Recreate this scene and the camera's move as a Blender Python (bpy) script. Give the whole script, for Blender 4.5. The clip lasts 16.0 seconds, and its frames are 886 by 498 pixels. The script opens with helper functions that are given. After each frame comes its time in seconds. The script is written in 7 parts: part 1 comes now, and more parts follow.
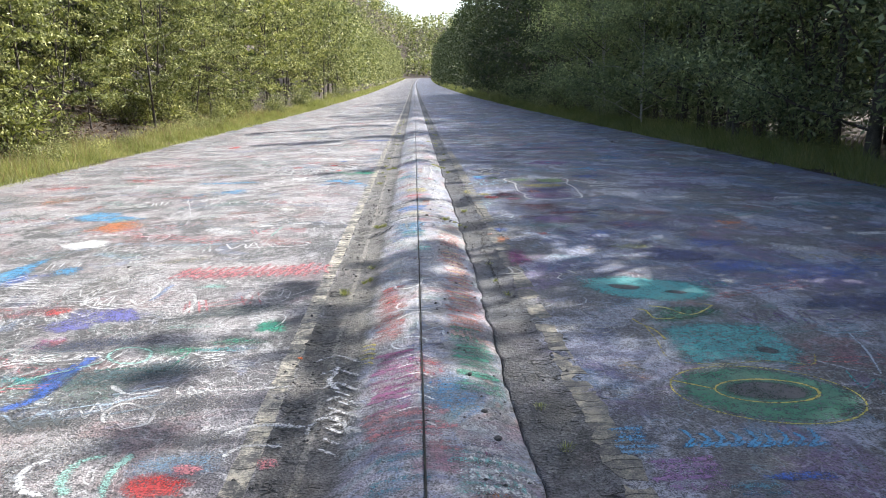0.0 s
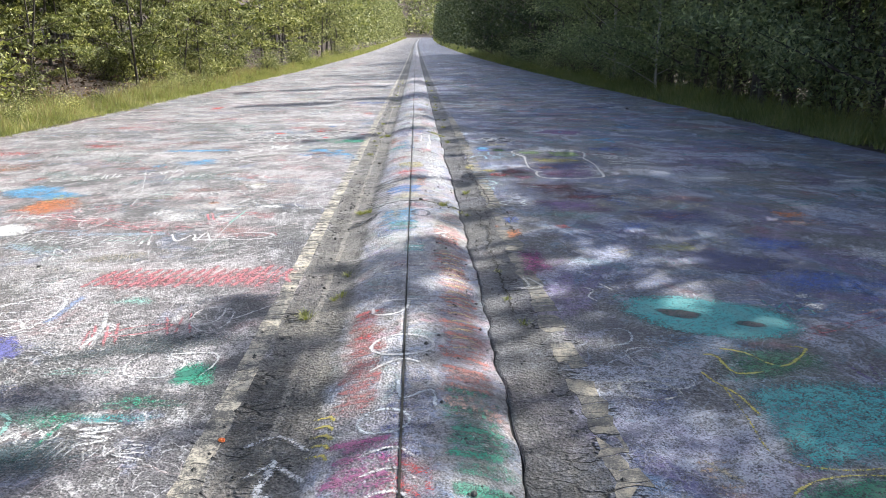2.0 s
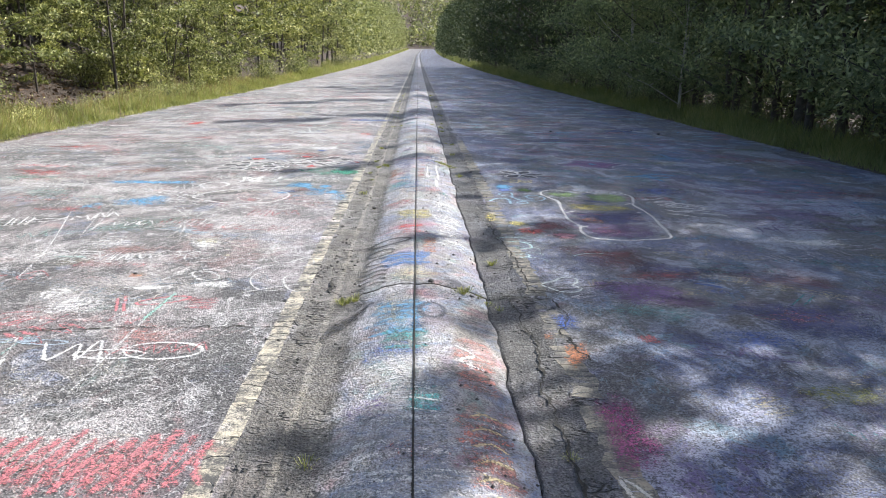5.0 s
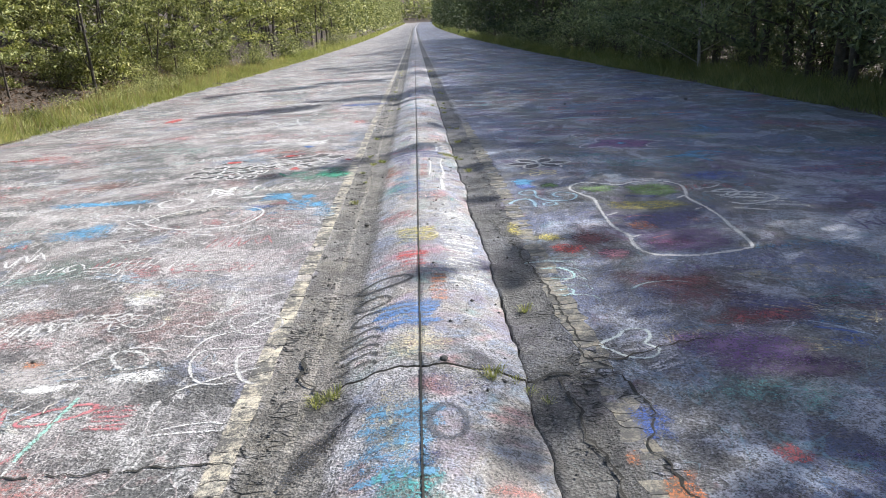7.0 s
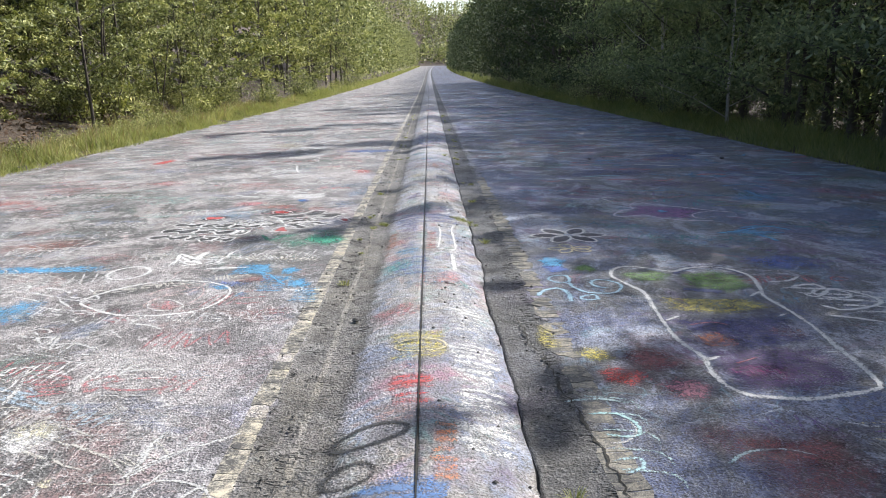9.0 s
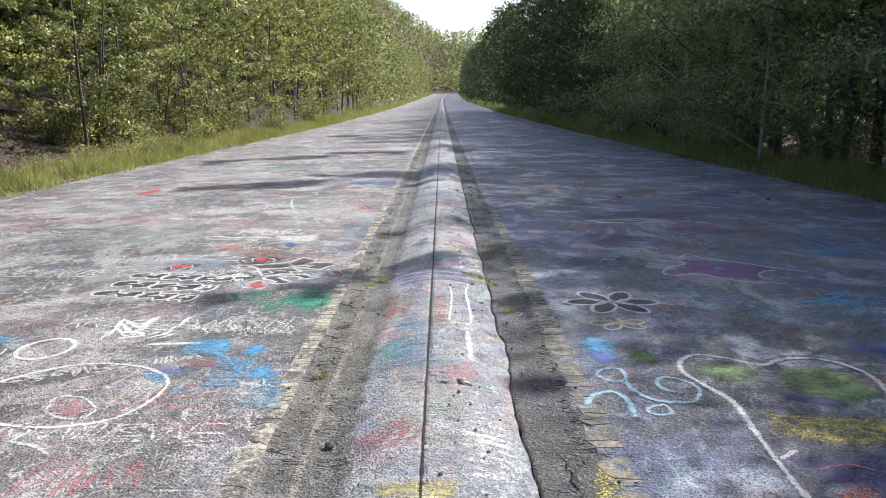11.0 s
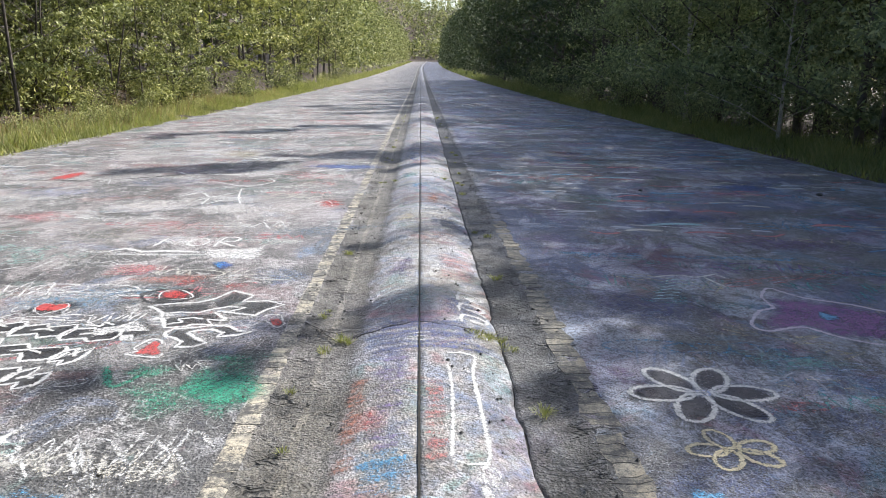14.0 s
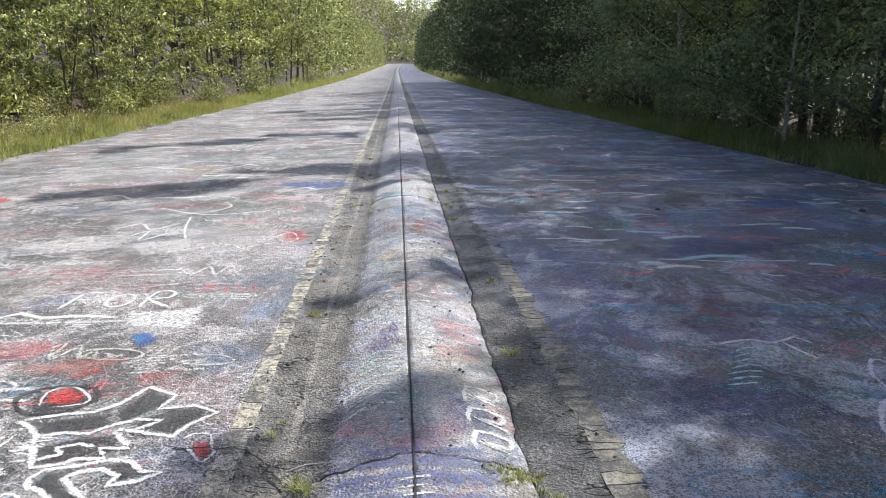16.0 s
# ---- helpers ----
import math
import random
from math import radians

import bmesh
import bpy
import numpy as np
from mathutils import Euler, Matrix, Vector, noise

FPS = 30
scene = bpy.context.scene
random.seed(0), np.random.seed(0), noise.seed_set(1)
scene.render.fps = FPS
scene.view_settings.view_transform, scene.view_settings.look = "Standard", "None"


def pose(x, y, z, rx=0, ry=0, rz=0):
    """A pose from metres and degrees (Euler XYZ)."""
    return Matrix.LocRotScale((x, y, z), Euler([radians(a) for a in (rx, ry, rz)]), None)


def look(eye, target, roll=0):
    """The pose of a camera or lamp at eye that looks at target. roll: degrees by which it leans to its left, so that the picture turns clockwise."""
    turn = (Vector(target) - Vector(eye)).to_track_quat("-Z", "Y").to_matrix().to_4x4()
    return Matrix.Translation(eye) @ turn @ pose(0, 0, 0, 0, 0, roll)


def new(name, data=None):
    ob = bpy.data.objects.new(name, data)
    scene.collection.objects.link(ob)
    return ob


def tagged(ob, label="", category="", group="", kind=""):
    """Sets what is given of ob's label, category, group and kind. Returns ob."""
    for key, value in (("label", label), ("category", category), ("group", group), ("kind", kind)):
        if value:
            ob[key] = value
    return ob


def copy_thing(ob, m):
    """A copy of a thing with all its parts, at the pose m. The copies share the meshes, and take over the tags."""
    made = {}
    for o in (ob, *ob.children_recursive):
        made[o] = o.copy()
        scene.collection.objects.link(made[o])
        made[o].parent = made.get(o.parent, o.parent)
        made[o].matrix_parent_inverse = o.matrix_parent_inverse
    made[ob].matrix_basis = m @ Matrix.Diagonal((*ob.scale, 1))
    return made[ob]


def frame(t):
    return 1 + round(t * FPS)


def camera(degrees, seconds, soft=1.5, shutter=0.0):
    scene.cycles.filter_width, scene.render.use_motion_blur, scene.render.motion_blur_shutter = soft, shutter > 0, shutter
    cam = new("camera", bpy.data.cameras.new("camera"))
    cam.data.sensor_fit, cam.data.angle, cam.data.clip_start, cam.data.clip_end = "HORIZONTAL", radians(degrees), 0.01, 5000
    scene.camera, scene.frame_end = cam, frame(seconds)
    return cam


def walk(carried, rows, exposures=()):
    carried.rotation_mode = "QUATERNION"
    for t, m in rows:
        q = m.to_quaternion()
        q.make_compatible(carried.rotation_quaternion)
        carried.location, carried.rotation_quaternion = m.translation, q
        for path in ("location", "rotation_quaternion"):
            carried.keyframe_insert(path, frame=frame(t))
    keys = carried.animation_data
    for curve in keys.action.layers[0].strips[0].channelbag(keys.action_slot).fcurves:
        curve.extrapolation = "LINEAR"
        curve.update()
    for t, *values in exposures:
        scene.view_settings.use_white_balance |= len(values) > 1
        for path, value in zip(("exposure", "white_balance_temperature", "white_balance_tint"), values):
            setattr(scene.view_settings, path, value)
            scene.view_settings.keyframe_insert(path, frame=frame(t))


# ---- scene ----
cam = camera(63.8, 16.0, 0.95)
METRES, EYE, TILT, LEAN, TURN = 11.278, 1.5, 0.0, 0.0, 0.0
ROWS = [
    (0.0, 0.0, 0.0, 0.0, -0.27, -12.72, 1.2),
    (0.5, -0.0041, 0.0321, -0.0013, -1.6, -13.56, -0.93),
    (1.0, -0.0032, 0.0606, -0.0011, -2.84, -14.46, 1.05),
    (1.5, 0.001, 0.094, -0.0017, -1.89, -13.76, 1.82),
    (2.0, 0.0023, 0.1244, -0.0035, -0.11, -15.74, 0.29),
    (2.5, -0.0026, 0.1617, -0.0021, -0.55, -15.05, 0.25),
    (3.0, -0.0033, 0.1916, -0.0032, -0.88, -15.24, 1.87),
    (3.5, -0.0029, 0.2258, -0.0001, 1.67, -14.9, 2.26),
    (4.0, -0.0056, 0.2558, -0.0019, 1.51, -14.75, 0.62),
    (6.5, -0.0117, 0.413, -0.0012, -1.73, -15.99, -0.33),
    (7.0, -0.0103, 0.4467, -0.0011, -0.18, -16.93, 2.92),
    (7.5, -0.0099, 0.4725, -0.0021, 2.68, -16.39, 1.66),
    (8.0, -0.0137, 0.5059, -0.0008, 1.11, -16.12, -0.91),
    (8.5, -0.0148, 0.531, -0.0014, -1.67, -16.72, -0.7),
    (9.0, -0.0127, 0.5647, 0.001, 0.92, -13.63, 1.08),
    (11.5, -0.0209, 0.7171, -0.0007, 1.86, -11.47, 0.15),
    (12.0, -0.0258, 0.7494, 0.002, -2.53, -11.67, -0.67),
    (12.5, -0.0267, 0.779, 0.0012, -2.1, -12.09, 0.59),
    (13.0, -0.0246, 0.8097, 0.001, 1.18, -12.51, 1.47),
    (13.5, -0.0281, 0.8403, -0.0007, 1.86, -12.1, -0.07),
    (14.0, -0.0305, 0.8699, 0.0004, 0.25, -13.9, -0.68),
    (14.5, -0.0312, 0.901, -0.0017, -1.13, -15.13, 1.59),
    (15.0, -0.0306, 0.9309, 0.0027, 3.76, -15.76, 1.46),
    (15.5, -0.0357, 0.9631, 0.0005, 1.16, -13.04, -0.43),
    (16.0, -0.0386, 0.9937, 0.0021, -1.64, -13.76, 0.08),
]
walk(cam, [(t, pose(0, 0, EYE, TILT, LEAN, TURN) @ pose(METRES * x, METRES * y, METRES * z, 90 + pitch, roll, yaw)) for t, x, y, z, yaw, pitch, roll in ROWS],
     [(0.0, 1.20), (4.0, 1.12), (7.0, 0.97), (11.0, 0.87), (16.0, 0.95)])

# The road runs ahead and drifts to the right far off; u is the distance to the right of its middle joint.
ROAD_END = 410.0


def mid_x(y):
    return -0.035 * y + (6e-5 * (y - 180) ** 2 if y > 180 else 0.0)


def grade(y):
    if y <= 0:
        return 0.0
    return 6.0e-5 * y * y + 0.0012 * y if y < 120 else 1.008 + 0.0156 * (y - 120) + 2.2e-5 * (y - 120) ** 2


def smooth(a, b, v):
    """From 0 at a to 1 at b."""
    k = min(1.0, max(0.0, (v - a) / (b - a)))
    return k * k * (3 - 2 * k)


# ---- light ----
SUN_AZ, SUN_EL = math.atan2(0.80, 0.60), radians(41)   # clockwise from straight ahead
world = bpy.data.worlds.new("sky")
scene.world = world
world.use_nodes = True
wn = world.node_tree.nodes
sky = wn.new("ShaderNodeTexSky")
sky.sky_type, sky.sun_disc = "NISHITA", False
sky.sun_elevation, sky.sun_rotation = SUN_EL, SUN_AZ
sky.dust_density, sky.air_density = 2.5, 1.0
world.node_tree.links.new(sky.outputs[0], wn["Background"].inputs[0])
wn["Background"].inputs[1].default_value = 0.15
sun_data = bpy.data.lights.new("sun", "SUN")
sun_data.energy, sun_data.angle, sun_data.color = 5.0, radians(0.53), (1.0, 0.975, 0.93)
sun = new("sun", sun_data)
sun_way = Vector((math.sin(SUN_AZ) * math.cos(SUN_EL), math.cos(SUN_AZ) * math.cos(SUN_EL), math.sin(SUN_EL)))
sun.matrix_world = look(sun_way * 60, (0, 0, 0))


# ---- materials ----
class Nodes:
    """A small writer of shader graphs."""

    def __init__(self, name):
        self.mat = bpy.data.materials.new(name)
        self.mat.use_nodes = True
        self.t = self.mat.node_tree
        self.bsdf = self.t.nodes["Principled BSDF"]
        self.out = self.t.nodes["Material Output"]
        self.pos = self.t.nodes.new("ShaderNodeNewGeometry")

    def put(self, sock, v):
        if isinstance(v, bpy.types.NodeSocket):
            self.t.links.new(v, sock)
        elif isinstance(v, tuple) and len(v) == 3 and len(sock.default_value) == 4:
            sock.default_value = (*v, 1)
        else:
            sock.default_value = v

    def noise(self, scale, detail=2.0, rough=0.5, at=None, stretch=None, offset=0.0, distort=0.0):
        n = self.t.nodes.new("ShaderNodeTexNoise")
        vec = at or self.pos.outputs["Position"]
        if stretch or offset:
            m = self.t.nodes.new("ShaderNodeMapping")
            self.put(m.inputs["Vector"], vec)
            m.inputs["Scale"].default_value = stretch or (1, 1, 1)
            m.inputs["Location"].default_value = (offset, offset * 0.7, 0)
            vec = m.outputs[0]
        self.put(n.inputs["Vector"], vec)
        n.inputs["Scale"].default_value, n.inputs["Detail"].default_value = scale, detail
        n.inputs["Roughness"].default_value, n.inputs["Distortion"].default_value = rough, distort
        return n.outputs["Fac"]

    def cells(self, scale, feature="F1", rand=1.0):
        n = self.t.nodes.new("ShaderNodeTexVoronoi")
        n.feature = feature
        self.put(n.inputs["Vector"], self.pos.outputs["Position"])
        n.inputs["Scale"].default_value = scale
        n.inputs["Randomness"].default_value = rand
        return n

    def math(self, op, a, b=0.0, c=0.0):
        n = self.t.nodes.new("ShaderNodeMath")
        n.operation = op
        for i, v in enumerate((a, b, c)):
            self.put(n.inputs[i], v)
        return n.outputs[0]

    def span(self, v, a, b, lo=0.0, hi=1.0):
        n = self.t.nodes.new("ShaderNodeMapRange")
        n.interpolation_type = "SMOOTHSTEP"
        for i, w in enumerate((v, a, b, lo, hi)):
            self.put(n.inputs[i], w)
        return n.outputs[0]

    def mix(self, fac, a, b, how="MIX"):
        n = self.t.nodes.new("ShaderNodeMix")
        n.data_type, n.blend_type = "RGBA", how
        self.put(n.inputs[0], fac)
        self.put(n.inputs[6], a)
        self.put(n.inputs[7], b)
        return n.outputs[2]

    def ramp(self, v, *stops):
        n = self.t.nodes.new("ShaderNodeValToRGB")
        e = n.color_ramp.elements
        while len(e) < len(stops):
            e.new(0.5)
        for el, (p, c) in zip(e, stops):
            el.position, el.color = p, (*c, 1)
        self.put(n.inputs[0], v)
        return n.outputs[0]

    def attr(self, name):
        n = self.t.nodes.new("ShaderNodeAttribute")
        n.attribute_name = name
        return n.outputs

    def bump(self, height, strength, dist, under=None):
        n = self.t.nodes.new("ShaderNodeBump")
        n.inputs["Strength"].default_value, n.inputs["Distance"].default_value = strength, dist
        self.put(n.inputs["Height"], height)
        if under:
            self.put(n.inputs["Normal"], under)
        return n.outputs[0]

    def finish(self, color=None, rough=None, normal=None):
        for key, v in (("Base Color", color), ("Roughness", rough), ("Normal", normal)):
            if v is not None:
                self.put(self.bsdf.inputs[key], v)
        return self.mat


def asphalt():
    """The road's worn asphalt: painted lanes, a pale painted hump, and raw crazed strips beside it."""
    n = Nodes("worn asphalt")
    u = n.attr("across")["Fac"]
    stray = n.math("ADD", n.math("MULTIPLY", n.math("SUBTRACT", n.noise(10, 4, 0.65), 0.5), 0.16), n.math("MULTIPLY", n.math("SUBTRACT", n.noise(2.3, 3), 0.5), 0.10))
    us = n.math("ADD", u, stray)
    hump = n.math("MULTIPLY", n.span(us, -0.37, -0.28), n.span(n.math("ADD", u, n.math("MULTIPLY", stray, 0.15)), 0.455, 0.44))
    inner = n.math("MULTIPLY", n.span(us, -0.74, -0.66), n.span(us, 0.80, 0.72))
    strip = n.math("MULTIPLY", inner, n.math("SUBTRACT", 1.0, hump))
    lane = n.math("SUBTRACT", 1.0, inner)
    grain = n.noise(105, 4, 0.72)
    stone = n.cells(80)
    pit = n.noise(30, 4, 0.65)
    coarse = n.noise(1.1, 5, 0.6)
    tone = n.math("ADD", n.math("MULTIPLY", grain, 0.9), n.math("ADD", n.math("MULTIPLY", pit, 0.5), n.math("MULTIPLY", coarse, 0.4)))
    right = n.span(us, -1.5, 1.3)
    dark = n.mix(hump, n.mix(strip, (0.020, 0.020, 0.022), (0.018, 0.018, 0.017)), (0.045, 0.045, 0.045))
    # colour lifted on the right lane to offset the trees' shade
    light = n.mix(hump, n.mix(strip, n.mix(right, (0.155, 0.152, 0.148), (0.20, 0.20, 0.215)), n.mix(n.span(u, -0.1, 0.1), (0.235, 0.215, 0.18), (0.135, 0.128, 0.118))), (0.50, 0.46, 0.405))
    base = n.mix(n.span(tone, 0.72, 1.10), dark, light)
    speck = n.span(stone.outputs["Color"], 0.6, 0.9)
    base = n.mix(n.math("MULTIPLY", speck, 0.3), base, (0.40, 0.39, 0.37))
    wear = n.span(n.math("ADD", grain, n.math("MULTIPLY", pit, 0.6)), 0.66, 0.90)   # paint holds on the crowns of the stones
    keep = n.math("ADD", n.math("MULTIPLY", lane, 0.8), n.math("ADD", n.math("MULTIPLY", hump, 0.8), n.math("MULTIPLY", strip, 0.15)))
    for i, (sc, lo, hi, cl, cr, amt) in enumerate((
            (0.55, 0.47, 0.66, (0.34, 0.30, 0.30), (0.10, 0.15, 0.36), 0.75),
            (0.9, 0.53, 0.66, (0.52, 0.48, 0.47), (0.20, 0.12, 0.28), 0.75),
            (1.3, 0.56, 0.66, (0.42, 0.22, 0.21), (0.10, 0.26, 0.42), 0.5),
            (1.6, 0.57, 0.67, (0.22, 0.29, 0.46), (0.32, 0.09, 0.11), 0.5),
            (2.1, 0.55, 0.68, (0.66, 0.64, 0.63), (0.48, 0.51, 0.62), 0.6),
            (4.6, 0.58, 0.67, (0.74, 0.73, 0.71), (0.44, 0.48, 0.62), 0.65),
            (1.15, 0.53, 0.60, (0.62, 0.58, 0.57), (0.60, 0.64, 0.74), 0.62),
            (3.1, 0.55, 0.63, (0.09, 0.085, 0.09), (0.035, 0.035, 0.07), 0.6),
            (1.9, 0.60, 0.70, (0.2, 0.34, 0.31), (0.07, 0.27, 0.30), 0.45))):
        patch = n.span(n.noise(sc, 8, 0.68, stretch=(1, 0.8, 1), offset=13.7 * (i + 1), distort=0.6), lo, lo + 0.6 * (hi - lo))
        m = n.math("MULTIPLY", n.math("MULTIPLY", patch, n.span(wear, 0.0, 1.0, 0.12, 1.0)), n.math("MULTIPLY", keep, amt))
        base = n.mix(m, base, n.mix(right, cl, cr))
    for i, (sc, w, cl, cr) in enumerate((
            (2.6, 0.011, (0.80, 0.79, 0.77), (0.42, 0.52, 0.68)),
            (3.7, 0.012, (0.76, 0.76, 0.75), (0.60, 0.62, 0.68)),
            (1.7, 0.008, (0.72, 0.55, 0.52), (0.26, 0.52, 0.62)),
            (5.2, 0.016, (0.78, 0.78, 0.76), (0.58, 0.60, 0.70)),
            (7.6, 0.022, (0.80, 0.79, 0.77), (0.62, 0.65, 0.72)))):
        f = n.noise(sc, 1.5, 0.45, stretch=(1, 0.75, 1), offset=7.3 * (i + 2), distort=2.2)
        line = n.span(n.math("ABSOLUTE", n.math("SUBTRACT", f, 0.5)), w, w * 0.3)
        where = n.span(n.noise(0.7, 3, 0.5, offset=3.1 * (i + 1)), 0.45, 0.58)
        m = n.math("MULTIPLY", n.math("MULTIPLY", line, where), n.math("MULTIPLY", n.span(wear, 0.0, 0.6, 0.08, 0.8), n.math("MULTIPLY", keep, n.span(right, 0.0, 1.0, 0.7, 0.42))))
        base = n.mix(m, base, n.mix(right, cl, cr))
    hue = n.ramp(n.noise(2.1, 3, 0.6, offset=41.0, distort=0.8), (0.25, (0.36, 0.05, 0.22)), (0.36, (0.62, 0.20, 0.22)), (0.43, (0.70, 0.68, 0.66)), (0.5, (0.12, 0.26, 0.50)),
                 (0.56, (0.72, 0.70, 0.68)), (0.62, (0.06, 0.36, 0.34)), (0.68, (0.66, 0.40, 0.30)), (0.78, (0.22, 0.12, 0.34)))
    where = n.span(n.noise(4.2, 4, 0.6, offset=19.0), 0.40, 0.56)
    base = n.mix(n.math("MULTIPLY", n.math("MULTIPLY", where, hump), n.span(wear, 0.0, 1.0, 0.05, 0.4)), base, hue)
    for mid, half, amt in ((-0.745, 0.055, 0.8), (-0.51, 0.02, 0.28), (0.80, 0.05, 0.16)):      # the worn yellow lines
        away = n.math("ABSOLUTE", n.math("SUBTRACT", n.math("ADD", u, n.math("MULTIPLY", stray, 0.22)), mid))
        band = n.math("MULTIPLY", n.span(away, half, half * 0.72), n.span(n.noise(3.3, 4, 0.6, offset=mid * 9), 0.36, 0.52, 0.25, 1.0))
        band = n.math("MULTIPLY", band, n.span(wear, 0.0, 0.8, 0.18 * amt, amt))
        base = n.mix(band, base, n.mix(n.span(coarse, 0.4, 0.6), (0.66, 0.62, 0.54), (0.62, 0.55, 0.42)))
    # crazing of the raw strips, mostly across the road
    warp = n.t.nodes.new("ShaderNodeMapping")
    n.put(warp.inputs["Vector"], n.pos.outputs["Position"])
    warp.inputs["Scale"].default_value = (11.0, 24.0, 8.0)
    shake = n.t.nodes.new("ShaderNodeTexNoise")
    n.put(shake.inputs["Vector"], n.pos.outputs["Position"])
    shake.inputs["Scale"].default_value, shake.inputs["Detail"].default_value = 11, 4
    mixed = n.mix(1.0, warp.outputs[0], shake.outputs["Color"], "ADD")
    vor = n.t.nodes.new("ShaderNodeTexVoronoi")
    vor.feature = "DISTANCE_TO_EDGE"
    vor.inputs["Scale"].default_value = 1.0
    n.put(vor.inputs["Vector"], mixed)
    broken = n.math("ADD", n.math("MULTIPLY", n.span(us, -0.83, -0.78), n.span(us, -0.52, -0.62, 0.25, 1.0)), n.math("MULTIPLY", n.span(us, 0.60, 0.68, 0.25, 1.0), n.span(us, 0.90, 0.85)))
    broken = n.math("MULTIPLY", n.math("MULTIPLY", broken, n.math("MULTIPLY", n.span(us, -0.83, -0.78), n.span(us, 0.90, 0.85))), n.math("SUBTRACT", 1.0, hump))
    split = n.math("MULTIPLY", n.span(vor.outputs["Distance"], 0.15, 0.02, 0.0, 0.8), n.math("MULTIPLY", broken, n.span(n.noise(5.5, 5, 0.65), 0.50, 0.62)))
    base = n.mix(split, base, (0.012, 0.011, 0.010))
    grime = n.math("MULTIPLY", n.span(n.noise(4.5, 5, 0.7), 0.48, 0.62), n.math("MULTIPLY", strip, 0.45))
    base = n.mix(grime, base, (0.028, 0.025, 0.020))
    base = n.mix(1.0, base, (0.70, 0.695, 0.70), "MULTIPLY")      # an even factor dulls the whole, set together with the exposure
    high = n.math("ADD", n.math("MULTIPLY", grain, 0.6), n.math("ADD", n.math("MULTIPLY", stone.outputs["Distance"], 0.5), pit))
    high = n.math("SUBTRACT", high, n.math("MULTIPLY", split, 1.6))
    return n.finish(base, n.span(pit, 0.3, 0.7, 0.62, 0.86), n.bump(high, 1.0, 0.011))


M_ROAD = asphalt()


def leaf_mat(name, dark, light, warm, through_share=0.45, gloss=0.15):
    n = Nodes(name)
    isl = n.pos.outputs["Random Per Island"]
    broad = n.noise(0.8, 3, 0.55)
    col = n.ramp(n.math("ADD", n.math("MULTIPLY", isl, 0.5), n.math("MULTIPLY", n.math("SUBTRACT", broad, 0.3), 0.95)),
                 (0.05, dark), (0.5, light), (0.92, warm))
    n.finish(col, 0.7 - 0.45 * gloss)
    n.bsdf.inputs["Specular IOR Level"].default_value = gloss
    tr = n.t.nodes.new("ShaderNodeBsdfTranslucent")
    n.put(tr.inputs[0], n.mix(1.0, col, (1.2, 1.25, 0.68), "MULTIPLY"))
    sh = n.t.nodes.new("ShaderNodeMixShader")
    sh.inputs[0].default_value = through_share
    n.put(sh.inputs[1], n.bsdf.outputs[0])
    n.put(sh.inputs[2], tr.outputs[0])
    n.put(n.out.inputs[0], sh.outputs[0])
    return n.mat


def plain(name, a, b, scale, rough=0.8, bump=0.4, dist=0.01, piece=False):
    """Two colours mixed at two scales, with a fine relief."""
    n = Nodes(name)
    f = n.math("ADD", n.math("MULTIPLY", n.noise(scale, 5, 0.6), 0.65), n.math("MULTIPLY", n.noise(scale * 7, 3, 0.6), 0.35))
    if piece:
        info = n.t.nodes.new("ShaderNodeObjectInfo")
        f = n.math("ADD", f, n.math("MULTIPLY", n.math("SUBTRACT", info.outputs["Random"], 0.5), 0.35))
    return n.finish(n.mix(n.span(f, 0.32, 0.68), a, b), rough, n.bump(n.noise(scale * 5, 4, 0.65), bump, dist))


M_CRACK = plain("dirt in cracks", (0.008, 0.008, 0.007), (0.03, 0.027, 0.022), 30, 0.95)
M_CRUMB = plain("loose asphalt crumbs", (0.02, 0.02, 0.02), (0.10, 0.095, 0.09), 60, 0.9)
M_SOIL = plain("leaf litter and soil", (0.022, 0.016, 0.011), (0.105, 0.076, 0.058), 6.0, 0.95, 1.0, 0.06)
M_LITTER = leaf_mat("dry fallen leaves", (0.03, 0.02, 0.014), (0.13, 0.085, 0.06), (0.30, 0.22, 0.17), 0.15)
M_WHITE_SCRAP = plain("white paper", (0.6, 0.6, 0.58), (0.78, 0.78, 0.76), 12, 0.7)
M_ORANGE_SCRAP = plain("orange plastic", (0.62, 0.12, 0.02), (0.75, 0.2, 0.04), 20, 0.4)
M_BARK = plain("grey-brown bark", (0.035, 0.028, 0.022), (0.12, 0.105, 0.09), 9, 0.9, 0.8, 0.02)
M_PALE_BARK = plain("pale birch bark", (0.20, 0.18, 0.16), (0.48, 0.46, 0.43), 9, 0.8, 0.5, 0.01)


def line_paint(name, a, b):
    n = Nodes(name)
    grain = n.noise(105, 4, 0.72)
    blot = n.noise(9, 5, 0.65)
    info = n.t.nodes.new("ShaderNodeObjectInfo")
    pit = n.noise(30, 4, 0.65)
    keep = n.math("ADD", n.math("MULTIPLY", n.math("SUBTRACT", grain, 0.5), 1.7), n.math("MULTIPLY", n.math("SUBTRACT", pit, 0.5), 1.3))
    keep = n.math("ADD", keep, n.math("ADD", n.math("MULTIPLY", n.math("SUBTRACT", blot, 0.5), 1.6), n.math("MULTIPLY", info.outputs["Random"], 0.25)))
    col = n.mix(n.span(keep, -0.16, 0.6), (0.055, 0.053, 0.05), n.mix(n.span(blot, 0.35, 0.75), a, b))
    return n.finish(col, 0.75, n.bump(n.math("ADD", grain, blot), 0.6, 0.005))


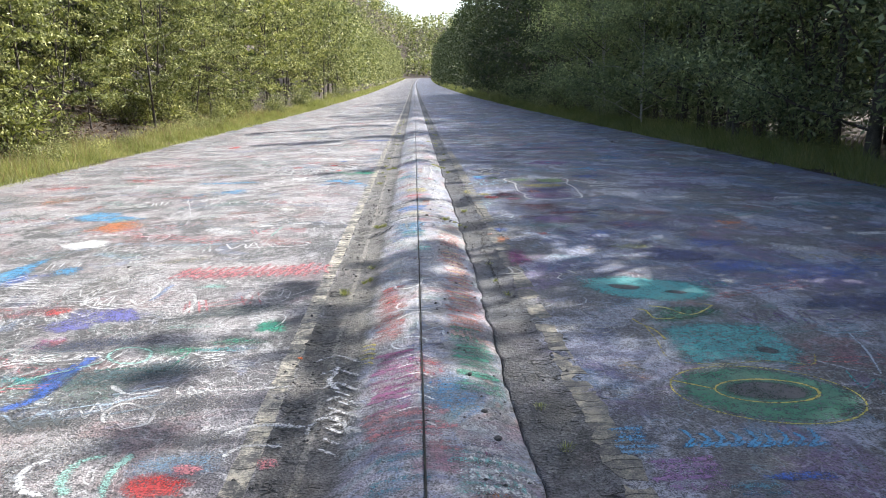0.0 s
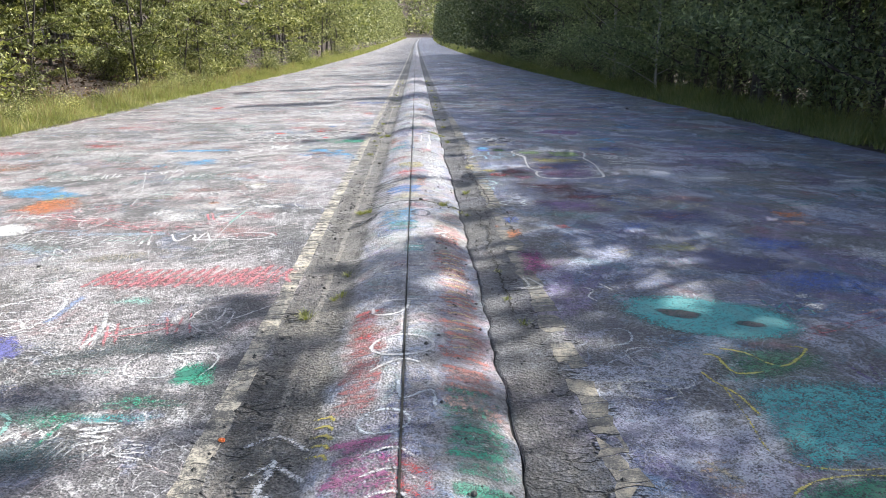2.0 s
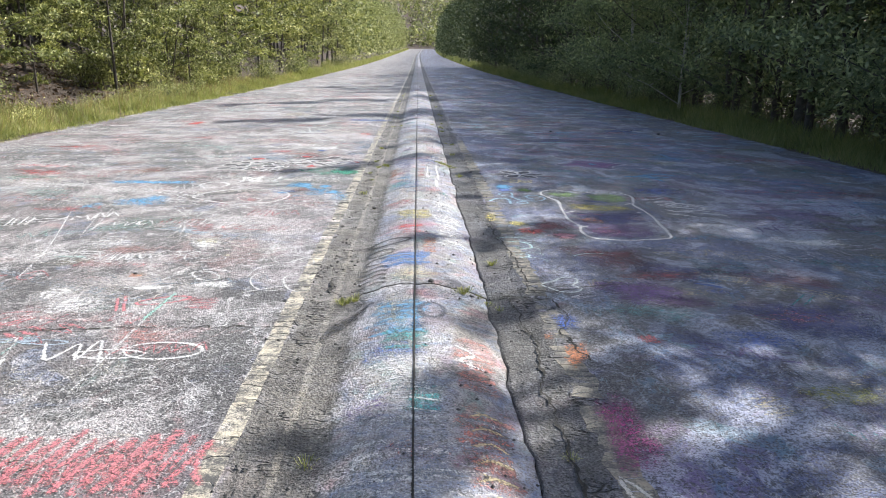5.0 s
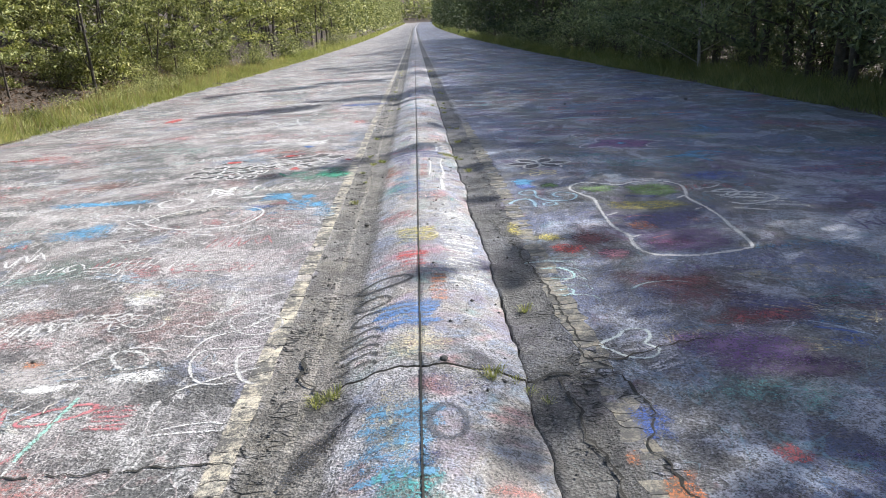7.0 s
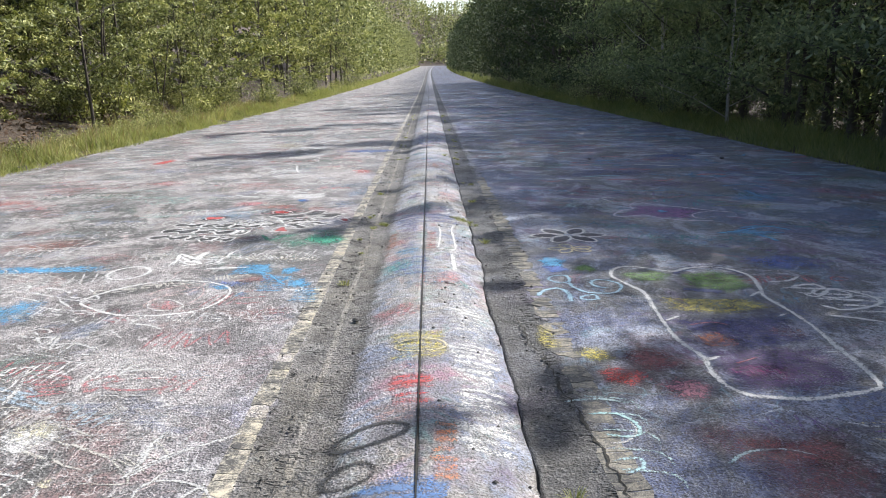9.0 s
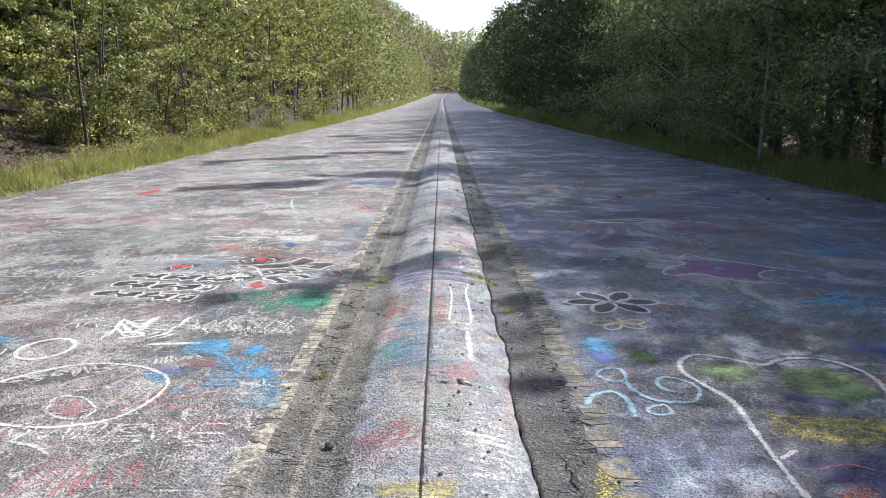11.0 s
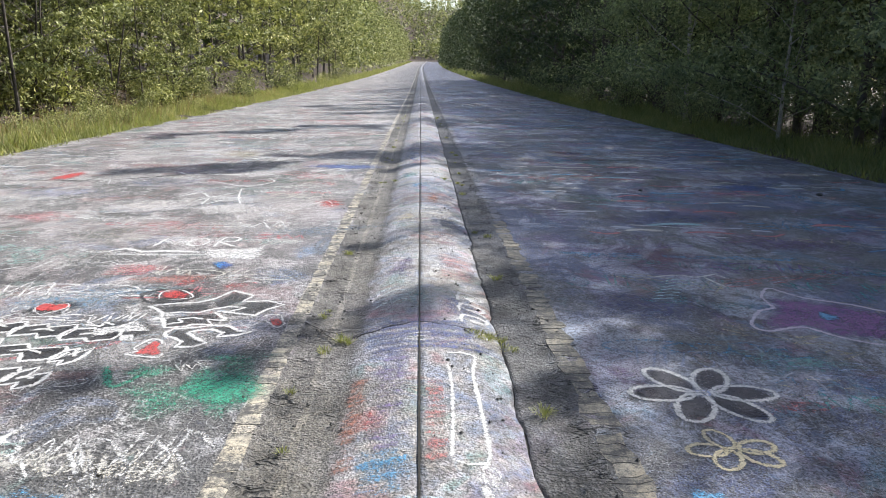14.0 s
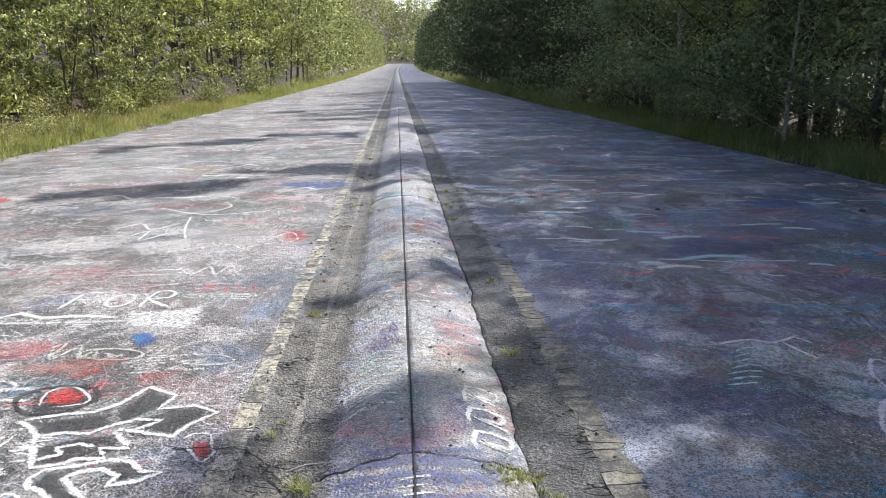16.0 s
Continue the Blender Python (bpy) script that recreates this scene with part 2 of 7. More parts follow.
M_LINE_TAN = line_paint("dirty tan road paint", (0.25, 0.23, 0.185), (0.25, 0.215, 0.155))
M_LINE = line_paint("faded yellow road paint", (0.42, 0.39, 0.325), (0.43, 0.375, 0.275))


def spray():
    """Spray paint and chalk on rough asphalt: thin at the rim, broken up by the stones."""
    n = Nodes("spray paint")
    col, rim = n.attr("paint"), n.attr("rim")
    grain = n.noise(105, 4, 0.72)
    pit = n.noise(30, 4, 0.65)
    cloud = n.noise(6, 4, 0.6)
    edge = n.math("MINIMUM", rim["Fac"], 1.0)
    m = n.math("MULTIPLY", n.math("MULTIPLY", edge, col["Alpha"]), 0.90)
    m = n.math("ADD", m, n.math("MULTIPLY", n.math("SUBTRACT", grain, 0.5), 2.3))
    m = n.math("ADD", m, n.math("MULTIPLY", n.math("SUBTRACT", pit, 0.5), 1.2))
    m = n.math("ADD", m, n.math("MULTIPLY", n.math("SUBTRACT", cloud, 0.5), 0.8))
    m = n.math("MULTIPLY", n.span(m, 0.20, 0.80), n.span(edge, 0.0, 0.22, 0.0, 0.86))
    tint = n.mix(n.span(cloud, 0.35, 0.7), col["Color"], n.mix(0.75, (0.22, 0.22, 0.22), col["Color"]))
    tint = n.mix(n.span(n.math("ADD", n.math("MULTIPLY", grain, 0.7), n.math("MULTIPLY", pit, 0.3)), 0.36, 0.6), n.mix(0.55, (0.03, 0.03, 0.03), tint), tint)
    tint = n.mix(1.0, tint, (0.77, 0.765, 0.77), "MULTIPLY")
    n.finish(tint, 0.72, n.bump(n.math("ADD", grain, pit), 0.5, 0.005))
    clear = n.t.nodes.new("ShaderNodeBsdfTransparent")
    sh = n.t.nodes.new("ShaderNodeMixShader")
    n.put(sh.inputs[0], m)
    n.put(sh.inputs[1], clear.outputs[0])
    n.put(sh.inputs[2], n.bsdf.outputs[0])
    n.put(n.out.inputs[0], sh.outputs[0])
    return n.mat


M_SPRAY = spray()


# both ramps run near-black to pale: shaded gaps and lit leaves put in colour
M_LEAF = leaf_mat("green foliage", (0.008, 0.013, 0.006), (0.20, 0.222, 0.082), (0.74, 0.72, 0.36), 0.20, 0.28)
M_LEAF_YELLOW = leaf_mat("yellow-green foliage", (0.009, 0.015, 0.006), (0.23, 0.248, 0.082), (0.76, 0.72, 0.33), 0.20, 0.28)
# leaf colours lifted to offset the shade side of the right-hand trees
M_LEAF_DEEP = leaf_mat("deep green foliage", (0.06, 0.08, 0.055), (0.20, 0.235, 0.15), (0.55, 0.56, 0.36), 0.5)
# darker copy of the foliage: the woods' own shade put into its colours
M_LEAF_SHADED = leaf_mat("shade-dark foliage", (0.02, 0.03, 0.018), (0.055, 0.075, 0.035), (0.12, 0.14, 0.06), 0.15)
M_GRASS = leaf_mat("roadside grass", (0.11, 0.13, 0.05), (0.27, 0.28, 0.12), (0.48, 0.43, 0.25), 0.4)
# the same grass darker: shade of the right-hand trees put into its colour
M_GRASS_SHADED = leaf_mat("shaded grass", (0.10, 0.12, 0.055), (0.20, 0.22, 0.10), (0.32, 0.30, 0.16), 0.4)
M_DRY = leaf_mat("dry weed stems", (0.16, 0.13, 0.07), (0.27, 0.22, 0.12), (0.34, 0.25, 0.13), 0.3)


# ---- helpers of this scene ----
def mesh_of(name, verts, faces, mats, slots=None, smooth_faces=False):
    me = bpy.data.meshes.new(name)
    me.from_pydata(verts, [], faces)
    for m in mats:
        me.materials.append(m)
    if slots is not None:
        me.polygons.foreach_set("material_index", slots)
    if smooth_faces:
        me.polygons.foreach_set("use_smooth", [True] * len(me.polygons))
    me.update()
    return me


def part(name, me, parent, label="", kind=""):
    ob = new(name, me)
    ob.parent = parent
    return tagged(ob, label=label, kind=kind)


def bumps(x, y, scale, amp):
    return noise.noise((x * scale, y * scale, 3.7)) * amp


# ---- the road ----
LEFT_EDGE, RIGHT_EDGE = -7.35, 6.85
HUMP_L, HUMP_R, HUMP_TOP = -0.36, 0.45, 0.085
JOINTS = [1.9, 7.86, 13.66, 19.5, 25.4, 31.2, 37.0, 43.0]


def edge_wander(y):
    """The broken right foot of the hump strays a little."""
    return bumps(3.1, y, 1.3, 0.03) + bumps(8.2, y, 5.0, 0.016) + bumps(1.7, y, 13.0, 0.014)


def surf(u, y):
    """Height of the road over its grade line."""
    h = bumps(u, y, 0.33, 0.012) - 0.010 * max(0.0, abs(u) - 1.2)
    if HUMP_L < u < HUMP_R:
        top = HUMP_TOP * (1 + bumps(0.0, y, 0.55, 0.22))
        k = (u - 0.04) / (HUMP_R - 0.04) if u > 0.04 else (u - 0.04) / (HUMP_L - 0.04)
        h += top * (1 - k ** 2.2) ** 1.1
        for j in JOINTS:
            d = abs(y - j)
            if d < 0.35:
                h += 0.012 * (1 - d / 0.35)      # the slabs lift at their ends
    return h


def at(u, y, up=0.0):
    """The place on the road at u, y."""
    return (mid_x(y) + u, y, grade(y) + surf(u, y) + up)


def build_road():
    us = set(round(LEFT_EDGE + 0.35 * i, 3) for i in range(20)) | set(round(0.9 + 0.35 * i, 3) for i in range(18))
    us |= set(round(-0.9 + 0.03 * i, 3) for i in range(61)) | {RIGHT_EDGE, -0.5}
    us -= {0.0}
    us = sorted(u for u in us if abs(u) > 0.012 and abs(u - HUMP_R) > 0.014)
    us = sorted(us + [-0.0045, -0.0025, 0.0025, 0.0045, HUMP_R - 0.006, HUMP_R - 0.002, HUMP_R + 0.002, HUMP_R + 0.006])
    ys = set(round(-8 + 0.12 * i, 3) for i in range(460)) | set(round(1.0 + 0.06 * i, 3) for i in range(280)) | set(float(48 + 2 * i) for i in range(182))
    ys = sorted(y for y in ys if all(abs(y - j) > 0.03 for j in JOINTS))
    for j in JOINTS:
        ys += [j - 0.009, j - 0.0045, j + 0.0045, j + 0.009]
    ys.sort()
    verts, faces, slots = [], [], []
    for y in ys:
        for u in us:
            w = 0.0
            if 0.3 < u < 0.6:
                w = edge_wander(y) * (1 - abs(u - HUMP_R) / 0.15)
                if HUMP_R < u < HUMP_R + 0.012:
                    w += max(-0.001, bumps(6.3, y, 9.0, 0.016))
            yy = y
            near = min(JOINTS, key=lambda j: abs(j - y))
            if abs(near - y) < 0.02 and abs(u) < 0.52:
                yy = y + (bumps(u, near, 6.0, 0.025) + bumps(u, near, 19.0, 0.022)) * smooth(0.52, 0.4, abs(u)) - 0.03 * smooth(0.05, 0.4, abs(u)) * smooth(0.52, 0.45, abs(u))
            x, _, z = at(u, yy)
            if abs(u) < 0.003:
                z -= 0.022
            if HUMP_R - 0.003 < u < HUMP_R + 0.003:
                z -= 0.012 + 0.05 * max(0.0, bumps(u, y, 2.3, 1.0) + 0.15)
            if abs(near - y) < 0.006 and HUMP_L - 0.05 < u < HUMP_R + 0.1:
                z -= 0.003 + 0.02 * max(0.0, bumps(u, near, 4.0, 1.0) + 0.05)
            if (-0.69 < u < HUMP_L or HUMP_R + 0.02 < u < 0.71):
                z += bumps(u, y, 7.0, 0.008) - 0.008
            if u < LEFT_EDGE + 0.01 or u > RIGHT_EDGE - 0.01:
                x += bumps(u, y, 0.9, 0.10) + bumps(u, y, 3.5, 0.05)
            verts.append((x + w, yy, z))
    n = len(us)
    for i in range(len(ys) - 1):
        cross = any(abs((ys[i] + ys[i + 1]) / 2 - j) < 0.0115 for j in JOINTS)
        for k in range(n - 1):
            c = (us[k] + us[k + 1]) / 2
            faces.append((i * n + k, i * n + k + 1, (i + 1) * n + k + 1, (i + 1) * n + k))
            slots.append(1 if abs(c) < 0.0036 or HUMP_R - 0.0025 < c < HUMP_R + 0.0025 or (cross and HUMP_L < c < HUMP_R + 0.05) else 0)
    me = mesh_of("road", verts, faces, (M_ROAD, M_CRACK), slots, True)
    across = me.attributes.new("across", "FLOAT", "POINT")
    across.data.foreach_set("value", us * len(ys))
    return tagged(new("road", me), "cracked abandoned asphalt road covered in faded graffiti", "road", kind="structure")


road = build_road()


# ---- ground ----
def terrain(x, y):
    u = x - mid_x(min(y, ROAD_END))
    h = grade(max(-40.0, min(y, ROAD_END))) - 0.02
    off = max(0.0, LEFT_EDGE - u, u - RIGHT_EDGE)
    h -= 0.10 + 0.10 * smooth(0, 0.3, off) if off == 0 else 0.03 + 0.10 * smooth(0.0, 1.2, off)
    if u < 0:
        h += 0.24 * min(9.0, max(0.0, off - 2.0)) + 0.08 * max(0.0, off - 11.0) + smooth(60, 220, y) * min(24.0, max(0.0, off - 7) * 0.6)
    else:
        h += 0.03 * max(0.0, off - 3.0)
    h += 40 * smooth(400, 580, y) + 24 * smooth(580, 1100, y)
    if off > 0.6:
        h += bumps(x, y, 0.5, 0.10) + bumps(x, y, 0.07, 0.4) * smooth(3, 20, off)
    return h


def build_ground():
    xs = sorted(set([-900, -500, -300, -200, -140, 140, 200, 300, 500, 900] + list(range(-100, -24, 6)) + list(range(24, 101, 6))
                    + [round(-24 + 0.8 * i, 2) for i in range(61)]))
    ys = sorted(set([-900, -500, -250, -120, -60] + list(range(-40, -8, 6)) + [round(-8 + 0.8 * i, 2) for i in range(80)]
                    + list(range(56, 600, 7)) + [640, 760, 900, 1100, 1400, 2400]))
    verts = [(x, y, terrain(x, y)) for y in ys for x in xs]
    n = len(xs)
    faces = [(j * n + i, j * n + i + 1, (j + 1) * n + i + 1, (j + 1) * n + i) for j in range(len(ys) - 1) for i in range(n - 1)]
    me = mesh_of("ground", verts, faces, (M_SOIL,), None, True)
    return tagged(new("ground", me), "brown leaf litter and soil under roadside trees", "ground", kind="structure")


build_ground()


# ---- plants ----
def quads_mesh(name, centre, along, side, mat):
    """One folded leaf for each row of the arrays: tip, two flanks and base."""
    k = len(centre)
    v = np.empty((k, 4, 3))
    lift = np.cross(along, side)
    lift /= np.maximum(np.linalg.norm(lift, axis=1, keepdims=True), 1e-6)
    drop = np.linalg.norm(side, axis=1, keepdims=True) * 0.2
    v[:, 0] = centre - along
    v[:, 1] = centre + side + lift * drop
    v[:, 2] = centre + along
    v[:, 3] = centre - side + lift * drop
    me = bpy.data.meshes.new(name)
    me.vertices.add(k * 4)
    me.vertices.foreach_set("co", v.reshape(-1))
    me.loops.add(k * 4)
    me.loops.foreach_set("vertex_index", np.arange(k * 4, dtype=np.int32))
    me.polygons.add(k)
    me.polygons.foreach_set("loop_start", np.arange(0, k * 4, 4, dtype=np.int32))
    me.materials.append(mat)
    me.update(calc_edges=True)
    return me


def leaf_arrays(rng, centre, size, up=0.75):
    k = len(centre)
    nrm = rng.normal(size=(k, 3)) + np.array((0, 0, up))
    nrm /= np.linalg.norm(nrm, axis=1, keepdims=True)
    a = np.cross(nrm, rng.normal(size=(k, 3)))
    a /= np.linalg.norm(a, axis=1, keepdims=True)
    b = np.cross(nrm, a)
    s = size * rng.uniform(0.6, 1.25, (k, 1))
    return centre, a * s * 0.68, b * s * 0.27


def tube(verts, faces, pts, radii, sides=6):
    """Adds a tapered tube along pts."""
    start = len(verts)
    for i, p in enumerate(pts):
        d = (Vector(pts[min(i + 1, len(pts) - 1)]) - Vector(pts[max(i - 1, 0)])).normalized()
        a = d.orthogonal().normalized()
        b = d.cross(a)
        for s in range(sides):
            g = 2 * math.pi * s / sides
            verts.append(tuple(Vector(p) + (a * math.cos(g) + b * math.sin(g)) * radii[i]))
    for i in range(len(pts) - 1):
        for s in range(sides):
            t = (s + 1) % sides
            faces.append((start + i * sides + s, start + i * sides + t, start + (i + 1) * sides + t, start + (i + 1) * sides + s))


def tree_kind(seed, height, reach, leaves, size, leaf_material, bark=None, low=0.12, thin=1.0, stems=1, single=True, tight=1.0):
    """A broadleaf tree on an empty: trunk, limbs and a crown of single leaves in loose clumps along the limbs."""
    rng = np.random.default_rng(seed)
    rnd = random.Random(seed)
    root = new("tree")
    tv, tf, lv, lf, clumps = [], [], [], [], []
    limbs = []
    for stem in range(stems):
        lean = Vector((rnd.uniform(-1, 1), rnd.uniform(-1, 1), 0)) * (0.05 if stems == 1 else 0.22) * height
        base = Vector((rnd.uniform(-0.2, 0.2), rnd.uniform(-0.2, 0.2), -0.25)) if stems > 1 else Vector((0, 0, -0.25))
        tall = height * (1 if stem == 0 else rnd.uniform(0.6, 0.9))
        trunk = []
        for i in range(8):
            f = i / 7
            trunk.append(base + lean * f + Vector((rnd.uniform(-1, 1), rnd.uniform(-1, 1), 0)) * 0.012 * height * f + Vector((0, 0, tall * 0.97 * f)))
        r0 = 0.0105 * height * thin
        tube(tv, tf, trunk, [r0 * (1.25 if i == 0 else 1 - 0.88 * i / 7) for i in range(8)], 7)
        count = int(13 / stems + 4)
        for k in range(count):
            f = low + (0.95 - low) * (k + rnd.random() * 0.8) / count
            i = min(6, int(f * 7))
            p = trunk[i].lerp(trunk[i + 1], f * 7 - i)
            ang = k * 2.4 + rnd.uniform(-0.5, 0.5)
            shape = (0.55 + 0.45 * math.sin(math.pi * min(1, (f - low) / (1 - low) * 0.85 + 0.2)))
            length = reach * shape * rnd.uniform(0.75, 1.2) * (1.05 - 0.55 * f)
            way = Vector((math.cos(ang), math.sin(ang), rnd.uniform(0.15, 0.7) + 0.7 * f))
            q = p + way * length * 0.5 + Vector((0, 0, rnd.uniform(-0.1, 0.1) * length))
            e = p + way * length + Vector((0, 0, rnd.uniform(-0.25, 0.1) * length))
            if single:
                lv, lf = [], []
                limbs.append((lv, lf))
            tube(lv, lf, [p, q, e], [r0 * 0.36 * (1.1 - f), r0 * 0.22 * (1.1 - f) + 0.003, 0.004], 5)
            for s in (0.35, 0.55, 0.75, 0.9, 1.0):
                c = p.lerp(q, s * 2) if s < 0.5 else q.lerp(e, s * 2 - 1)
                clumps.append((c + Vector((rnd.uniform(-1, 1), rnd.uniform(-1, 1), rnd.uniform(-0.5, 0.5))) * 0.22 * length, 0.13 * reach + 0.16 * length * rnd.uniform(0.6, 1.2)))
            if not single and k % 2:
                continue
            t2 = q + Vector((rnd.uniform(-1, 1), rnd.uniform(-1, 1), rnd.uniform(0, 0.6))) * length * 0.45
            tube(lv, lf, [q, t2], [r0 * 0.14 + 0.003, 0.003], 4)
            clumps.append((t2, 0.3 * reach * rnd.uniform(0.5, 0.9)))
    cs = np.array([tuple(c) for c, _ in clumps])
    rs = np.array([r for _, r in clumps])
    w = rs ** 1.6
    pick = rng.choice(len(cs), size=leaves, p=w / w.sum())
    spread = rng.normal(size=(leaves, 3)) * np.array((0.6, 0.6, 0.24)) * tight
    centre = cs[pick] + spread * rs[pick][:, None]
    centre[:, 2] = np.maximum(centre[:, 2], 0.15)
    part("trunk", mesh_of("trunk", [tuple(v) for v in tv], tf, (bark or M_BARK,), None, True), root)
    for a, b in limbs or [(lv, lf)]:
        name = "limb" if limbs else "branchwork"
        part(name, mesh_of(name, a, b, (bark or M_BARK,), None, True), root)
    part("crown", quads_mesh("crown", *leaf_arrays(rng, centre, size), leaf_material), root)
    return root


def bush_kind(seed, height, leaves, size, leaf_material):
    """A shrub: several thin stems and a ragged mass of leaves down to the ground."""
    rng = np.random.default_rng(seed)
    rnd = random.Random(seed)
    root = new("shrub")
    sv, sf, cs = [], [], []
    for k in range(9):
        ang = k * 2.4 + rnd.uniform(-0.4, 0.4)
        out = rnd.uniform(0.25, 0.75) * height
        top = Vector((math.cos(ang) * out, math.sin(ang) * out, height * rnd.uniform(0.45, 1.0)))
        bend = Vector((top.x * 0.35, top.y * 0.35, top.z * 0.6))
        tube(sv, sf, [Vector((0, 0, -0.1)), bend, top], [0.016, 0.011, 0.004], 5)
        for s in (0.3, 0.5, 0.7, 0.85, 1.0):
            cs.append(tuple(bend.lerp(top, s * 2 - 1) if s > 0.5 else bend * s * 2))
    cs = np.array(cs)
    pick = rng.integers(0, len(cs), leaves)
    centre = cs[pick] + rng.normal(size=(leaves, 3)) * 0.15 * height
    centre[:, 2] = np.maximum(centre[:, 2], 0.05)
    part("woody_base", mesh_of("woody_base", sv, sf, (M_BARK,), None, True), root)
    part("foliage", quads_mesh("foliage", *leaf_arrays(rng, centre, size), leaf_material), root)
    return root


def plant(kind, u, y, size, turn):
    return place(kind, mid_x(y) + u, y, size, turn)


def place(kind, x, y, size, turn):
    ob = copy_thing(kind, pose(x, y, terrain(x, y) - 0.03, 0, 0, turn))
    ob.scale = (size, size, size)
    return ob


def build_woods():
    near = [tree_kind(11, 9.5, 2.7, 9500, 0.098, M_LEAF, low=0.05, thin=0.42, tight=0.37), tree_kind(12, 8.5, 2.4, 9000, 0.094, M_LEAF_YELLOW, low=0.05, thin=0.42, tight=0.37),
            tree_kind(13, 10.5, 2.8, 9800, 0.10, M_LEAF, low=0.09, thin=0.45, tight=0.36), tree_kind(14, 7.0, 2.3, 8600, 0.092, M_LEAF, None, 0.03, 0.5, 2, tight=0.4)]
    deep = [tree_kind(21, 9.4, 3.0, 12500, 0.088, M_LEAF_DEEP, low=0.05), tree_kind(22, 8.4, 2.9, 12000, 0.088, M_LEAF_DEEP, low=0.05),
            tree_kind(23, 7.6, 2.6, 9500, 0.082, M_LEAF_DEEP, M_PALE_BARK, 0.08, 0.8)]
    far = [tree_kind(31, 10.5, 2.9, 3200, 0.18, M_LEAF, single=False, tight=0.55), tree_kind(32, 9.0, 2.7, 3000, 0.175, M_LEAF_YELLOW, single=False, tight=0.55),
           tree_kind(33, 12.0, 3.2, 3400, 0.19, M_LEAF_SHADED, low=0.04, single=False, tight=0.7)]
    back = [tree_kind(61, 10.5, 3.0, 1100, 0.36, M_LEAF, single=False), tree_kind(63, 12.0, 3.2, 1200, 0.38, M_LEAF_SHADED, low=0.04, single=False)]
    tall = [tree_kind(51, 12.0, 1.1, 4600, 0.15, M_LEAF_DEEP, low=0.08, tight=0.7), tree_kind(52, 12.0, 1.25, 4600, 0.15, M_LEAF_DEEP, low=0.1, tight=0.7), tree_kind(53, 12.0, 0.55, 3000, 0.13, M_LEAF_DEEP, low=0.3, tight=0.9)]
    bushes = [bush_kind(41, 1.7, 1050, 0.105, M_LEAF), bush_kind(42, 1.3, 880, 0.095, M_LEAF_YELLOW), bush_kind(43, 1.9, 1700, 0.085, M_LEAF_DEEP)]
    for k in near:
        tagged(k, "slender young broadleaf tree with sunlit green leaves", "tree", "trees left of the road")
    for k in deep:
        tagged(k, "dark green broadleaf tree in its own shade", "tree", "trees right of the road")
    for k in tall:
        tagged(k, "tall narrow dark green tree above the roadside woods", "tree", "trees right of the road")
    for k in far + back:
        tagged(k, "dense green broadleaf tree in the roadside woods", "tree", "trees along the far road")
    for k in bushes:
        tagged(k, "low leafy green shrub on the grassy verge", "shrub", "shrubs at the edge of the woods")
    rnd = random.Random(5)
    turn = lambda: rnd.uniform(0, 360)
    # left of the road
    y = -7.0
    while y < 10:                                 # beside the start of the walk
        plant(back[0], rnd.uniform(-12.4, -10.4), y, rnd.uniform(0.8, 1.1), turn())
        plant(back[0], rnd.uniform(-18.0, -15.0), y + 1.5, rnd.uniform(1.0, 1.2), turn())
        y += rnd.uniform(2.4, 3.2)
    while y < 46:
        plant(rnd.choice(near), rnd.uniform(-11.4, -9.9), y, rnd.uniform(0.75, 1.15), turn())
        plant(rnd.choice(near), rnd.uniform(-14.8, -12.4), y + 1.0, rnd.uniform(0.95, 1.3), turn())
        # back rows in shade-coloured leaves, so gaps between the front trees look dark
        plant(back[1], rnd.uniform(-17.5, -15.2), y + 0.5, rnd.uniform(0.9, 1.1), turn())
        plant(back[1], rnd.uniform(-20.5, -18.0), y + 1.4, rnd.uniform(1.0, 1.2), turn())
        for _ in range(4):
            if rnd.random() < (0.15 if 20 < y < 29 else 0.6):
                plant(rnd.choice(bushes[:2]), rnd.uniform(-12.5, -9.3), y + rnd.uniform(-1.0, 1.0), rnd.uniform(0.3, 1.1), turn())
        y += rnd.uniform(1.9, 2.7)
    while y < 105:
        plant(rnd.choice(far[:2]), rnd.uniform(-11.5, -9.8), y, rnd.uniform(0.9, 1.4), turn())
        plant(rnd.choice(far), rnd.uniform(-16.5, -13.0), y + 1.2, rnd.uniform(1.3, 1.8), turn())
        if rnd.random() < 0.6:
            plant(rnd.choice(bushes[:2]), rnd.uniform(-9.6, -8.8), y, rnd.uniform(0.6, 1.2), turn())
        y += rnd.uniform(3.0, 4.2)
    y = 12.0
    while y < 46:                                 # a leafy skirt in front of the trunks
        if not 21 < y < 29:                       # here the bank lies open
            plant(rnd.choice(bushes[:2]), rnd.uniform(-10.8, -9.6), y, rnd.uniform(0.5, 1.5), turn())
        y += rnd.uniform(1.6, 2.8)
    for _ in range(60):
        plant(rnd.choice(bushes[:2]), rnd.uniform(-9.6, -7.9), 6 + 44 * rnd.random() ** 1.3, rnd.uniform(0.18, 0.42), turn())
    # right of the road
    y = -9.0
    while y < 42:
        k = rnd.randrange(3)
        high = (10.2 if y < 9.8 else 8.1 if y < 12.6 else 9.6 if y < 15.0 else 7.4 if y < 17.0 else 9.1 if y < 20.0 else 8.3 if y < 21.7 else 9.4) + rnd.uniform(-0.3, 0.3)   # a lower stretch lets the sun reach the middle
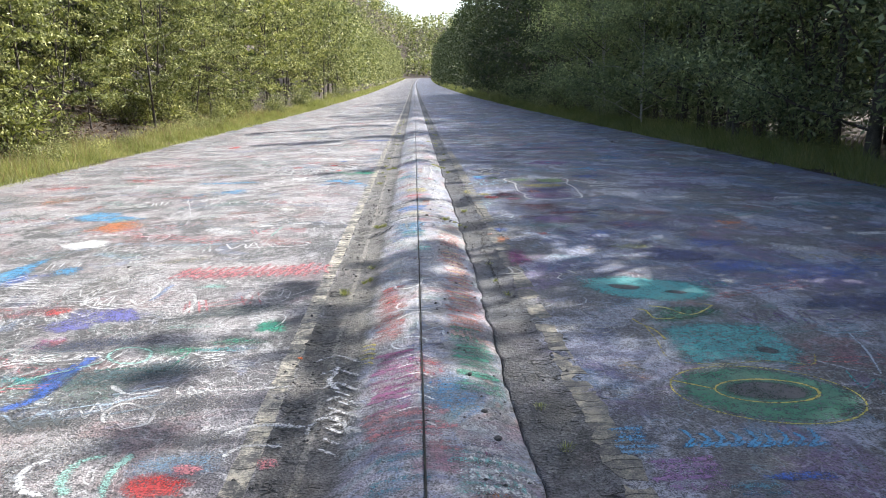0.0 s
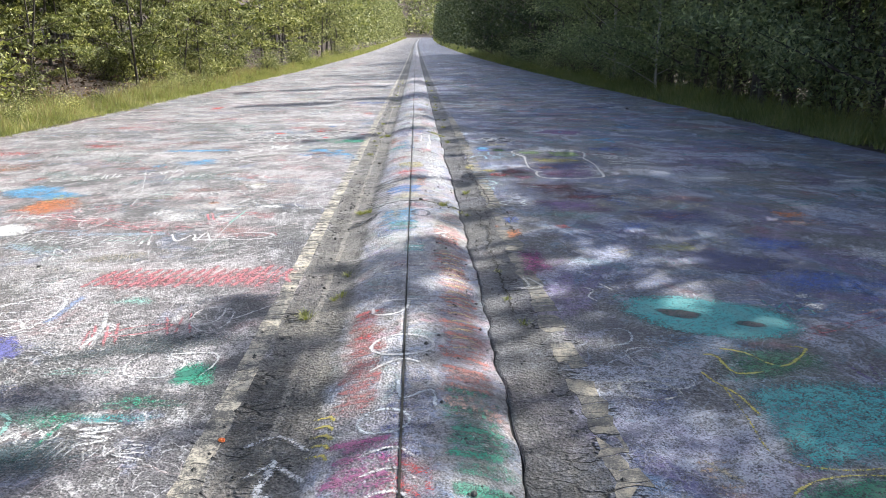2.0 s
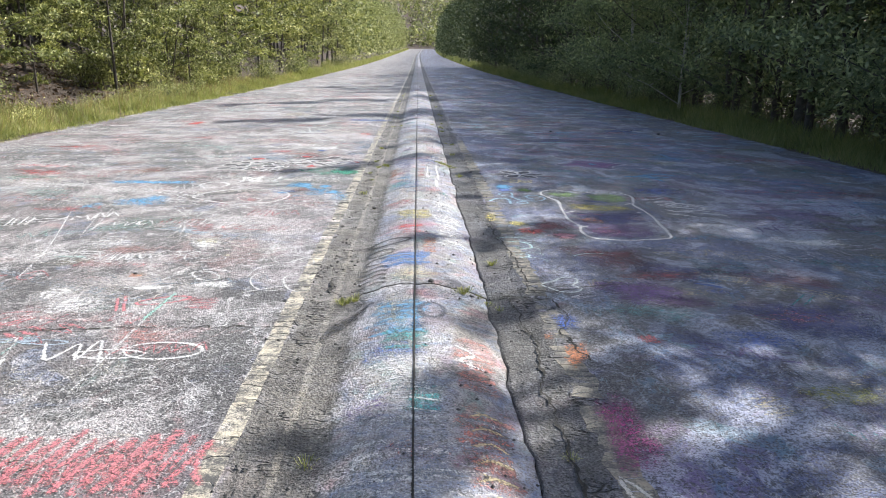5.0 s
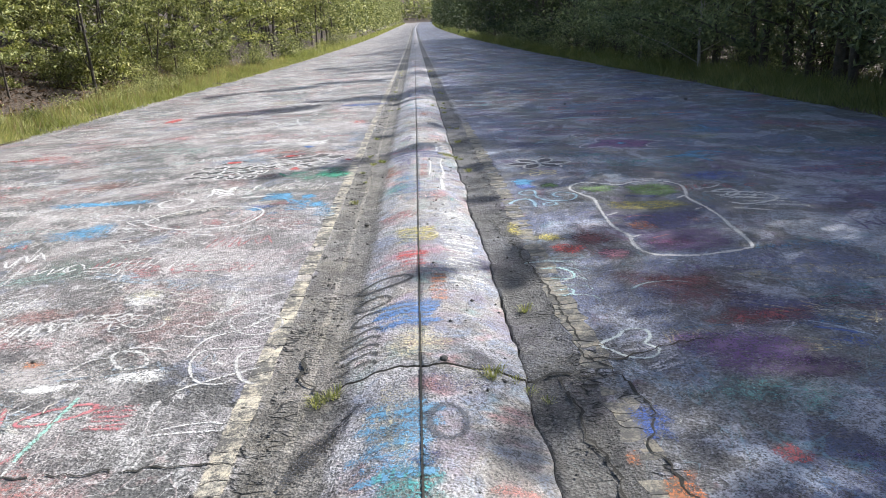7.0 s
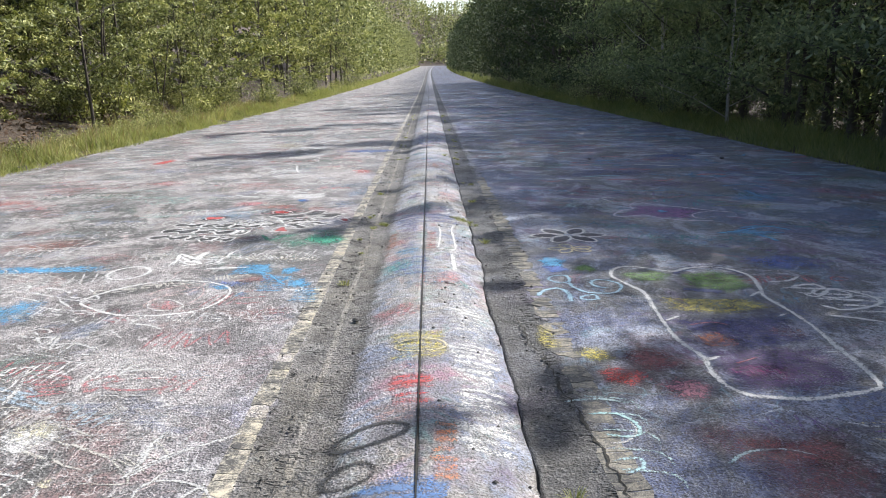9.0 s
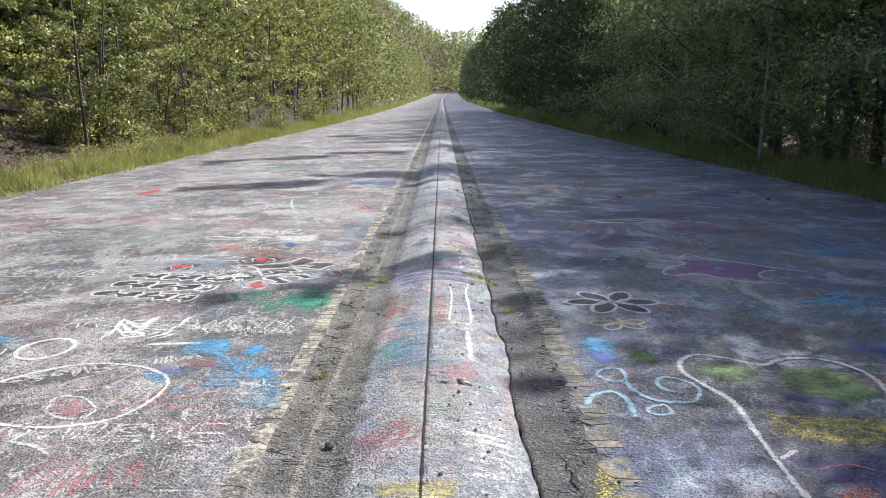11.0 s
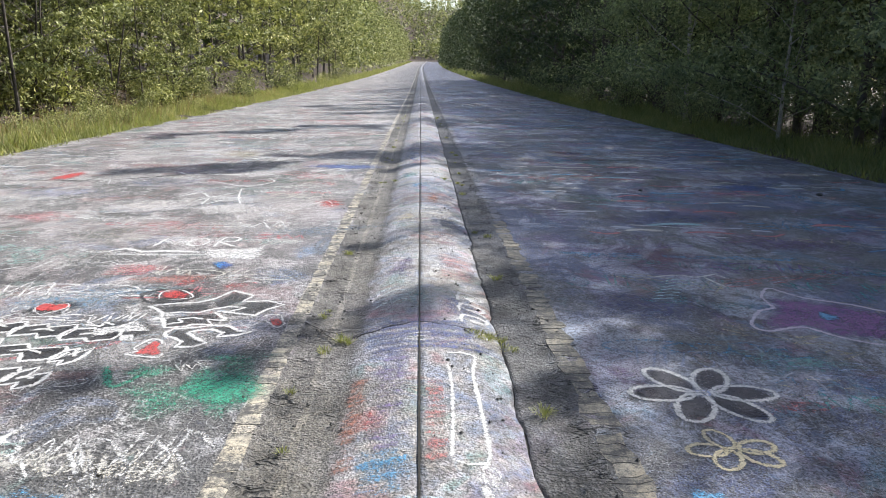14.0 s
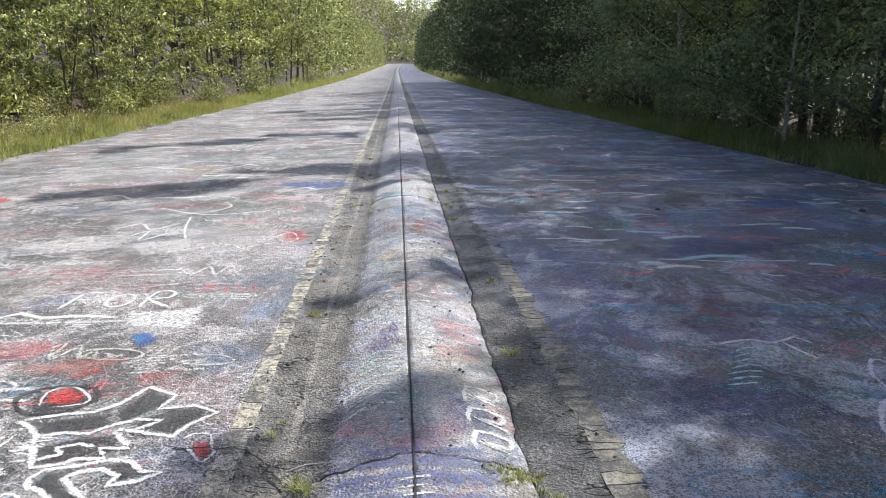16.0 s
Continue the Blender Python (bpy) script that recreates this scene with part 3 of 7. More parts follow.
        if 9.5 < y < 12.2 and rnd.random() < 0.6:        # narrow trees with gaps between them
            plant(rnd.choice(tall[:2]), rnd.uniform(8.7, 9.5), y, high / 12.0, turn())
        else:
            plant(deep[k], rnd.uniform(8.7, 9.5), y, high / (9.4, 8.4, 7.6)[k], turn())
        k = rnd.randrange(3)
        plant(deep[k], rnd.uniform(11.2, 13.2), y + 1.0, (7.6 if 8 < y < 12.2 else 9.2 if y < 18.0 else 11.2 if y < 30 else 9.6) * rnd.uniform(0.95, 1.04) / (9.4, 8.4, 7.6)[k], turn())
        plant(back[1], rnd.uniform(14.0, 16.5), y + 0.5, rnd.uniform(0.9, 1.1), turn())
        for _ in range(2):
            plant(bushes[2], rnd.uniform(7.9, 11.0), y + rnd.uniform(-1.0, 1.0), rnd.uniform(0.5, 1.2), turn())
        y += rnd.uniform(2.0, 2.8)
    while y < 105:
        plant(far[2], rnd.uniform(8.6, 10.0), y, rnd.uniform(0.85, 1.2), turn())
        plant(back[1], rnd.uniform(15.5, 18.5), y + 0.6, rnd.uniform(1.0, 1.3), turn())
        plant(far[2], rnd.uniform(11.5, 15.0), y + 1.2, rnd.uniform(1.2, 1.55), turn())
        if rnd.random() < 0.7:
            plant(bushes[2], rnd.uniform(7.6, 9.6), y + rnd.uniform(-1.5, 1.5), rnd.uniform(0.6, 1.3), turn())
        y += rnd.uniform(3.0, 4.2)
    # single trees overtopping the right-hand woods, placed to throw shade streaks: u, y, height
    plant(tall[2], 9.0, 20.5, 1.08, 0)
    for y, h in ((10.2, 12.6), (10.7, 12.4), (11.3, 12.2), (12.0, 11.5), (12.5, 11.4), (13.0, 11.7), (14.1, 10.8), (15.4, 11.0), (17.3, 9.6), (22.7, 10.8)):
        plant(tall[2], 9.0, y, h / 12.0, 70 * y)
    for y in (7.0, 8.1, 9.0, 9.7, 13.8, 14.5, 17.8, 18.6, 19.3, 20.0, 22.6):            # a second rank just behind, unseen, added to thicken the shade
        plant(deep[0], 9.7 + 0.4 * (y % 1), y, (10.4 if y < 10 else 9.4) / 9.4, 50 * y)
    for u, y, h in ((8.7, 8.4, 9.6), (8.7, 7.2, 10.0), (8.8, 18.4, 9.0), (8.7, 19.5, 8.8), (8.7, 23.4, 9.4), (9.4, 29.7, 16.4), (9.3, 29.1, 15.6), (10.6, 28.8, 13.2), (9.0, 37.0, 16.6), (10.0, 51.0, 18.5), (9.6, 44.0, 15.0)):
        plant(rnd.choice(tall[:2]), u, y, h / 12.0, turn())
    plant(bushes[0], -8.8, 45.0, 0.9, 30)       # a weed clump at the road's edge
    plant(bushes[0], -8.6, 55.0, 1.2, 120)
    plant(deep[2], 8.3, 26.5, 0.8, 200)
    for k in near + deep + far + back + tall + bushes:      # the patterns themselves stand deep in the woods
        x = mid_x(0) + (25 if k in deep + tall else -25) + rnd.uniform(-3, 3)
        yy = rnd.uniform(0, 45)
        k.matrix_basis = pose(x, yy, terrain(x, yy))


build_woods()


def build_far_woods():
    """Wooded hillside that closes the road."""
    rng = np.random.default_rng(77)
    cs = []
    for _ in range(3000):
        x, y = rng.uniform(-130, 80), rng.uniform(330, 600)
        u = x - mid_x(min(y, ROAD_END))
        if y < ROAD_END + 4 and abs(u) < 17:
            continue
        top = rng.uniform(6, 12)
        z = terrain(x, y)
        n = 24
        ang, rad = rng.uniform(0, 2 * math.pi, n), rng.uniform(0.2, 1, n) ** 0.5 * rng.uniform(1.6, 2.8)
        hh = rng.uniform(0.0, 1, n)
        cs.append(np.stack([x + np.cos(ang) * rad * (1.1 - 0.5 * hh), y + np.sin(ang) * rad, z + top * hh], 1))
    c = np.concatenate(cs)
    me = quads_mesh("far_woods", *leaf_arrays(rng, c, 1.3), M_LEAF)
    tagged(new("far_woods", me), "dense green woods on the far hillside", "woods", kind="stuff")


build_far_woods()


def build_distant_trees():
    """The tall woods on both sides of the far road."""
    rng = np.random.default_rng(88)
    for side, mat in ((-1, M_LEAF), (1, M_LEAF_SHADED)):
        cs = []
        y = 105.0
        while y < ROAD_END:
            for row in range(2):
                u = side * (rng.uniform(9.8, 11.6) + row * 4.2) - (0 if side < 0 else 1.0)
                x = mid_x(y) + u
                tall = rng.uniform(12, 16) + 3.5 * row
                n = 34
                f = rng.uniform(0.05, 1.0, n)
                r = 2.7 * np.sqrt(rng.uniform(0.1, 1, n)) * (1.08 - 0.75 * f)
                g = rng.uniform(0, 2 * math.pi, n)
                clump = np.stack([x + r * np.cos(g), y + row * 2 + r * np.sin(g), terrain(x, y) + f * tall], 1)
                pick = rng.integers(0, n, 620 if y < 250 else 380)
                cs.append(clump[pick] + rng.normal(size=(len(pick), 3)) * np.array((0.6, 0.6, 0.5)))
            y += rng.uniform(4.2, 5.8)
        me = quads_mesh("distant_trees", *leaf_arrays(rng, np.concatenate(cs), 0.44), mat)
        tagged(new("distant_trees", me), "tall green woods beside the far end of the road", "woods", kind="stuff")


build_distant_trees()


def build_grass(name, label, u0, u1, y0, y1, count, tall, mat, seed, lean=0.5):
    """Blades of grass, each one tapering and bent."""
    rng = np.random.default_rng(seed)
    us, ys = rng.uniform(u0, u1, count), rng.uniform(y0, y1, count) 
    near = (rng.random(count) ** 1.5)
    ys = y0 + (y1 - y0) * near
    thick = np.array([0.5 + 0.9 * noise.noise((u * 1.1, y * 0.9, 8.0)) for u, y in zip(us, ys)])
    verts, faces = [], []
    for u, y, k in zip(us, ys, thick):
        rise = smooth(0.0, 0.7, min(abs(u - LEFT_EDGE), abs(u - RIGHT_EDGE)))
        if k < 0.12 + rng.random() * 0.45:
            continue
        x = mid_x(y) + u
        z = terrain(x, y)
        h = tall * rng.uniform(0.4, 1.15) * (0.35 + 0.65 * rise) * (0.35 + 1.0 * k)
        g = rng.uniform(0, 6.283)
        w = rng.uniform(0.004, 0.008) * (1 + y / 18)
        dx, dy = math.cos(g) * w, math.sin(g) * w
        b = rng.normal(size=2) * lean * h
        s = len(verts)
        verts += [(x - dx, y - dy, z - 0.02), (x + dx, y + dy, z - 0.02), (x + b[0], y + b[1], z + h)]
        faces.append((s, s + 1, s + 2))
    tagged(new(name, mesh_of(name, verts, faces, (mat,))), label, "grass", kind="stuff")


build_grass("verge_grass", "long sunlit grass along the road's edge", -9.6, -7.16, -3, 60, 110000, 0.36, M_GRASS, 1)
build_grass("verge_grass", "tall shaded grass along the road's edge", 6.8, 9.2, -3, 60, 60000, 0.45, M_GRASS_SHADED, 2)
build_grass("far_verge_grass", "strip of grass beside the far road", -9.6, -7.25, 58, 400, 16000, 0.6, M_GRASS, 3)
build_grass("far_verge_grass", "strip of shaded grass beside the far road", 6.75, 9.6, 58, 400, 16000, 0.8, M_GRASS_SHADED, 6)
build_grass("dry_weeds", "thin dry brown weeds among the grass", -9.9, -7.5, 9, 50, 6000, 0.55, M_DRY, 4, 0.3)


# ---- paint on the road ----
WHITE, CREAM, BLACK = (0.80, 0.80, 0.78), (0.70, 0.62, 0.40), (0.02, 0.02, 0.022)
RED, PINK, MAGENTA, ORANGE = (0.62, 0.05, 0.045), (0.62, 0.20, 0.22), (0.36, 0.05, 0.22), (0.68, 0.22, 0.06)
TEAL, GREEN, LIME, YELLOW = (0.05, 0.42, 0.42), (0.03, 0.36, 0.22), (0.16, 0.32, 0.05), (0.66, 0.56, 0.10)
MINT, CHALK = (0.36, 0.66, 0.56), (0.66, 0.66, 0.64)
BLUE, SKYBLUE, NAVY, PURPLE = (0.04, 0.13, 0.48), (0.08, 0.38, 0.66), (0.03, 0.05, 0.20), (0.20, 0.12, 0.34)


class Paint:
    """Collects strokes and sprayed patches into one flat layer that follows the road."""

    def __init__(self, up=0.006):
        self.v, self.f, self.c, self.r, self.up = [], [], [], [], 0.0012 + up * 0.25     # a thin film

    def point(self, u, y, colour, cover, rim):
        self.v.append(at(u, y, self.up))
        self.c.append((*colour, cover))
        self.r.append(rim)

    def stroke(self, pts, width, colour, cover=0.9, closed=False, soft=True):
        """A brush line through the points, rounded between them."""
        p = [Vector((a, b)) for a, b in pts]
        if closed:
            p = [p[-1]] + p + [p[0], p[1]]
        elif len(p) == 2:
            p = [p[0], p[0], p[1], p[1]]
        else:
            p = [p[0]] + p + [p[-1]]
        path = []
        for i in range(1, len(p) - 2):
            a, b, c, d = p[i - 1:i + 3]
            steps = max(2, min(14, int((c - b).length / (0.05 * max(1.0, b.y / 8))) + 1))
            for k in range(steps):
                t = k / steps
                if soft:
                    path.append(0.5 * (2 * b + (c - a) * t + (2 * a - 5 * b + 4 * c - d) * t * t + (3 * b - a - 3 * c + d) * t ** 3))
                else:
                    path.append(b.lerp(c, t))
        path.append(p[-2])
        s = len(self.v)
        for i, q in enumerate(path):
            d = path[min(i + 1, len(path) - 1)] - path[max(i - 1, 0)]
            d = Vector((-d.y, d.x)).normalized() * width * 0.66 * (1 + bumps(q.x, q.y, 5.0, 0.35)) if d.length > 1e-6 else Vector((width, 0))
            end = 0.6 if (i == 0 or i == len(path) - 1) and not closed else 1.3
            self.point(q.x - d.x, q.y - d.y, colour, cover, 0.0)
            self.point(q.x, q.y, colour, cover, end)
            self.point(q.x + d.x, q.y + d.y, colour, cover, 0.0)
            if i:
                a = s + 3 * (i - 1)
                self.f += [(a, a + 1, a + 4, a + 3), (a + 1, a + 2, a + 5, a + 4)]

    def patch(self, u, y, ru, ry, colour, cover=0.8, turn=0.0, ragged=0.25, hard=False):
        """A sprayed oval with an uneven rim."""
        s, n = len(self.v), 22 if y < 18 else 12
        rings = (0.5, 0.85, 1.0) if y > 18 else (0.35, 0.7, 0.9, 1.0) if max(ru, ry) < 0.7 else (0.2, 0.4, 0.6, 0.8, 0.92, 1.0)
        self.point(u, y, colour, cover, 1.0)
        for k, r in enumerate(rings):
            for i in range(n):
                g = 2 * math.pi * i / n
                w = 1 + noise.noise((math.cos(g) * 1.3 + u * 3, math.sin(g) * 1.3 + y * 3, 0.5)) * ragged * 2
                a, b = math.cos(g) * ru * r * w, math.sin(g) * ry * r * w
                a, b = a * math.cos(turn) - b * math.sin(turn), a * math.sin(turn) + b * math.cos(turn)
                self.point(u + a, y + b, colour, cover, 0.0 if r == 1.0 else (1.0 if hard and r < 0.85 else 1.0 - 0.82 * r ** 3))
        for i in range(n):
            j = (i + 1) % n
            self.f.append((s, s + 1 + i, s + 1 + j))
            for k in range(len(rings) - 1):
                a = s + 1 + k * n
                self.f.append((a + i, a + n + i, a + n + j, a + j))

    def fill(self, corners, colour, cover=0.85, rim=0.72):
        """A filled outline, split into small cells so that it follows the road."""
        p = [Vector(c) for c in corners]
        mid = sum(p, Vector((0, 0))) / len(p)
        s, n = len(self.v), len(p)
        self.point(mid.x, mid.y, colour, cover, rim)
        for r in (0.4, 0.75, 1.0):
            for q in p:
                w = mid.lerp(q, r)
                self.point(w.x, w.y, colour, cover, rim if r < 1 else rim * 0.35)
        for i in range(n):
            j = (i + 1) % n
            self.f.append((s, s + 1 + i, s + 1 + j))
            for k in range(2):
                a = s + 1 + k * n
                self.f.append((a + i, a + n + i, a + n + j, a + j))

    def ring(self, u, y, ru, ry, width, colour, cover=0.9, turn=0.0):
        pts = []
        k = 14 if y < 18 else 9
        for i in range(k):
            g = 2 * math.pi * i / k
            a, b = math.cos(g) * ru, math.sin(g) * ry
            pts.append((u + a * math.cos(turn) - b * math.sin(turn), y + a * math.sin(turn) + b * math.cos(turn)))
        self.stroke(pts, width, colour, cover, closed=True)

    def done(self, name, label="", kind=""):
        me = mesh_of(name, self.v, self.f, (M_SPRAY,), None, True)
        col = me.attributes.new("paint", "FLOAT_COLOR", "POINT")
        col.data.foreach_set("color", [x for c in self.c for x in c])
        rim = me.attributes.new("rim", "FLOAT", "POINT")
        rim.data.foreach_set("value", self.r)
        return part(name, me, road, label, kind)


def glyph(ink, rnd, u, y, w, h, width, colour, cover):
    """One hand-drawn mark: a flat loop, bars, a wave, a curl, hatching or a scribble."""
    k = rnd.randrange(6)
    j = lambda: rnd.uniform(-0.12, 0.12)
    if k == 0:
        ink.ring(u + w / 2, y + h / 2, w * rnd.uniform(0.7, 1.1), h * rnd.uniform(0.15, 0.28), width, colour, cover)
    elif k == 1:
        for q in (0.15, 0.5, 0.85)[:rnd.randrange(1, 4)]:
            ink.stroke([(u + w * j(), y + h * (q + 0.4 * j())), (u + w * 0.5, y + h * (q + 0.4 * j())), (u + w * (1.1 + j()), y + h * (q + 0.4 * j()))], width * 1.3, colour, cover)
    elif k == 2:
        ink.stroke([(u + w * (0.3 * i + j()), y + h * (0.5 + 0.35 * (-1) ** i + j())) for i in range(6)], width, colour, cover)
    elif k == 3:
        ink.stroke([(u + w * (0.5 + 0.5 * (1 - 0.11 * i) * math.cos(i * 0.9)), y + h * (0.5 + 0.5 * (1 - 0.11 * i) * math.sin(i * 0.9) + j())) for i in range(8)], width, colour, cover)
    elif k == 4:
        for q in (0.0, 0.3, 0.6, 0.9)[:rnd.randrange(2, 5)]:
            ink.stroke([(u + w * (q + j() * 0.4), y + h * j()), (u + w * (q + 0.2 + j()), y + h * (1 + j()))], width, colour, cover)
    else:
        ink.stroke([(u + w * (0.95 * (i % 2) + j()), y + h * (i / 6 + j())) for i in range(7)], width, colour, cover)


def scrawl(ink, rnd, u, y, length, h, width, colour, cover, turn=0.0):
    """A line of unreadable signs."""
    w = h * rnd.uniform(0.55, 0.9)
    n = max(1, int(length / w))
    for i in range(n):
        glyph(tmp_ink(ink, u, y, turn), rnd, i * w * 1.12, 0, w, h * rnd.uniform(0.8, 1.15), width, colour, cover)


class tmp_ink:
    """Draws into another layer, turned about a point."""

    def __init__(self, ink, u, y, turn):
        self.ink, self.u, self.y, self.c, self.s = ink, u, y, math.cos(turn), math.sin(turn)

    def to(self, p):
        return (self.u + p[0] * self.c - p[1] * self.s, self.y + p[0] * self.s + p[1] * self.c)

    def stroke(self, pts, *a, **k):
        self.ink.stroke([self.to(p) for p in pts], *a, **k)

    def ring(self, u, y, ru, ry, width, colour, cover=0.9):
        q = self.to((u, y))
        self.ink.ring(q[0], q[1], ru, ry, width, colour, cover, math.atan2(self.s, self.c))


def hatch(ink, rnd, u, y, ru, ry, count, width, colour, cover):
    """A patch brushed to and fro across the road in rows that barely overlap, ragged at both ends."""
    rows = max(2, min(count, int(2 * ry / (width * 0.95))))
    for i in range(rows):
        b = y + ry * (2 * (i + 0.5 + rnd.uniform(-0.2, 0.2)) / rows - 1)
        a, c = u - ru * rnd.uniform(0.6, 1.05), u + ru * rnd.uniform(0.6, 1.05)
        g = rnd.uniform(0.0, 0.3)
        tint = tuple(v * (1 - g) + 0.3 * g for v in colour)
        ink.stroke([(a, b + rnd.uniform(-0.3, 0.3) * width), ((a + c) / 2, b + rnd.uniform(-0.3, 0.3) * width), (c, b + rnd.uniform(-0.3, 0.3) * width)], width * rnd.uniform(0.9, 1.35), tint, cover * rnd.uniform(0.5, 0.95))


def old_paint():
    """The many faded layers below: sprayed patches, then thin scribbles."""
    rnd = random.Random(21)
    wash = Paint(0.004)
    for _ in range(560):
        y = 0.5 + 66 * rnd.random() ** 1.25
        left = rnd.random() < 0.5
        u = rnd.uniform(-7.0, -0.95) if left else rnd.uniform(0.98, 6.4)
        c = rnd.choice((WHITE, WHITE, WHITE, PINK, RED, SKYBLUE, CREAM, GREEN, PURPLE, NAVY) if left
                       else (BLUE, NAVY, PURPLE, BLUE, TEAL, SKYBLUE, RED, MAGENTA, (0.4, 0.42, 0.5), (0.5, 0.52, 0.6), LIME))
        r = rnd.uniform(0.08, 0.30) * (1 + y / 45)
        g = rnd.uniform(0.35, 0.75)
        c = tuple(v * (1 - g) + 0.22 * g for v in c)
        wash.patch(u, y, r * rnd.uniform(0.9, 2.2), r * rnd.uniform(0.6, 1.3), c, rnd.uniform(0.25, 0.55), rnd.uniform(-0.5, 0.5), 0.4)
    for _ in range(70):
        y = 0.8 + 40 * rnd.random() ** 1.3
        c = rnd.choice((WHITE, WHITE, PINK, RED, SKYBLUE, MAGENTA, TEAL, CREAM, NAVY, ORANGE, PURPLE, BLUE))
        wash.patch(rnd.uniform(-0.22, 0.32), y, rnd.uniform(0.07, 0.2), rnd.uniform(0.08, 0.35), c, rnd.uniform(0.3, 0.55), 0.0, 0.3)
    wash.done("old_spray_patches", "faded patches of old spray paint", "stuff")
    ink = Paint(0.0065)
    for _ in range(1900):
        y = 0.6 + 60 * rnd.random() ** 1.35
        left = rnd.random() < 0.6
        u = rnd.uniform(-7.0, -1.3) if left else rnd.uniform(1.0, 5.9)
        h = rnd.uniform(0.09, 0.30) * (1 + y / 45)
        c = rnd.choice((WHITE, WHITE, WHITE, CHALK, CHALK, (0.62, 0.60, 0.54), PINK, (0.40, 0.50, 0.58), (0.36, 0.52, 0.48)) if left else ((0.5, 0.55, 0.66), (0.55, 0.55, 0.6), (0.35, 0.42, 0.6), TEAL, SKYBLUE, PURPLE, PINK, CREAM))
        turn = rnd.choice((0, 0, 0.1, -0.15, 0.4, -0.5, 3.1))
        n = rnd.uniform(0.4, 1.5)
        if not left and turn == 3.1:
            u = u + n
        if left and u + n > -1.0:
            n = max(0.2, -1.05 - u)
        scrawl(ink, rnd, u, y, n, h, rnd.uniform(0.009, 0.022) * (1 + y / 20), c, rnd.uniform(0.4, 0.9) if left else rnd.uniform(0.35, 0.75), turn)
    ink.done("old_scribbles", "faded chalk and spray scribbles", "stuff")


old_paint()


def pieces_right():
    """The drawings on the right-hand lanes."""
    rnd = random.Random(3)
    p = Paint(0.008)          # big teal and green letters
    p.patch(1.72, 5.15, 0.52, 0.36, TEAL, 0.95, -0.35, 0.12, True)
    p.fill([(1.42, 4.30), (1.46, 4.55), (1.75, 4.60), (2.08, 4.66), (2.02, 4.42), (1.7, 4.36)], GREEN, 0.55)
    p.fill([(1.46, 4.28), (1.8, 4.36), (2.18, 4.30), (2.2, 3.85), (2.06, 3.58), (1.72, 3.66), (1.42, 3.60)], TEAL, 0.95)
    p.patch(1.68, 3.25, 0.48, 0.38, (0.03, 0.22, 0.13), 0.9, -0.2, 0.04, True)
    p.done("teal_letters", "large teal and green sprayed letters")
    q = Paint(0.0105)
    for u, y, a, b in ((1.55, 5.19, 0.13, 0.08), (1.88, 5.03, 0.09, 0.05), (1.97, 3.82, 0.07, 0.06)):
        q.patch(u, y, a, b, (0.05, 0.05, 0.055), 0.9, -0.3, 0.15, True)
    q.patch(1.70, 3.27, 0.24, 0.13, (0.06, 0.065, 0.075), 0.9, -0.05, 0.05, True)
    q.ring(1.70, 3.27, 0.25, 0.14, 0.018, YELLOW, 0.9)
    q.ring(1.68, 3.25, 0.44, 0.335, 0.014, YELLOW, 0.75, -0.2)
    q.stroke([(1.27, 3.42), (1.36, 3.36), (1.48, 3.28)], 0.018, YELLOW, 0.9)
    q.stroke([(1.42, 4.3), (1.40, 4.0), (1.38, 3.7), (1.6, 3.62), (1.9, 3.66), (2.1, 3.6), (2.2, 3.75)], 0.014, YELLOW, 0.6)
    q.patch(1.45, 2.48, 0.16, 0.05, BLUE, 0.7, 0, 0.3)
    q.done("yellow_outlines", "thin yellow outlines over sprayed letters")

    c = Paint(0.008)          # a tall banded shape with a white outline
    c.fill([(1.48, 11.62), (1.75, 11.71), (1.9, 11.6), (1.79, 11.4), (1.54, 11.4)], LIME, 0.8)
    c.fill([(1.92, 11.59), (2.24, 11.73), (2.39, 11.57), (2.36, 11.25), (2.08, 11.09), (1.89, 11.3)], LIME, 0.9)
    c.fill([(1.59, 11.04), (1.88, 10.99), (2.22, 10.99), (2.3, 10.81), (1.93, 10.65), (1.59, 10.76)], YELLOW, 0.75)
    c.fill([(1.54, 10.6), (2.27, 10.62), (2.28, 10.2), (1.89, 10.08), (1.56, 10.12)], (0.05, 0.05, 0.22), 0.85)
    c.fill([(1.55, 10.1), (2.24, 10.14), (2.2, 9.65), (1.87, 9.51), (1.57, 9.56), (1.52, 9.85)], (0.09, 0.035, 0.17), 0.9)
    c.done("banded_shape", "green, yellow, blue and purple sprayed shape")
    o = Paint(0.0105)
    o.stroke([(1.42, 11.56), (1.49, 11.75), (1.61, 11.83), (1.77, 11.76), (1.92, 11.67), (2.06, 11.77), (2.27, 11.8), (2.4, 11.7), (2.45, 11.51), (2.37, 11.18), (2.33, 11.05), (2.35, 10.75), (2.35, 10.44), (2.31, 10.12), (2.29, 9.88), (2.25, 9.63), (2.18, 9.56), (2.03, 9.51), (1.84, 9.46), (1.69, 9.47), (1.55, 9.51), (1.49, 9.64), (1.49, 9.81), (1.52, 9.96), (1.47, 10.21), (1.48, 10.49), (1.51, 10.82), (1.54, 11.13), (1.48, 11.33)],
             0.042, WHITE, 0.95, True)
    o.stroke([(1.49, 10.54), (1.61, 10.63)], 0.035, WHITE, 0.95)
    o.stroke([(1.5, 9.91), (1.61, 9.98)], 0.035, WHITE, 0.95)
    o.stroke([(2.32, 10.69), (2.22, 10.62)], 0.035, WHITE, 0.95)
    o.stroke([(2.3, 10.04), (2.19, 10.04)], 0.035, WHITE, 0.95)
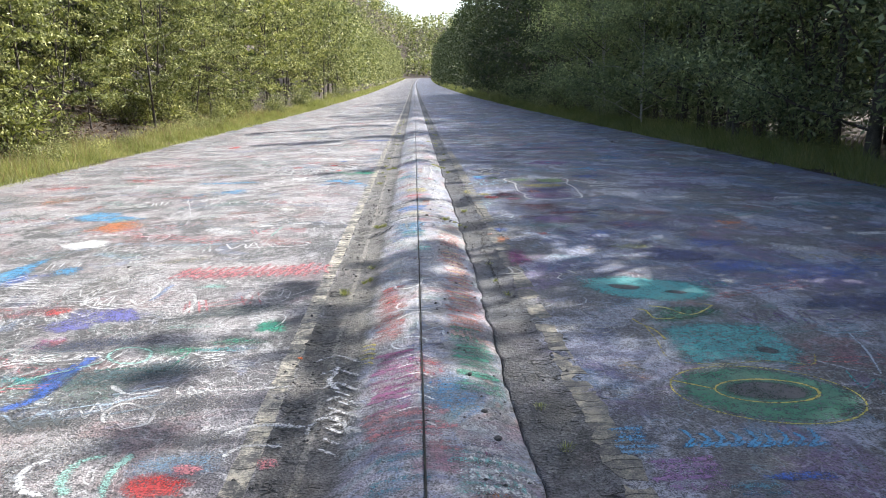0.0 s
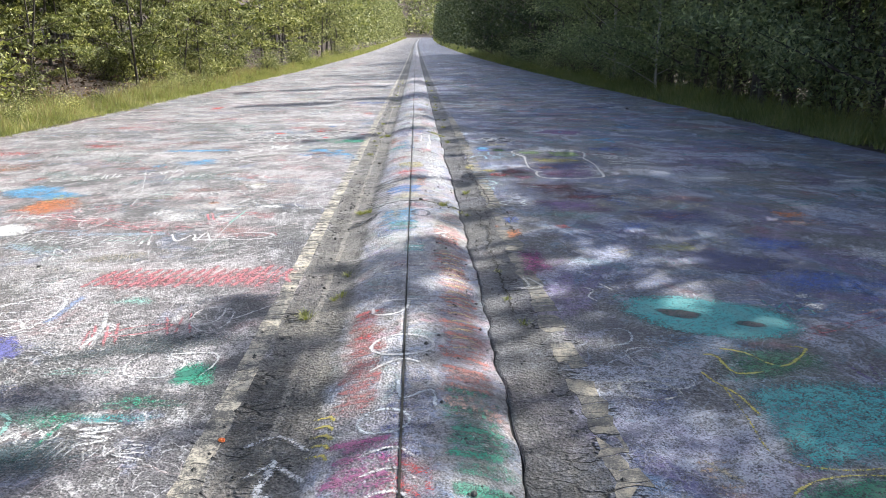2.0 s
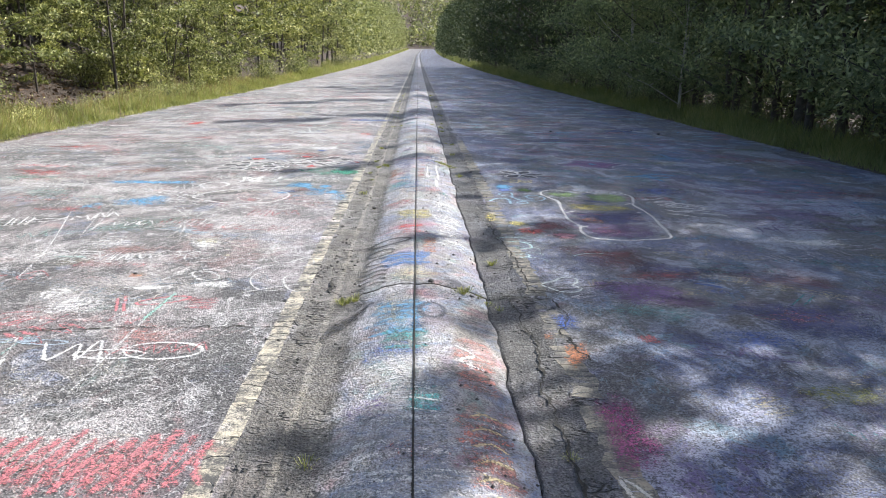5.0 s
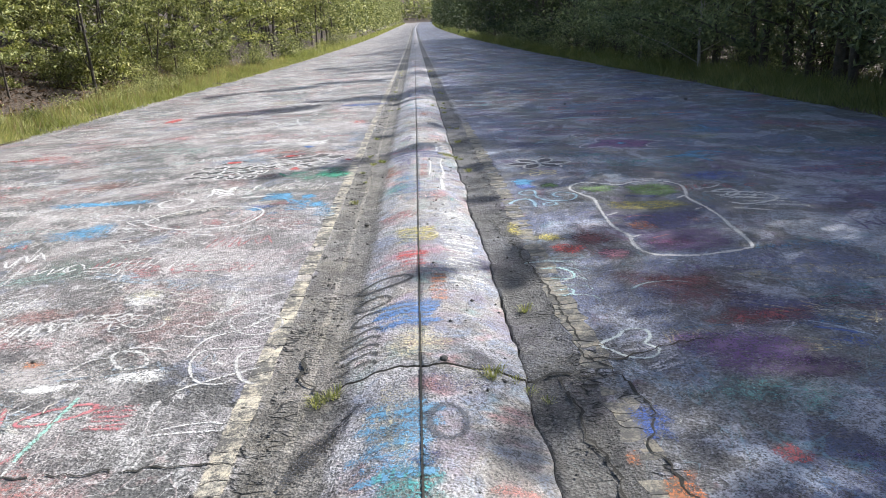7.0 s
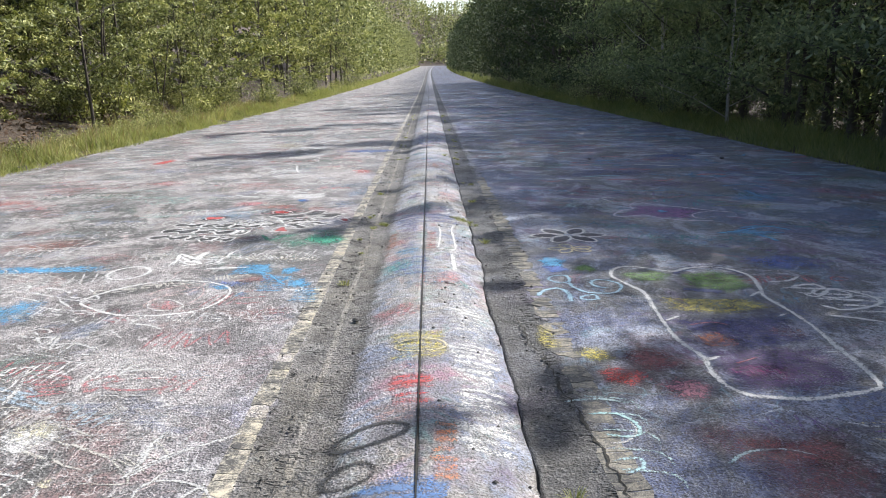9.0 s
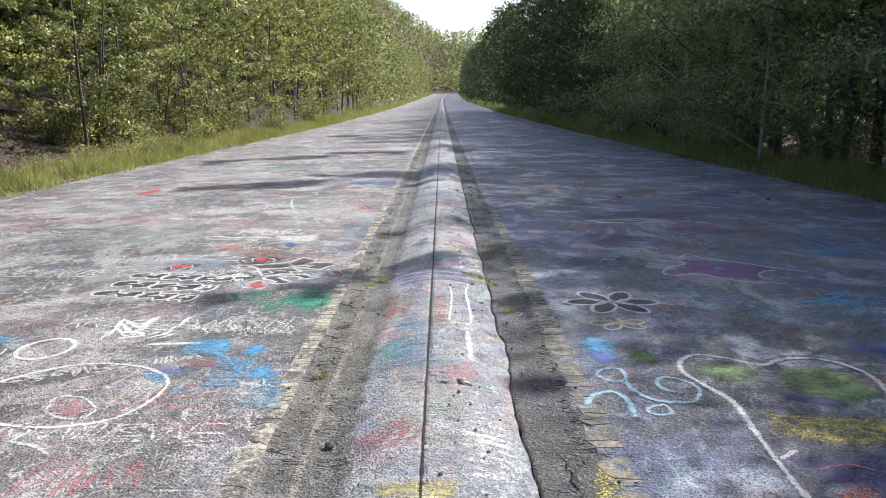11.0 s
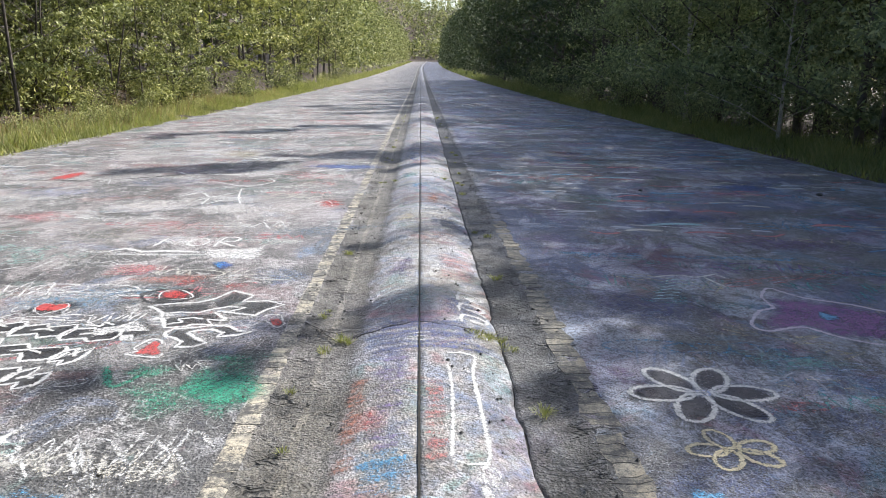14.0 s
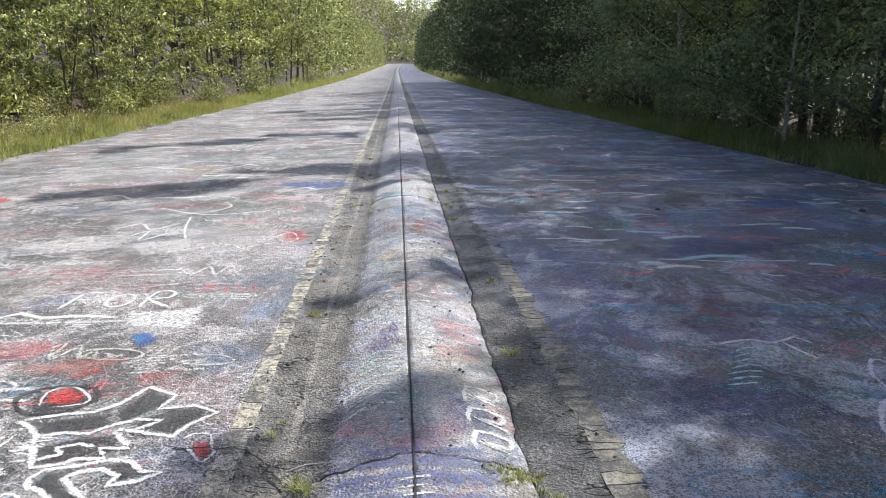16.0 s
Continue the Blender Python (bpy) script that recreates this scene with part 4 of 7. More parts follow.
    o.stroke([(2.37, 11.17), (2.23, 11.04)], 0.035, WHITE, 0.95)
    o.done("white_outline", "white spray outline round a coloured shape")

    w = Paint(0.008)          # white bars and loops beside it
    for i in range(5):
        w.stroke([(2.55 + 0.05 * i, 11.25 - 0.13 * i), (2.85 + 0.06 * i, 11.2 - 0.13 * i), (3.15, 11.12 - 0.13 * i)], 0.05, WHITE, 0.75)
    w.ring(2.82, 11.1, 0.12, 0.1, 0.04, WHITE, 0.9)
    for i in range(5):
        w.stroke([(0.78, 9.5 - 0.16 * i), (0.98, 9.46 - 0.16 * i), (1.0, 9.36 - 0.16 * i)], 0.018, (0.5, 0.68, 0.68), 0.6)
    w.done("white_bars", "white sprayed bars and small pale strokes")

    b = Paint(0.0065)         # loose sprayed patches
    for u, y, a, d, col, k in ((0.94, 10.02, 0.10, 0.12, YELLOW, 0.6), (1.02, 9.72, 0.12, 0.14, RED, 0.6), (1.27, 10.0, 0.18, 0.2, (0.2, 0.03, 0.03), 0.6),
                               (1.25, 9.6, 0.12, 0.12, PINK, 0.45), (1.5, 8.9, 0.4, 0.35, (0.16, 0.03, 0.05), 0.6), (1.9, 8.5, 0.35, 0.3, NAVY, 0.7),
                               (1.05, 11.95, 0.12, 0.16, SKYBLUE, 0.85), (1.27, 11.8, 0.10, 0.12, LIME, 0.7), (1.04, 11.85, 0.1, 0.12, BLUE, 0.6),
                               (3.1, 13.1, 0.3, 0.2, SKYBLUE, 0.7), (4.05, 15.1, 0.4, 0.35, SKYBLUE, 0.55), (2.9, 12.0, 0.35, 0.2, BLUE, 0.6), (3.9, 14.0, 0.4, 0.3, LIME, 0.3),
                               (0.9, 6.35, 0.12, 0.24, MAGENTA, 0.5), (0.88, 7.45, 0.08, 0.2, BLUE, 0.6), (0.84, 7.0, 0.07, 0.16, ORANGE, 0.6),
                               (4.58, 7.05, 0.3, 0.12, WHITE, 0.7), (5.0, 9.4, 0.3, 0.15, WHITE, 0.7), (3.46, 9.56, 0.4, 0.12, WHITE, 0.8), (3.5, 6.4, 0.3, 0.14, WHITE, 0.5),
                               (3.4, 7.4, 0.3, 0.2, ORANGE, 0.35), (2.4, 7.6, 0.6, 0.35, NAVY, 0.7), (3.2, 5.6, 0.6, 0.3, BLUE, 0.5), (2.6, 8.5, 0.5, 0.3, (0.15, 0.03, 0.05), 0.5),
                               (3.0, 4.7, 0.5, 0.3, NAVY, 0.6), (4.2, 6.3, 0.6, 0.3, (0.25, 0.06, 0.05), 0.45), (2.0, 6.7, 0.5, 0.25, (0.18, 0.2, 0.3), 0.4),
                               (1.6, 14.3, 0.5, 0.4, NAVY, 0.5), (2.0, 15.6, 0.6, 0.4, (0.16, 0.05, 0.08), 0.5), (2.6, 17.2, 0.8, 0.4, NAVY, 0.6), (3.4, 16.2, 0.6, 0.35, PURPLE, 0.5),
                               (2.0, 18.4, 0.5, 0.3, (0.2, 0.36, 0.3), 0.35), (1.2, 20.5, 0.25, 0.2, WHITE, 0.6), (4.5, 19.5, 0.7, 0.4, BLUE, 0.5)):
        b.patch(u, y, a, d, col, k, rnd.uniform(-0.4, 0.4), 0.35)
    b.done("sprayed_patches", "sprayed colour patches on shaded asphalt", "stuff")

    f = Paint(0.007)          # outlined flowers, dark inside
    for k in range(6):
        g = k * math.pi / 3 + 0.05
        f.patch(1.36 + math.cos(g) * 0.20, 12.96 + math.sin(g) * 0.17, 0.15, 0.08, (0.03, 0.03, 0.05), 0.85, g, 0.05, True)
    f.done("flower_fill", "dark petals of a sprayed flower")
    f = Paint(0.009)
    for k in range(6):
        g = k * math.pi / 3 + 0.05
        f.ring(1.36 + math.cos(g) * 0.20, 12.96 + math.sin(g) * 0.17, 0.155, 0.082, 0.034, WHITE, 1.0, g)
    f.ring(1.36, 12.96, 0.03, 0.03, 0.018, (0.4, 0.5, 0.8), 0.8)
    f.ring(1.75, 13.0, 0.1, 0.06, 0.018, (0.4, 0.42, 0.5), 0.6)
    f.done("flower", "white outlined six-petalled flower")
    f = Paint(0.009)
    for g in (0.3, 1.8, 3.2, 4.2, 5.6):
        f.ring(1.28 + math.cos(g) * 0.11, 12.43 + math.sin(g) * 0.09, 0.08, 0.05, 0.028, CREAM, 1.0, g)
    f.done("flower", "small cream outlined flower")
    d = Paint(0.0105)
    d.stroke([(1.76, 14.97), (1.98, 15.04), (2.09, 14.99), (2.3, 15.11)], 0.035, WHITE, 0.95)
    d.stroke([(2.15, 15.02), (2.18, 14.86), (2.22, 14.75)], 0.035, WHITE, 0.95)
    d.stroke([(2.26, 15.1), (2.33, 14.96)], 0.035, WHITE, 0.95)
    d.stroke([(1.77, 14.83), (1.91, 14.92), (2, 14.87)], 0.024, (0.45, 0.66, 0.72), 0.9)
    d.stroke([(1.74, 14.76), (1.87, 14.83), (1.95, 14.79)], 0.024, (0.45, 0.66, 0.72), 0.9)
    d.stroke([(1.7, 14.69), (1.83, 14.75), (1.91, 14.72)], 0.024, (0.45, 0.66, 0.72), 0.9)
    d.stroke([(1.67, 14.62), (1.79, 14.67), (1.87, 14.65)], 0.024, (0.45, 0.66, 0.72), 0.9)
    d.stroke([(1.63, 14.55), (1.75, 14.59), (1.83, 14.58)], 0.024, (0.45, 0.66, 0.72), 0.9)
    d.stroke([(1.6, 14.48), (1.72, 14.52), (1.79, 14.51)], 0.024, (0.45, 0.66, 0.72), 0.9)
    d.stroke([(1.57, 14.42), (1.68, 14.44), (1.75, 14.45)], 0.024, (0.45, 0.66, 0.72), 0.9)
    d.ring(3.1, 19.2, 0.7, 0.45, 0.03, (0.3, 0.4, 0.5), 0.6)
    d.ring(1.75, 17.6, 0.35, 0.2, 0.03, (0.35, 0.3, 0.36), 0.5)
    for k in range(300):      # flat pale dashes, farther on: paint, with sun flecks put in as strokes
        u, y = rnd.uniform(1.0, 6.4), 16.5 + 32 * rnd.random() ** 1.3
        w = rnd.uniform(0.15, 0.7)
        c = rnd.choice(((0.66, 0.68, 0.72), (0.6, 0.66, 0.76), (0.7, 0.68, 0.62), SKYBLUE, (0.3, 0.55, 0.62), PINK))
        d.stroke([(u, y), (u + w * 0.5, y + rnd.uniform(-0.12, 0.12)), (u + w, y + rnd.uniform(-0.1, 0.1))], rnd.uniform(0.04, 0.11), c, rnd.uniform(0.9, 1.5))
    d.done("pale_outlines", "pale outlines and hatching on asphalt")


def jagged_bands(u0, y0, turn, seed, rows, length, size):
    """Stacked jagged bands, black inside with a white edge, that run like a line of wild lettering."""
    rnd = random.Random(seed)
    body, edge = Paint(0.0085), Paint(0.0115)
    for row in range(rows):
        a = rnd.uniform(-0.05, 0.08)
        while a < length - 0.1:
            w = min(length - a, rnd.uniform(0.32, 0.5))
            n = 4
            base = -row * size
            top = [(a + w * (i + (0.5 if i % 2 else 0)) / n, base + size * (rnd.uniform(0.72, 0.88) if i % 2 else rnd.uniform(0.45, 0.6))) for i in range(n + 1)]
            low = [(a + w * (i - (0.4 if i % 2 else 0)) / n, base + size * (rnd.uniform(-0.02, 0.08) if i % 2 else rnd.uniform(0.2, 0.32))) for i in range(n + 1)]
            t = tmp_ink(edge, u0, y0, turn)
            pts = [t.to(q) for q in top + low[::-1]]
            body.fill(pts, BLACK, 1.0, 0.95)
            edge.stroke(pts, 0.032, WHITE, 1.0, True, False)
            t.stroke([(a + w * 0.3, base + size * 0.36), (a + w * 0.5, base + size * 0.5), (a + w * 0.72, base + size * 0.4)], 0.03, WHITE, 1.0)
            a += w * 0.93
    body.done("band_fill", "black fill of jagged painted bands")
    edge.done("band_outline", "white outline of jagged painted bands")


def pieces_left():
    """The drawings on the left-hand lanes."""
    rnd = random.Random(8)
    b = Paint(0.0065)
    for u, y, a, d, col, k in ((-1.75, 5.82, 0.42, 0.18, PINK, 0.35), (-1.15, 5.86, 0.42, 0.2, PINK, 0.35), (-1.05, 2.52, 0.16, 0.08, RED, 0.75), (-2.0, 3.68, 0.10, 0.24, BLUE, 0.8),
                               (-1.5, 4.05, 0.22, 0.1, GREEN, 0.5), (-2.2, 3.65, 0.2, 0.08, TEAL, 0.5), (-0.97, 4.44, 0.11, 0.12, GREEN, 0.8), 
                               (-3.45, 7.13, 0.22, 0.16, WHITE, 0.95),
                               (-3.75, 8.75, 0.34, 0.22, SKYBLUE, 0.7), (-3.55, 8.1, 0.34, 0.2, ORANGE, 0.65), (-3.4, 5.9, 0.2, 0.25, BLUE, 0.6), (-2.3, 4.75, 0.35, 0.2, (0.14, 0.14, 0.42), 0.55),
                               (-2.35, 4.25, 0.12, 0.15, MAGENTA, 0.5), (-2.6, 4.9, 0.1, 0.1, RED, 0.6), (-1.9, 8.1, 0.5, 0.3, (0.55, 0.52, 0.5), 0.6), (-2.5, 9.1, 0.3, 0.2, WHITE, 0.5),
                               (-1.5, 7.2, 0.3, 0.14, (0.45, 0.2, 0.18), 0.5), (-2.3, 7.9, 0.18, 0.2, WHITE, 0.6), (-3.2, 12.0, 0.5, 0.18, SKYBLUE, 0.75), (-3.6, 12.9, 0.5, 0.3, (0.4, 0.14, 0.1), 0.45),
                               (-1.35, 11.9, 0.16, 0.16, SKYBLUE, 0.85), (-1.08, 11.85, 0.09, 0.1, SKYBLUE, 0.85), (-1.25, 11.62, 0.2, 0.14, (0.4, 0.1, 0.12), 0.45), (-0.95, 11.5, 0.1, 0.14, SKYBLUE, 0.75),
                               (-1.48, 11.5, 0.14, 0.12, BLUE, 0.45), (-0.98, 13.0, 0.2, 0.32, GREEN, 0.6), (-1.2, 12.85, 0.2, 0.2, GREEN, 0.45),
                               (-1.64, 14.37, 0.17, 0.2, BLACK, 0.8), (-2.35, 14.11, 0.16, 0.18, BLACK, 0.7), (-1.55, 15.16, 0.1, 0.12, BLUE, 0.8), (-2.1, 15.0, 0.18, 0.16, PINK, 0.6),
                               (-1.85, 14.78, 0.3, 0.1, (0.45, 0.15, 0.12), 0.55), (-1.05, 17.9, 0.16, 0.14, RED, 0.6), (-3.0, 17.6, 0.55, 0.3, (0.6, 0.58, 0.58), 0.8), (-2.2, 18.1, 0.5, 0.24, (0.6, 0.6, 0.6), 0.7),
                               (-3.9, 17.0, 0.4, 0.25, PINK, 0.45), (-4.4, 18.5, 0.6, 0.3, (0.4, 0.42, 0.55), 0.5), (-5.6, 15.5, 0.5, 0.3, RED, 0.5), (-4.9, 12.8, 0.5, 0.25, RED, 0.45),
                               # dark blue oval at y 21: blue paint, a tree's shade included in its colour
                               (-1.2, 21.0, 0.7, 0.3, (0.06, 0.12, 0.35), 0.8), (-5.4, 10.5, 0.5, 0.3, ORANGE, 0.4), (-6.0, 12.0, 0.4, 0.3, RED, 0.5),
                               (-1.0, 14.9, 0.2, 0.3, (0.2, 0.3, 0.5), 0.4), (-0.95, 15.6, 0.14, 0.3, (0.3, 0.42, 0.6), 0.5)):
        b.patch(u, y, a, d, col, k, rnd.uniform(-0.2, 0.2), 0.35)
    b.done("sprayed_patches", "sprayed colour patches on sunlit asphalt", "stuff")

    l = Paint(0.009)          # chalk letters and a boat-like drawing in the middle stretch
    l.stroke([(-2.41, 11.13), (-2.26, 11.42), (-1.98, 11.6), (-1.62, 11.54), (-1.4, 11.3), (-1.46, 10.92), (-1.7, 10.78), (-2.0, 10.8), (-2.26, 10.95)], 0.03, WHITE, 1.0, True)
    l.stroke([(-1.92, 11.0), (-1.84, 11.25), (-1.66, 11.42), (-1.58, 11.2), (-1.64, 10.98), (-1.8, 10.92)], 0.018, (0.66, 0.5, 0.48), 0.85, True)
    l.ring(-2.38, 11.86, 0.16, 0.19, 0.042, WHITE, 1.0)
    l.stroke([(-2.12, 12.02), (-2.12, 12.26), (-1.98, 12.1), (-1.96, 12.34)], 0.035, WHITE, 0.95)
    l.stroke([(-1.88, 12.32), (-1.72, 12.3), (-1.84, 12.12), (-1.66, 12.16)], 0.03, WHITE, 0.9)
    l.stroke([(-2.1, 12.42), (-1.92, 12.46), (-2.02, 12.3), (-1.7, 12.22)], 0.028, WHITE, 0.9)
    for i in range(5):
        l.stroke([(-1.55 + 0.16 * i, 12.3 + 0.05 * i), (-1.46 + 0.16 * i, 12.16 + 0.06 * i)], 0.024, WHITE, 0.8)
    l.stroke([(-1.6, 13.2), (-1.47, 12.95), (-1.36, 13.18)], 0.05, GREEN, 0.7)
    l.stroke([(-1.45, 11.75), (-1.3, 11.8), (-1.2, 11.6), (-1.05, 11.66), (-1.1, 11.45)], 0.03, SKYBLUE, 0.8)
    l.fill([(-1.87, 10.94), (-1.9, 11.08), (-1.78, 11.11), (-1.65, 10.97), (-1.69, 10.87)], PINK, 0.55)
    l.stroke([(-1.86, 10.93), (-1.91, 11.11), (-1.78, 11.12), (-1.63, 10.96), (-1.69, 10.86)], 0.02, WHITE, 0.85, True)
    l.stroke([(-2.01, 11.19), (-1.89, 11.4), (-1.66, 11.52), (-1.7, 11.3), (-1.89, 11.18)], 0.022, (0.7, 0.55, 0.52), 0.8)
    l.stroke([(-2.1, 12.06), (-2.13, 12.37), (-1.94, 12.12), (-1.95, 12.43)], 0.045, WHITE, 0.95, False, False)
    l.done("chalk_letters", "white chalk rings, letters and a pointed oval")

    jagged_bands(-2.68, 13.68, -0.2, 4, 3, 0.95, 0.30)
    h = Paint(0.0115)
    for u, y, s in ((-2.35, 14.11, 0.11),):
        h.patch(u - 0.4 * s, y + 0.15 * s, 0.62 * s, 0.75 * s, RED, 1.0, 0.3, 0.05, True)
        h.patch(u + 0.4 * s, y + 0.15 * s, 0.62 * s, 0.75 * s, RED, 1.0, -0.3, 0.05, True)
        h.stroke([(u, y - 1.2 * s), (u - 0.9 * s, y), (u - 0.6 * s, y + 0.8 * s), (u, y + 0.5 * s), (u + 0.6 * s, y + 0.8 * s), (u + 0.9 * s, y)], 0.016, WHITE, 0.95, True)
    h.done("red_hearts", "small red hearts with white outlines")
    f = Paint(0.009)          # the word FOR and the white strokes round it
    f.stroke([(-2.30, 15.74), (-2.26, 16.1)], 0.04, WHITE, 1.0)
    f.stroke([(-2.27, 16.1), (-2.08, 16.1)], 0.04, WHITE, 1.0)
    f.stroke([(-2.28, 15.93), (-2.14, 15.94)], 0.04, WHITE, 1.0)
    f.ring(-1.95, 15.91, 0.085, 0.14, 0.04, WHITE, 1.0)
    f.stroke([(-1.78, 15.74), (-1.75, 16.1), (-1.62, 16.07), (-1.64, 15.95), (-1.76, 15.92), (-1.56, 15.73)], 0.04, WHITE, 1.0)
    f.done("word_for", "white hand-sprayed word FOR")
    f = Paint(0.009)
    for k in range(170):      # flat white dashes, farther on
        u, y = rnd.uniform(-6.8, -1.0), 20.0 + 32 * rnd.random() ** 1.3
        w = rnd.uniform(0.2, 0.8)
        f.stroke([(u, y), (u + w * 0.5, y + rnd.uniform(-0.12, 0.12)), (min(u + w, -0.9), y + rnd.uniform(-0.1, 0.1))], rnd.uniform(0.04, 0.11), WHITE, rnd.uniform(0.8, 1.35))
    f.stroke([(-2.9, 18.2), (-2.7, 18.5), (-2.5, 18.2), (-2.3, 18.5)], 0.05, WHITE, 0.85)
    f.stroke([(-3.9, 20.0), (-3.6, 20.3), (-3.3, 20.0), (-2.9, 20.4)], 0.05, WHITE, 0.85)
    for i in range(5):
        f.stroke([(-3.7 + 0.3 * i, 25.7), (-3.6 + 0.3 * i, 26.2)], 0.08, WHITE, 0.8)
        f.stroke([(-3.75, 25.7 + 0.12 * i), (-2.3, 25.9 + 0.1 * i)], 0.05, WHITE, 0.5)
    for i in range(7):
        f.stroke([(-6.6, 16.6 - 0.3 * i), (-5.9, 16.8 - 0.3 * i), (-5.2, 16.7 - 0.3 * i)], 0.05, WHITE, 0.6)
    f.done("white_strokes", "broad white brush strokes and scrawl")


def pieces_hump():
    """Paint on the raised strip in the middle."""
    rnd = random.Random(9)
    k = Paint(0.005)
    hatch(k, rnd, -0.14, 3.38, 0.14, 0.38, 22, 0.06, MAGENTA, 0.85)
    hatch(k, rnd, -0.06, 2.81, 0.22, 0.22, 14, 0.06, PINK, 0.85)
    hatch(k, rnd, 0.28, 3.67, 0.14, 0.48, 27, 0.06, GREEN, 0.9)
    hatch(k, rnd, -0.10, 2.45, 0.15, 0.14, 10, 0.06, (0.10, 0.36, 0.44), 0.7)
    hatch(k, rnd, 0.26, 2.60, 0.16, 0.29, 18, 0.06, WHITE, 0.75)
    hatch(k, rnd, 0.25, 2.45, 0.17, 0.18, 9, 0.06, (0.25, 0.6, 0.55), 0.6)
    hatch(k, rnd, -0.19, 4.36, 0.11, 0.46, 27, 0.06, (0.42, 0.10, 0.09), 0.75)
    hatch(k, rnd, 0.02, 3.93, 0.12, 0.38, 8, 0.06, NAVY, 0.6)
    hatch(k, rnd, 0.29, 5.21, 0.13, 1.06, 58, 0.06, (0.66, 0.22, 0.17), 0.8)
    hatch(k, rnd, 0.28, 4.10, 0.14, 0.21, 13, 0.06, (0.7, 0.4, 0.34), 0.75)
    hatch(k, rnd, -0.21, 4.87, 0.09, 0.23, 7, 0.06, RED, 0.7)
    hatch(k, rnd, 0.05, 5.85, 0.35, 0.31, 19, 0.06, WHITE, 0.6)
    hatch(k, rnd, 0.05, 6.28, 0.10, 0.12, 4, 0.06, TEAL, 0.7)
    hatch(k, rnd, -0.07, 6.53, 0.22, 0.23, 14, 0.06, WHITE, 0.6)
    hatch(k, rnd, 0.30, 6.70, 0.12, 0.30, 18, 0.06, (0.66, 0.25, 0.2), 0.7)
    hatch(k, rnd, -0.09, 7.32, 0.19, 0.27, 17, 0.06, SKYBLUE, 0.8)
    hatch(k, rnd, -0.05, 6.97, 0.15, 0.12, 9, 0.06, TEAL, 0.7)
    hatch(k, rnd, 0.18, 7.70, 0.18, 0.10, 6, 0.06, NAVY, 0.6)
    hatch(k, rnd, -0.05, 8.50, 0.20, 0.20, 13, 0.06, (0.06, 0.22, 0.55), 0.85)
    hatch(k, rnd, 0.11, 8.88, 0.06, 0.22, 10, 0.06, ORANGE, 0.85)
    hatch(k, rnd, -0.04, 9.44, 0.12, 0.16, 10, 0.06, RED, 0.9)
    hatch(k, rnd, -0.01, 10.00, 0.17, 0.20, 10, 0.06, YELLOW, 0.85)
    hatch(k, rnd, 0.28, 10.05, 0.15, 1.15, 62, 0.06, WHITE, 0.75)
    hatch(k, rnd, -0.07, 10.45, 0.17, 0.85, 47, 0.06, (0.66, 0.64, 0.62), 0.6)
    hatch(k, rnd, -0.04, 9.20, 0.24, 0.10, 5, 0.06, (0.7, 0.45, 0.4), 0.5)
    hatch(k, rnd, -0.09, 11.68, 0.19, 0.27, 17, 0.06, (0.10, 0.16, 0.50), 0.7)
    hatch(k, rnd, 0.00, 11.30, 0.20, 0.20, 13, 0.06, (0.2, 0.45, 0.6), 0.6)
    hatch(k, rnd, -0.14, 12.15, 0.12, 0.15, 6, 0.06, SKYBLUE, 0.6)
    hatch(k, rnd, 0.07, 12.55, 0.05, 0.35, 21, 0.06, (0.5, 0.14, 0.13), 0.7)
    hatch(k, rnd, -0.29, 12.60, 0.05, 0.40, 23, 0.06, (0.5, 0.2, 0.12), 0.7)
    hatch(k, rnd, -0.13, 12.75, 0.09, 0.45, 26, 0.06, (0.25, 0.18, 0.40), 0.65)
    hatch(k, rnd, 0.02, 13.53, 0.35, 0.22, 14, 0.06, (0.05, 0.08, 0.28), 0.75)
    hatch(k, rnd, -0.15, 13.15, 0.13, 0.15, 6, 0.06, (0.12, 0.16, 0.4), 0.5)
    hatch(k, rnd, 0.27, 14.95, 0.15, 0.35, 21, 0.06, (0.64, 0.32, 0.31), 0.75)
    hatch(k, rnd, -0.10, 14.20, 0.20, 0.40, 23, 0.06, (0.62, 0.64, 0.64), 0.6)
    hatch(k, rnd, 0.03, 15.65, 0.32, 0.35, 21, 0.06, WHITE, 0.5)
    hatch(k, rnd, 0.12, 15.85, 0.22, 0.25, 16, 0.06, (0.44, 0.26, 0.24), 0.6)
    hatch(k, rnd, 0.04, 16.70, 0.34, 0.50, 29, 0.06, (0.72, 0.70, 0.60), 0.8)
    hatch(k, rnd, 0.04, 17.80, 0.34, 0.30, 18, 0.06, (0.5, 0.24, 0.2), 0.5)
    hatch(k, rnd, 0.04, 18.60, 0.34, 0.30, 18, 0.06, (0.25, 0.38, 0.48), 0.6)
    hatch(k, rnd, 0.04, 20.10, 0.34, 0.50, 29, 0.06, WHITE, 0.8)
    hatch(k, rnd, 0.04, 22.50, 0.34, 0.90, 40, 0.07, (0.05, 0.12, 0.36), 0.75)
    hatch(k, rnd, 0.04, 24.80, 0.34, 1.20, 46, 0.08, WHITE, 0.7)
    k.done("hump_patches", "bright brushed patches on the raised strip", "stuff")
    w = Paint(0.009)
    w.ring(-0.01, 4.57, 0.15, 0.12, 0.022, WHITE, 0.95)
    w.stroke([(-0.18, 5.12), (-0.17, 5.02), (-0.08, 4.98), (0.0, 5.05), (0.02, 5.2)], 0.024, WHITE, 0.95)
    w.stroke([(-0.14, 5.2), (0.1, 5.2)], 0.02, WHITE, 0.9)
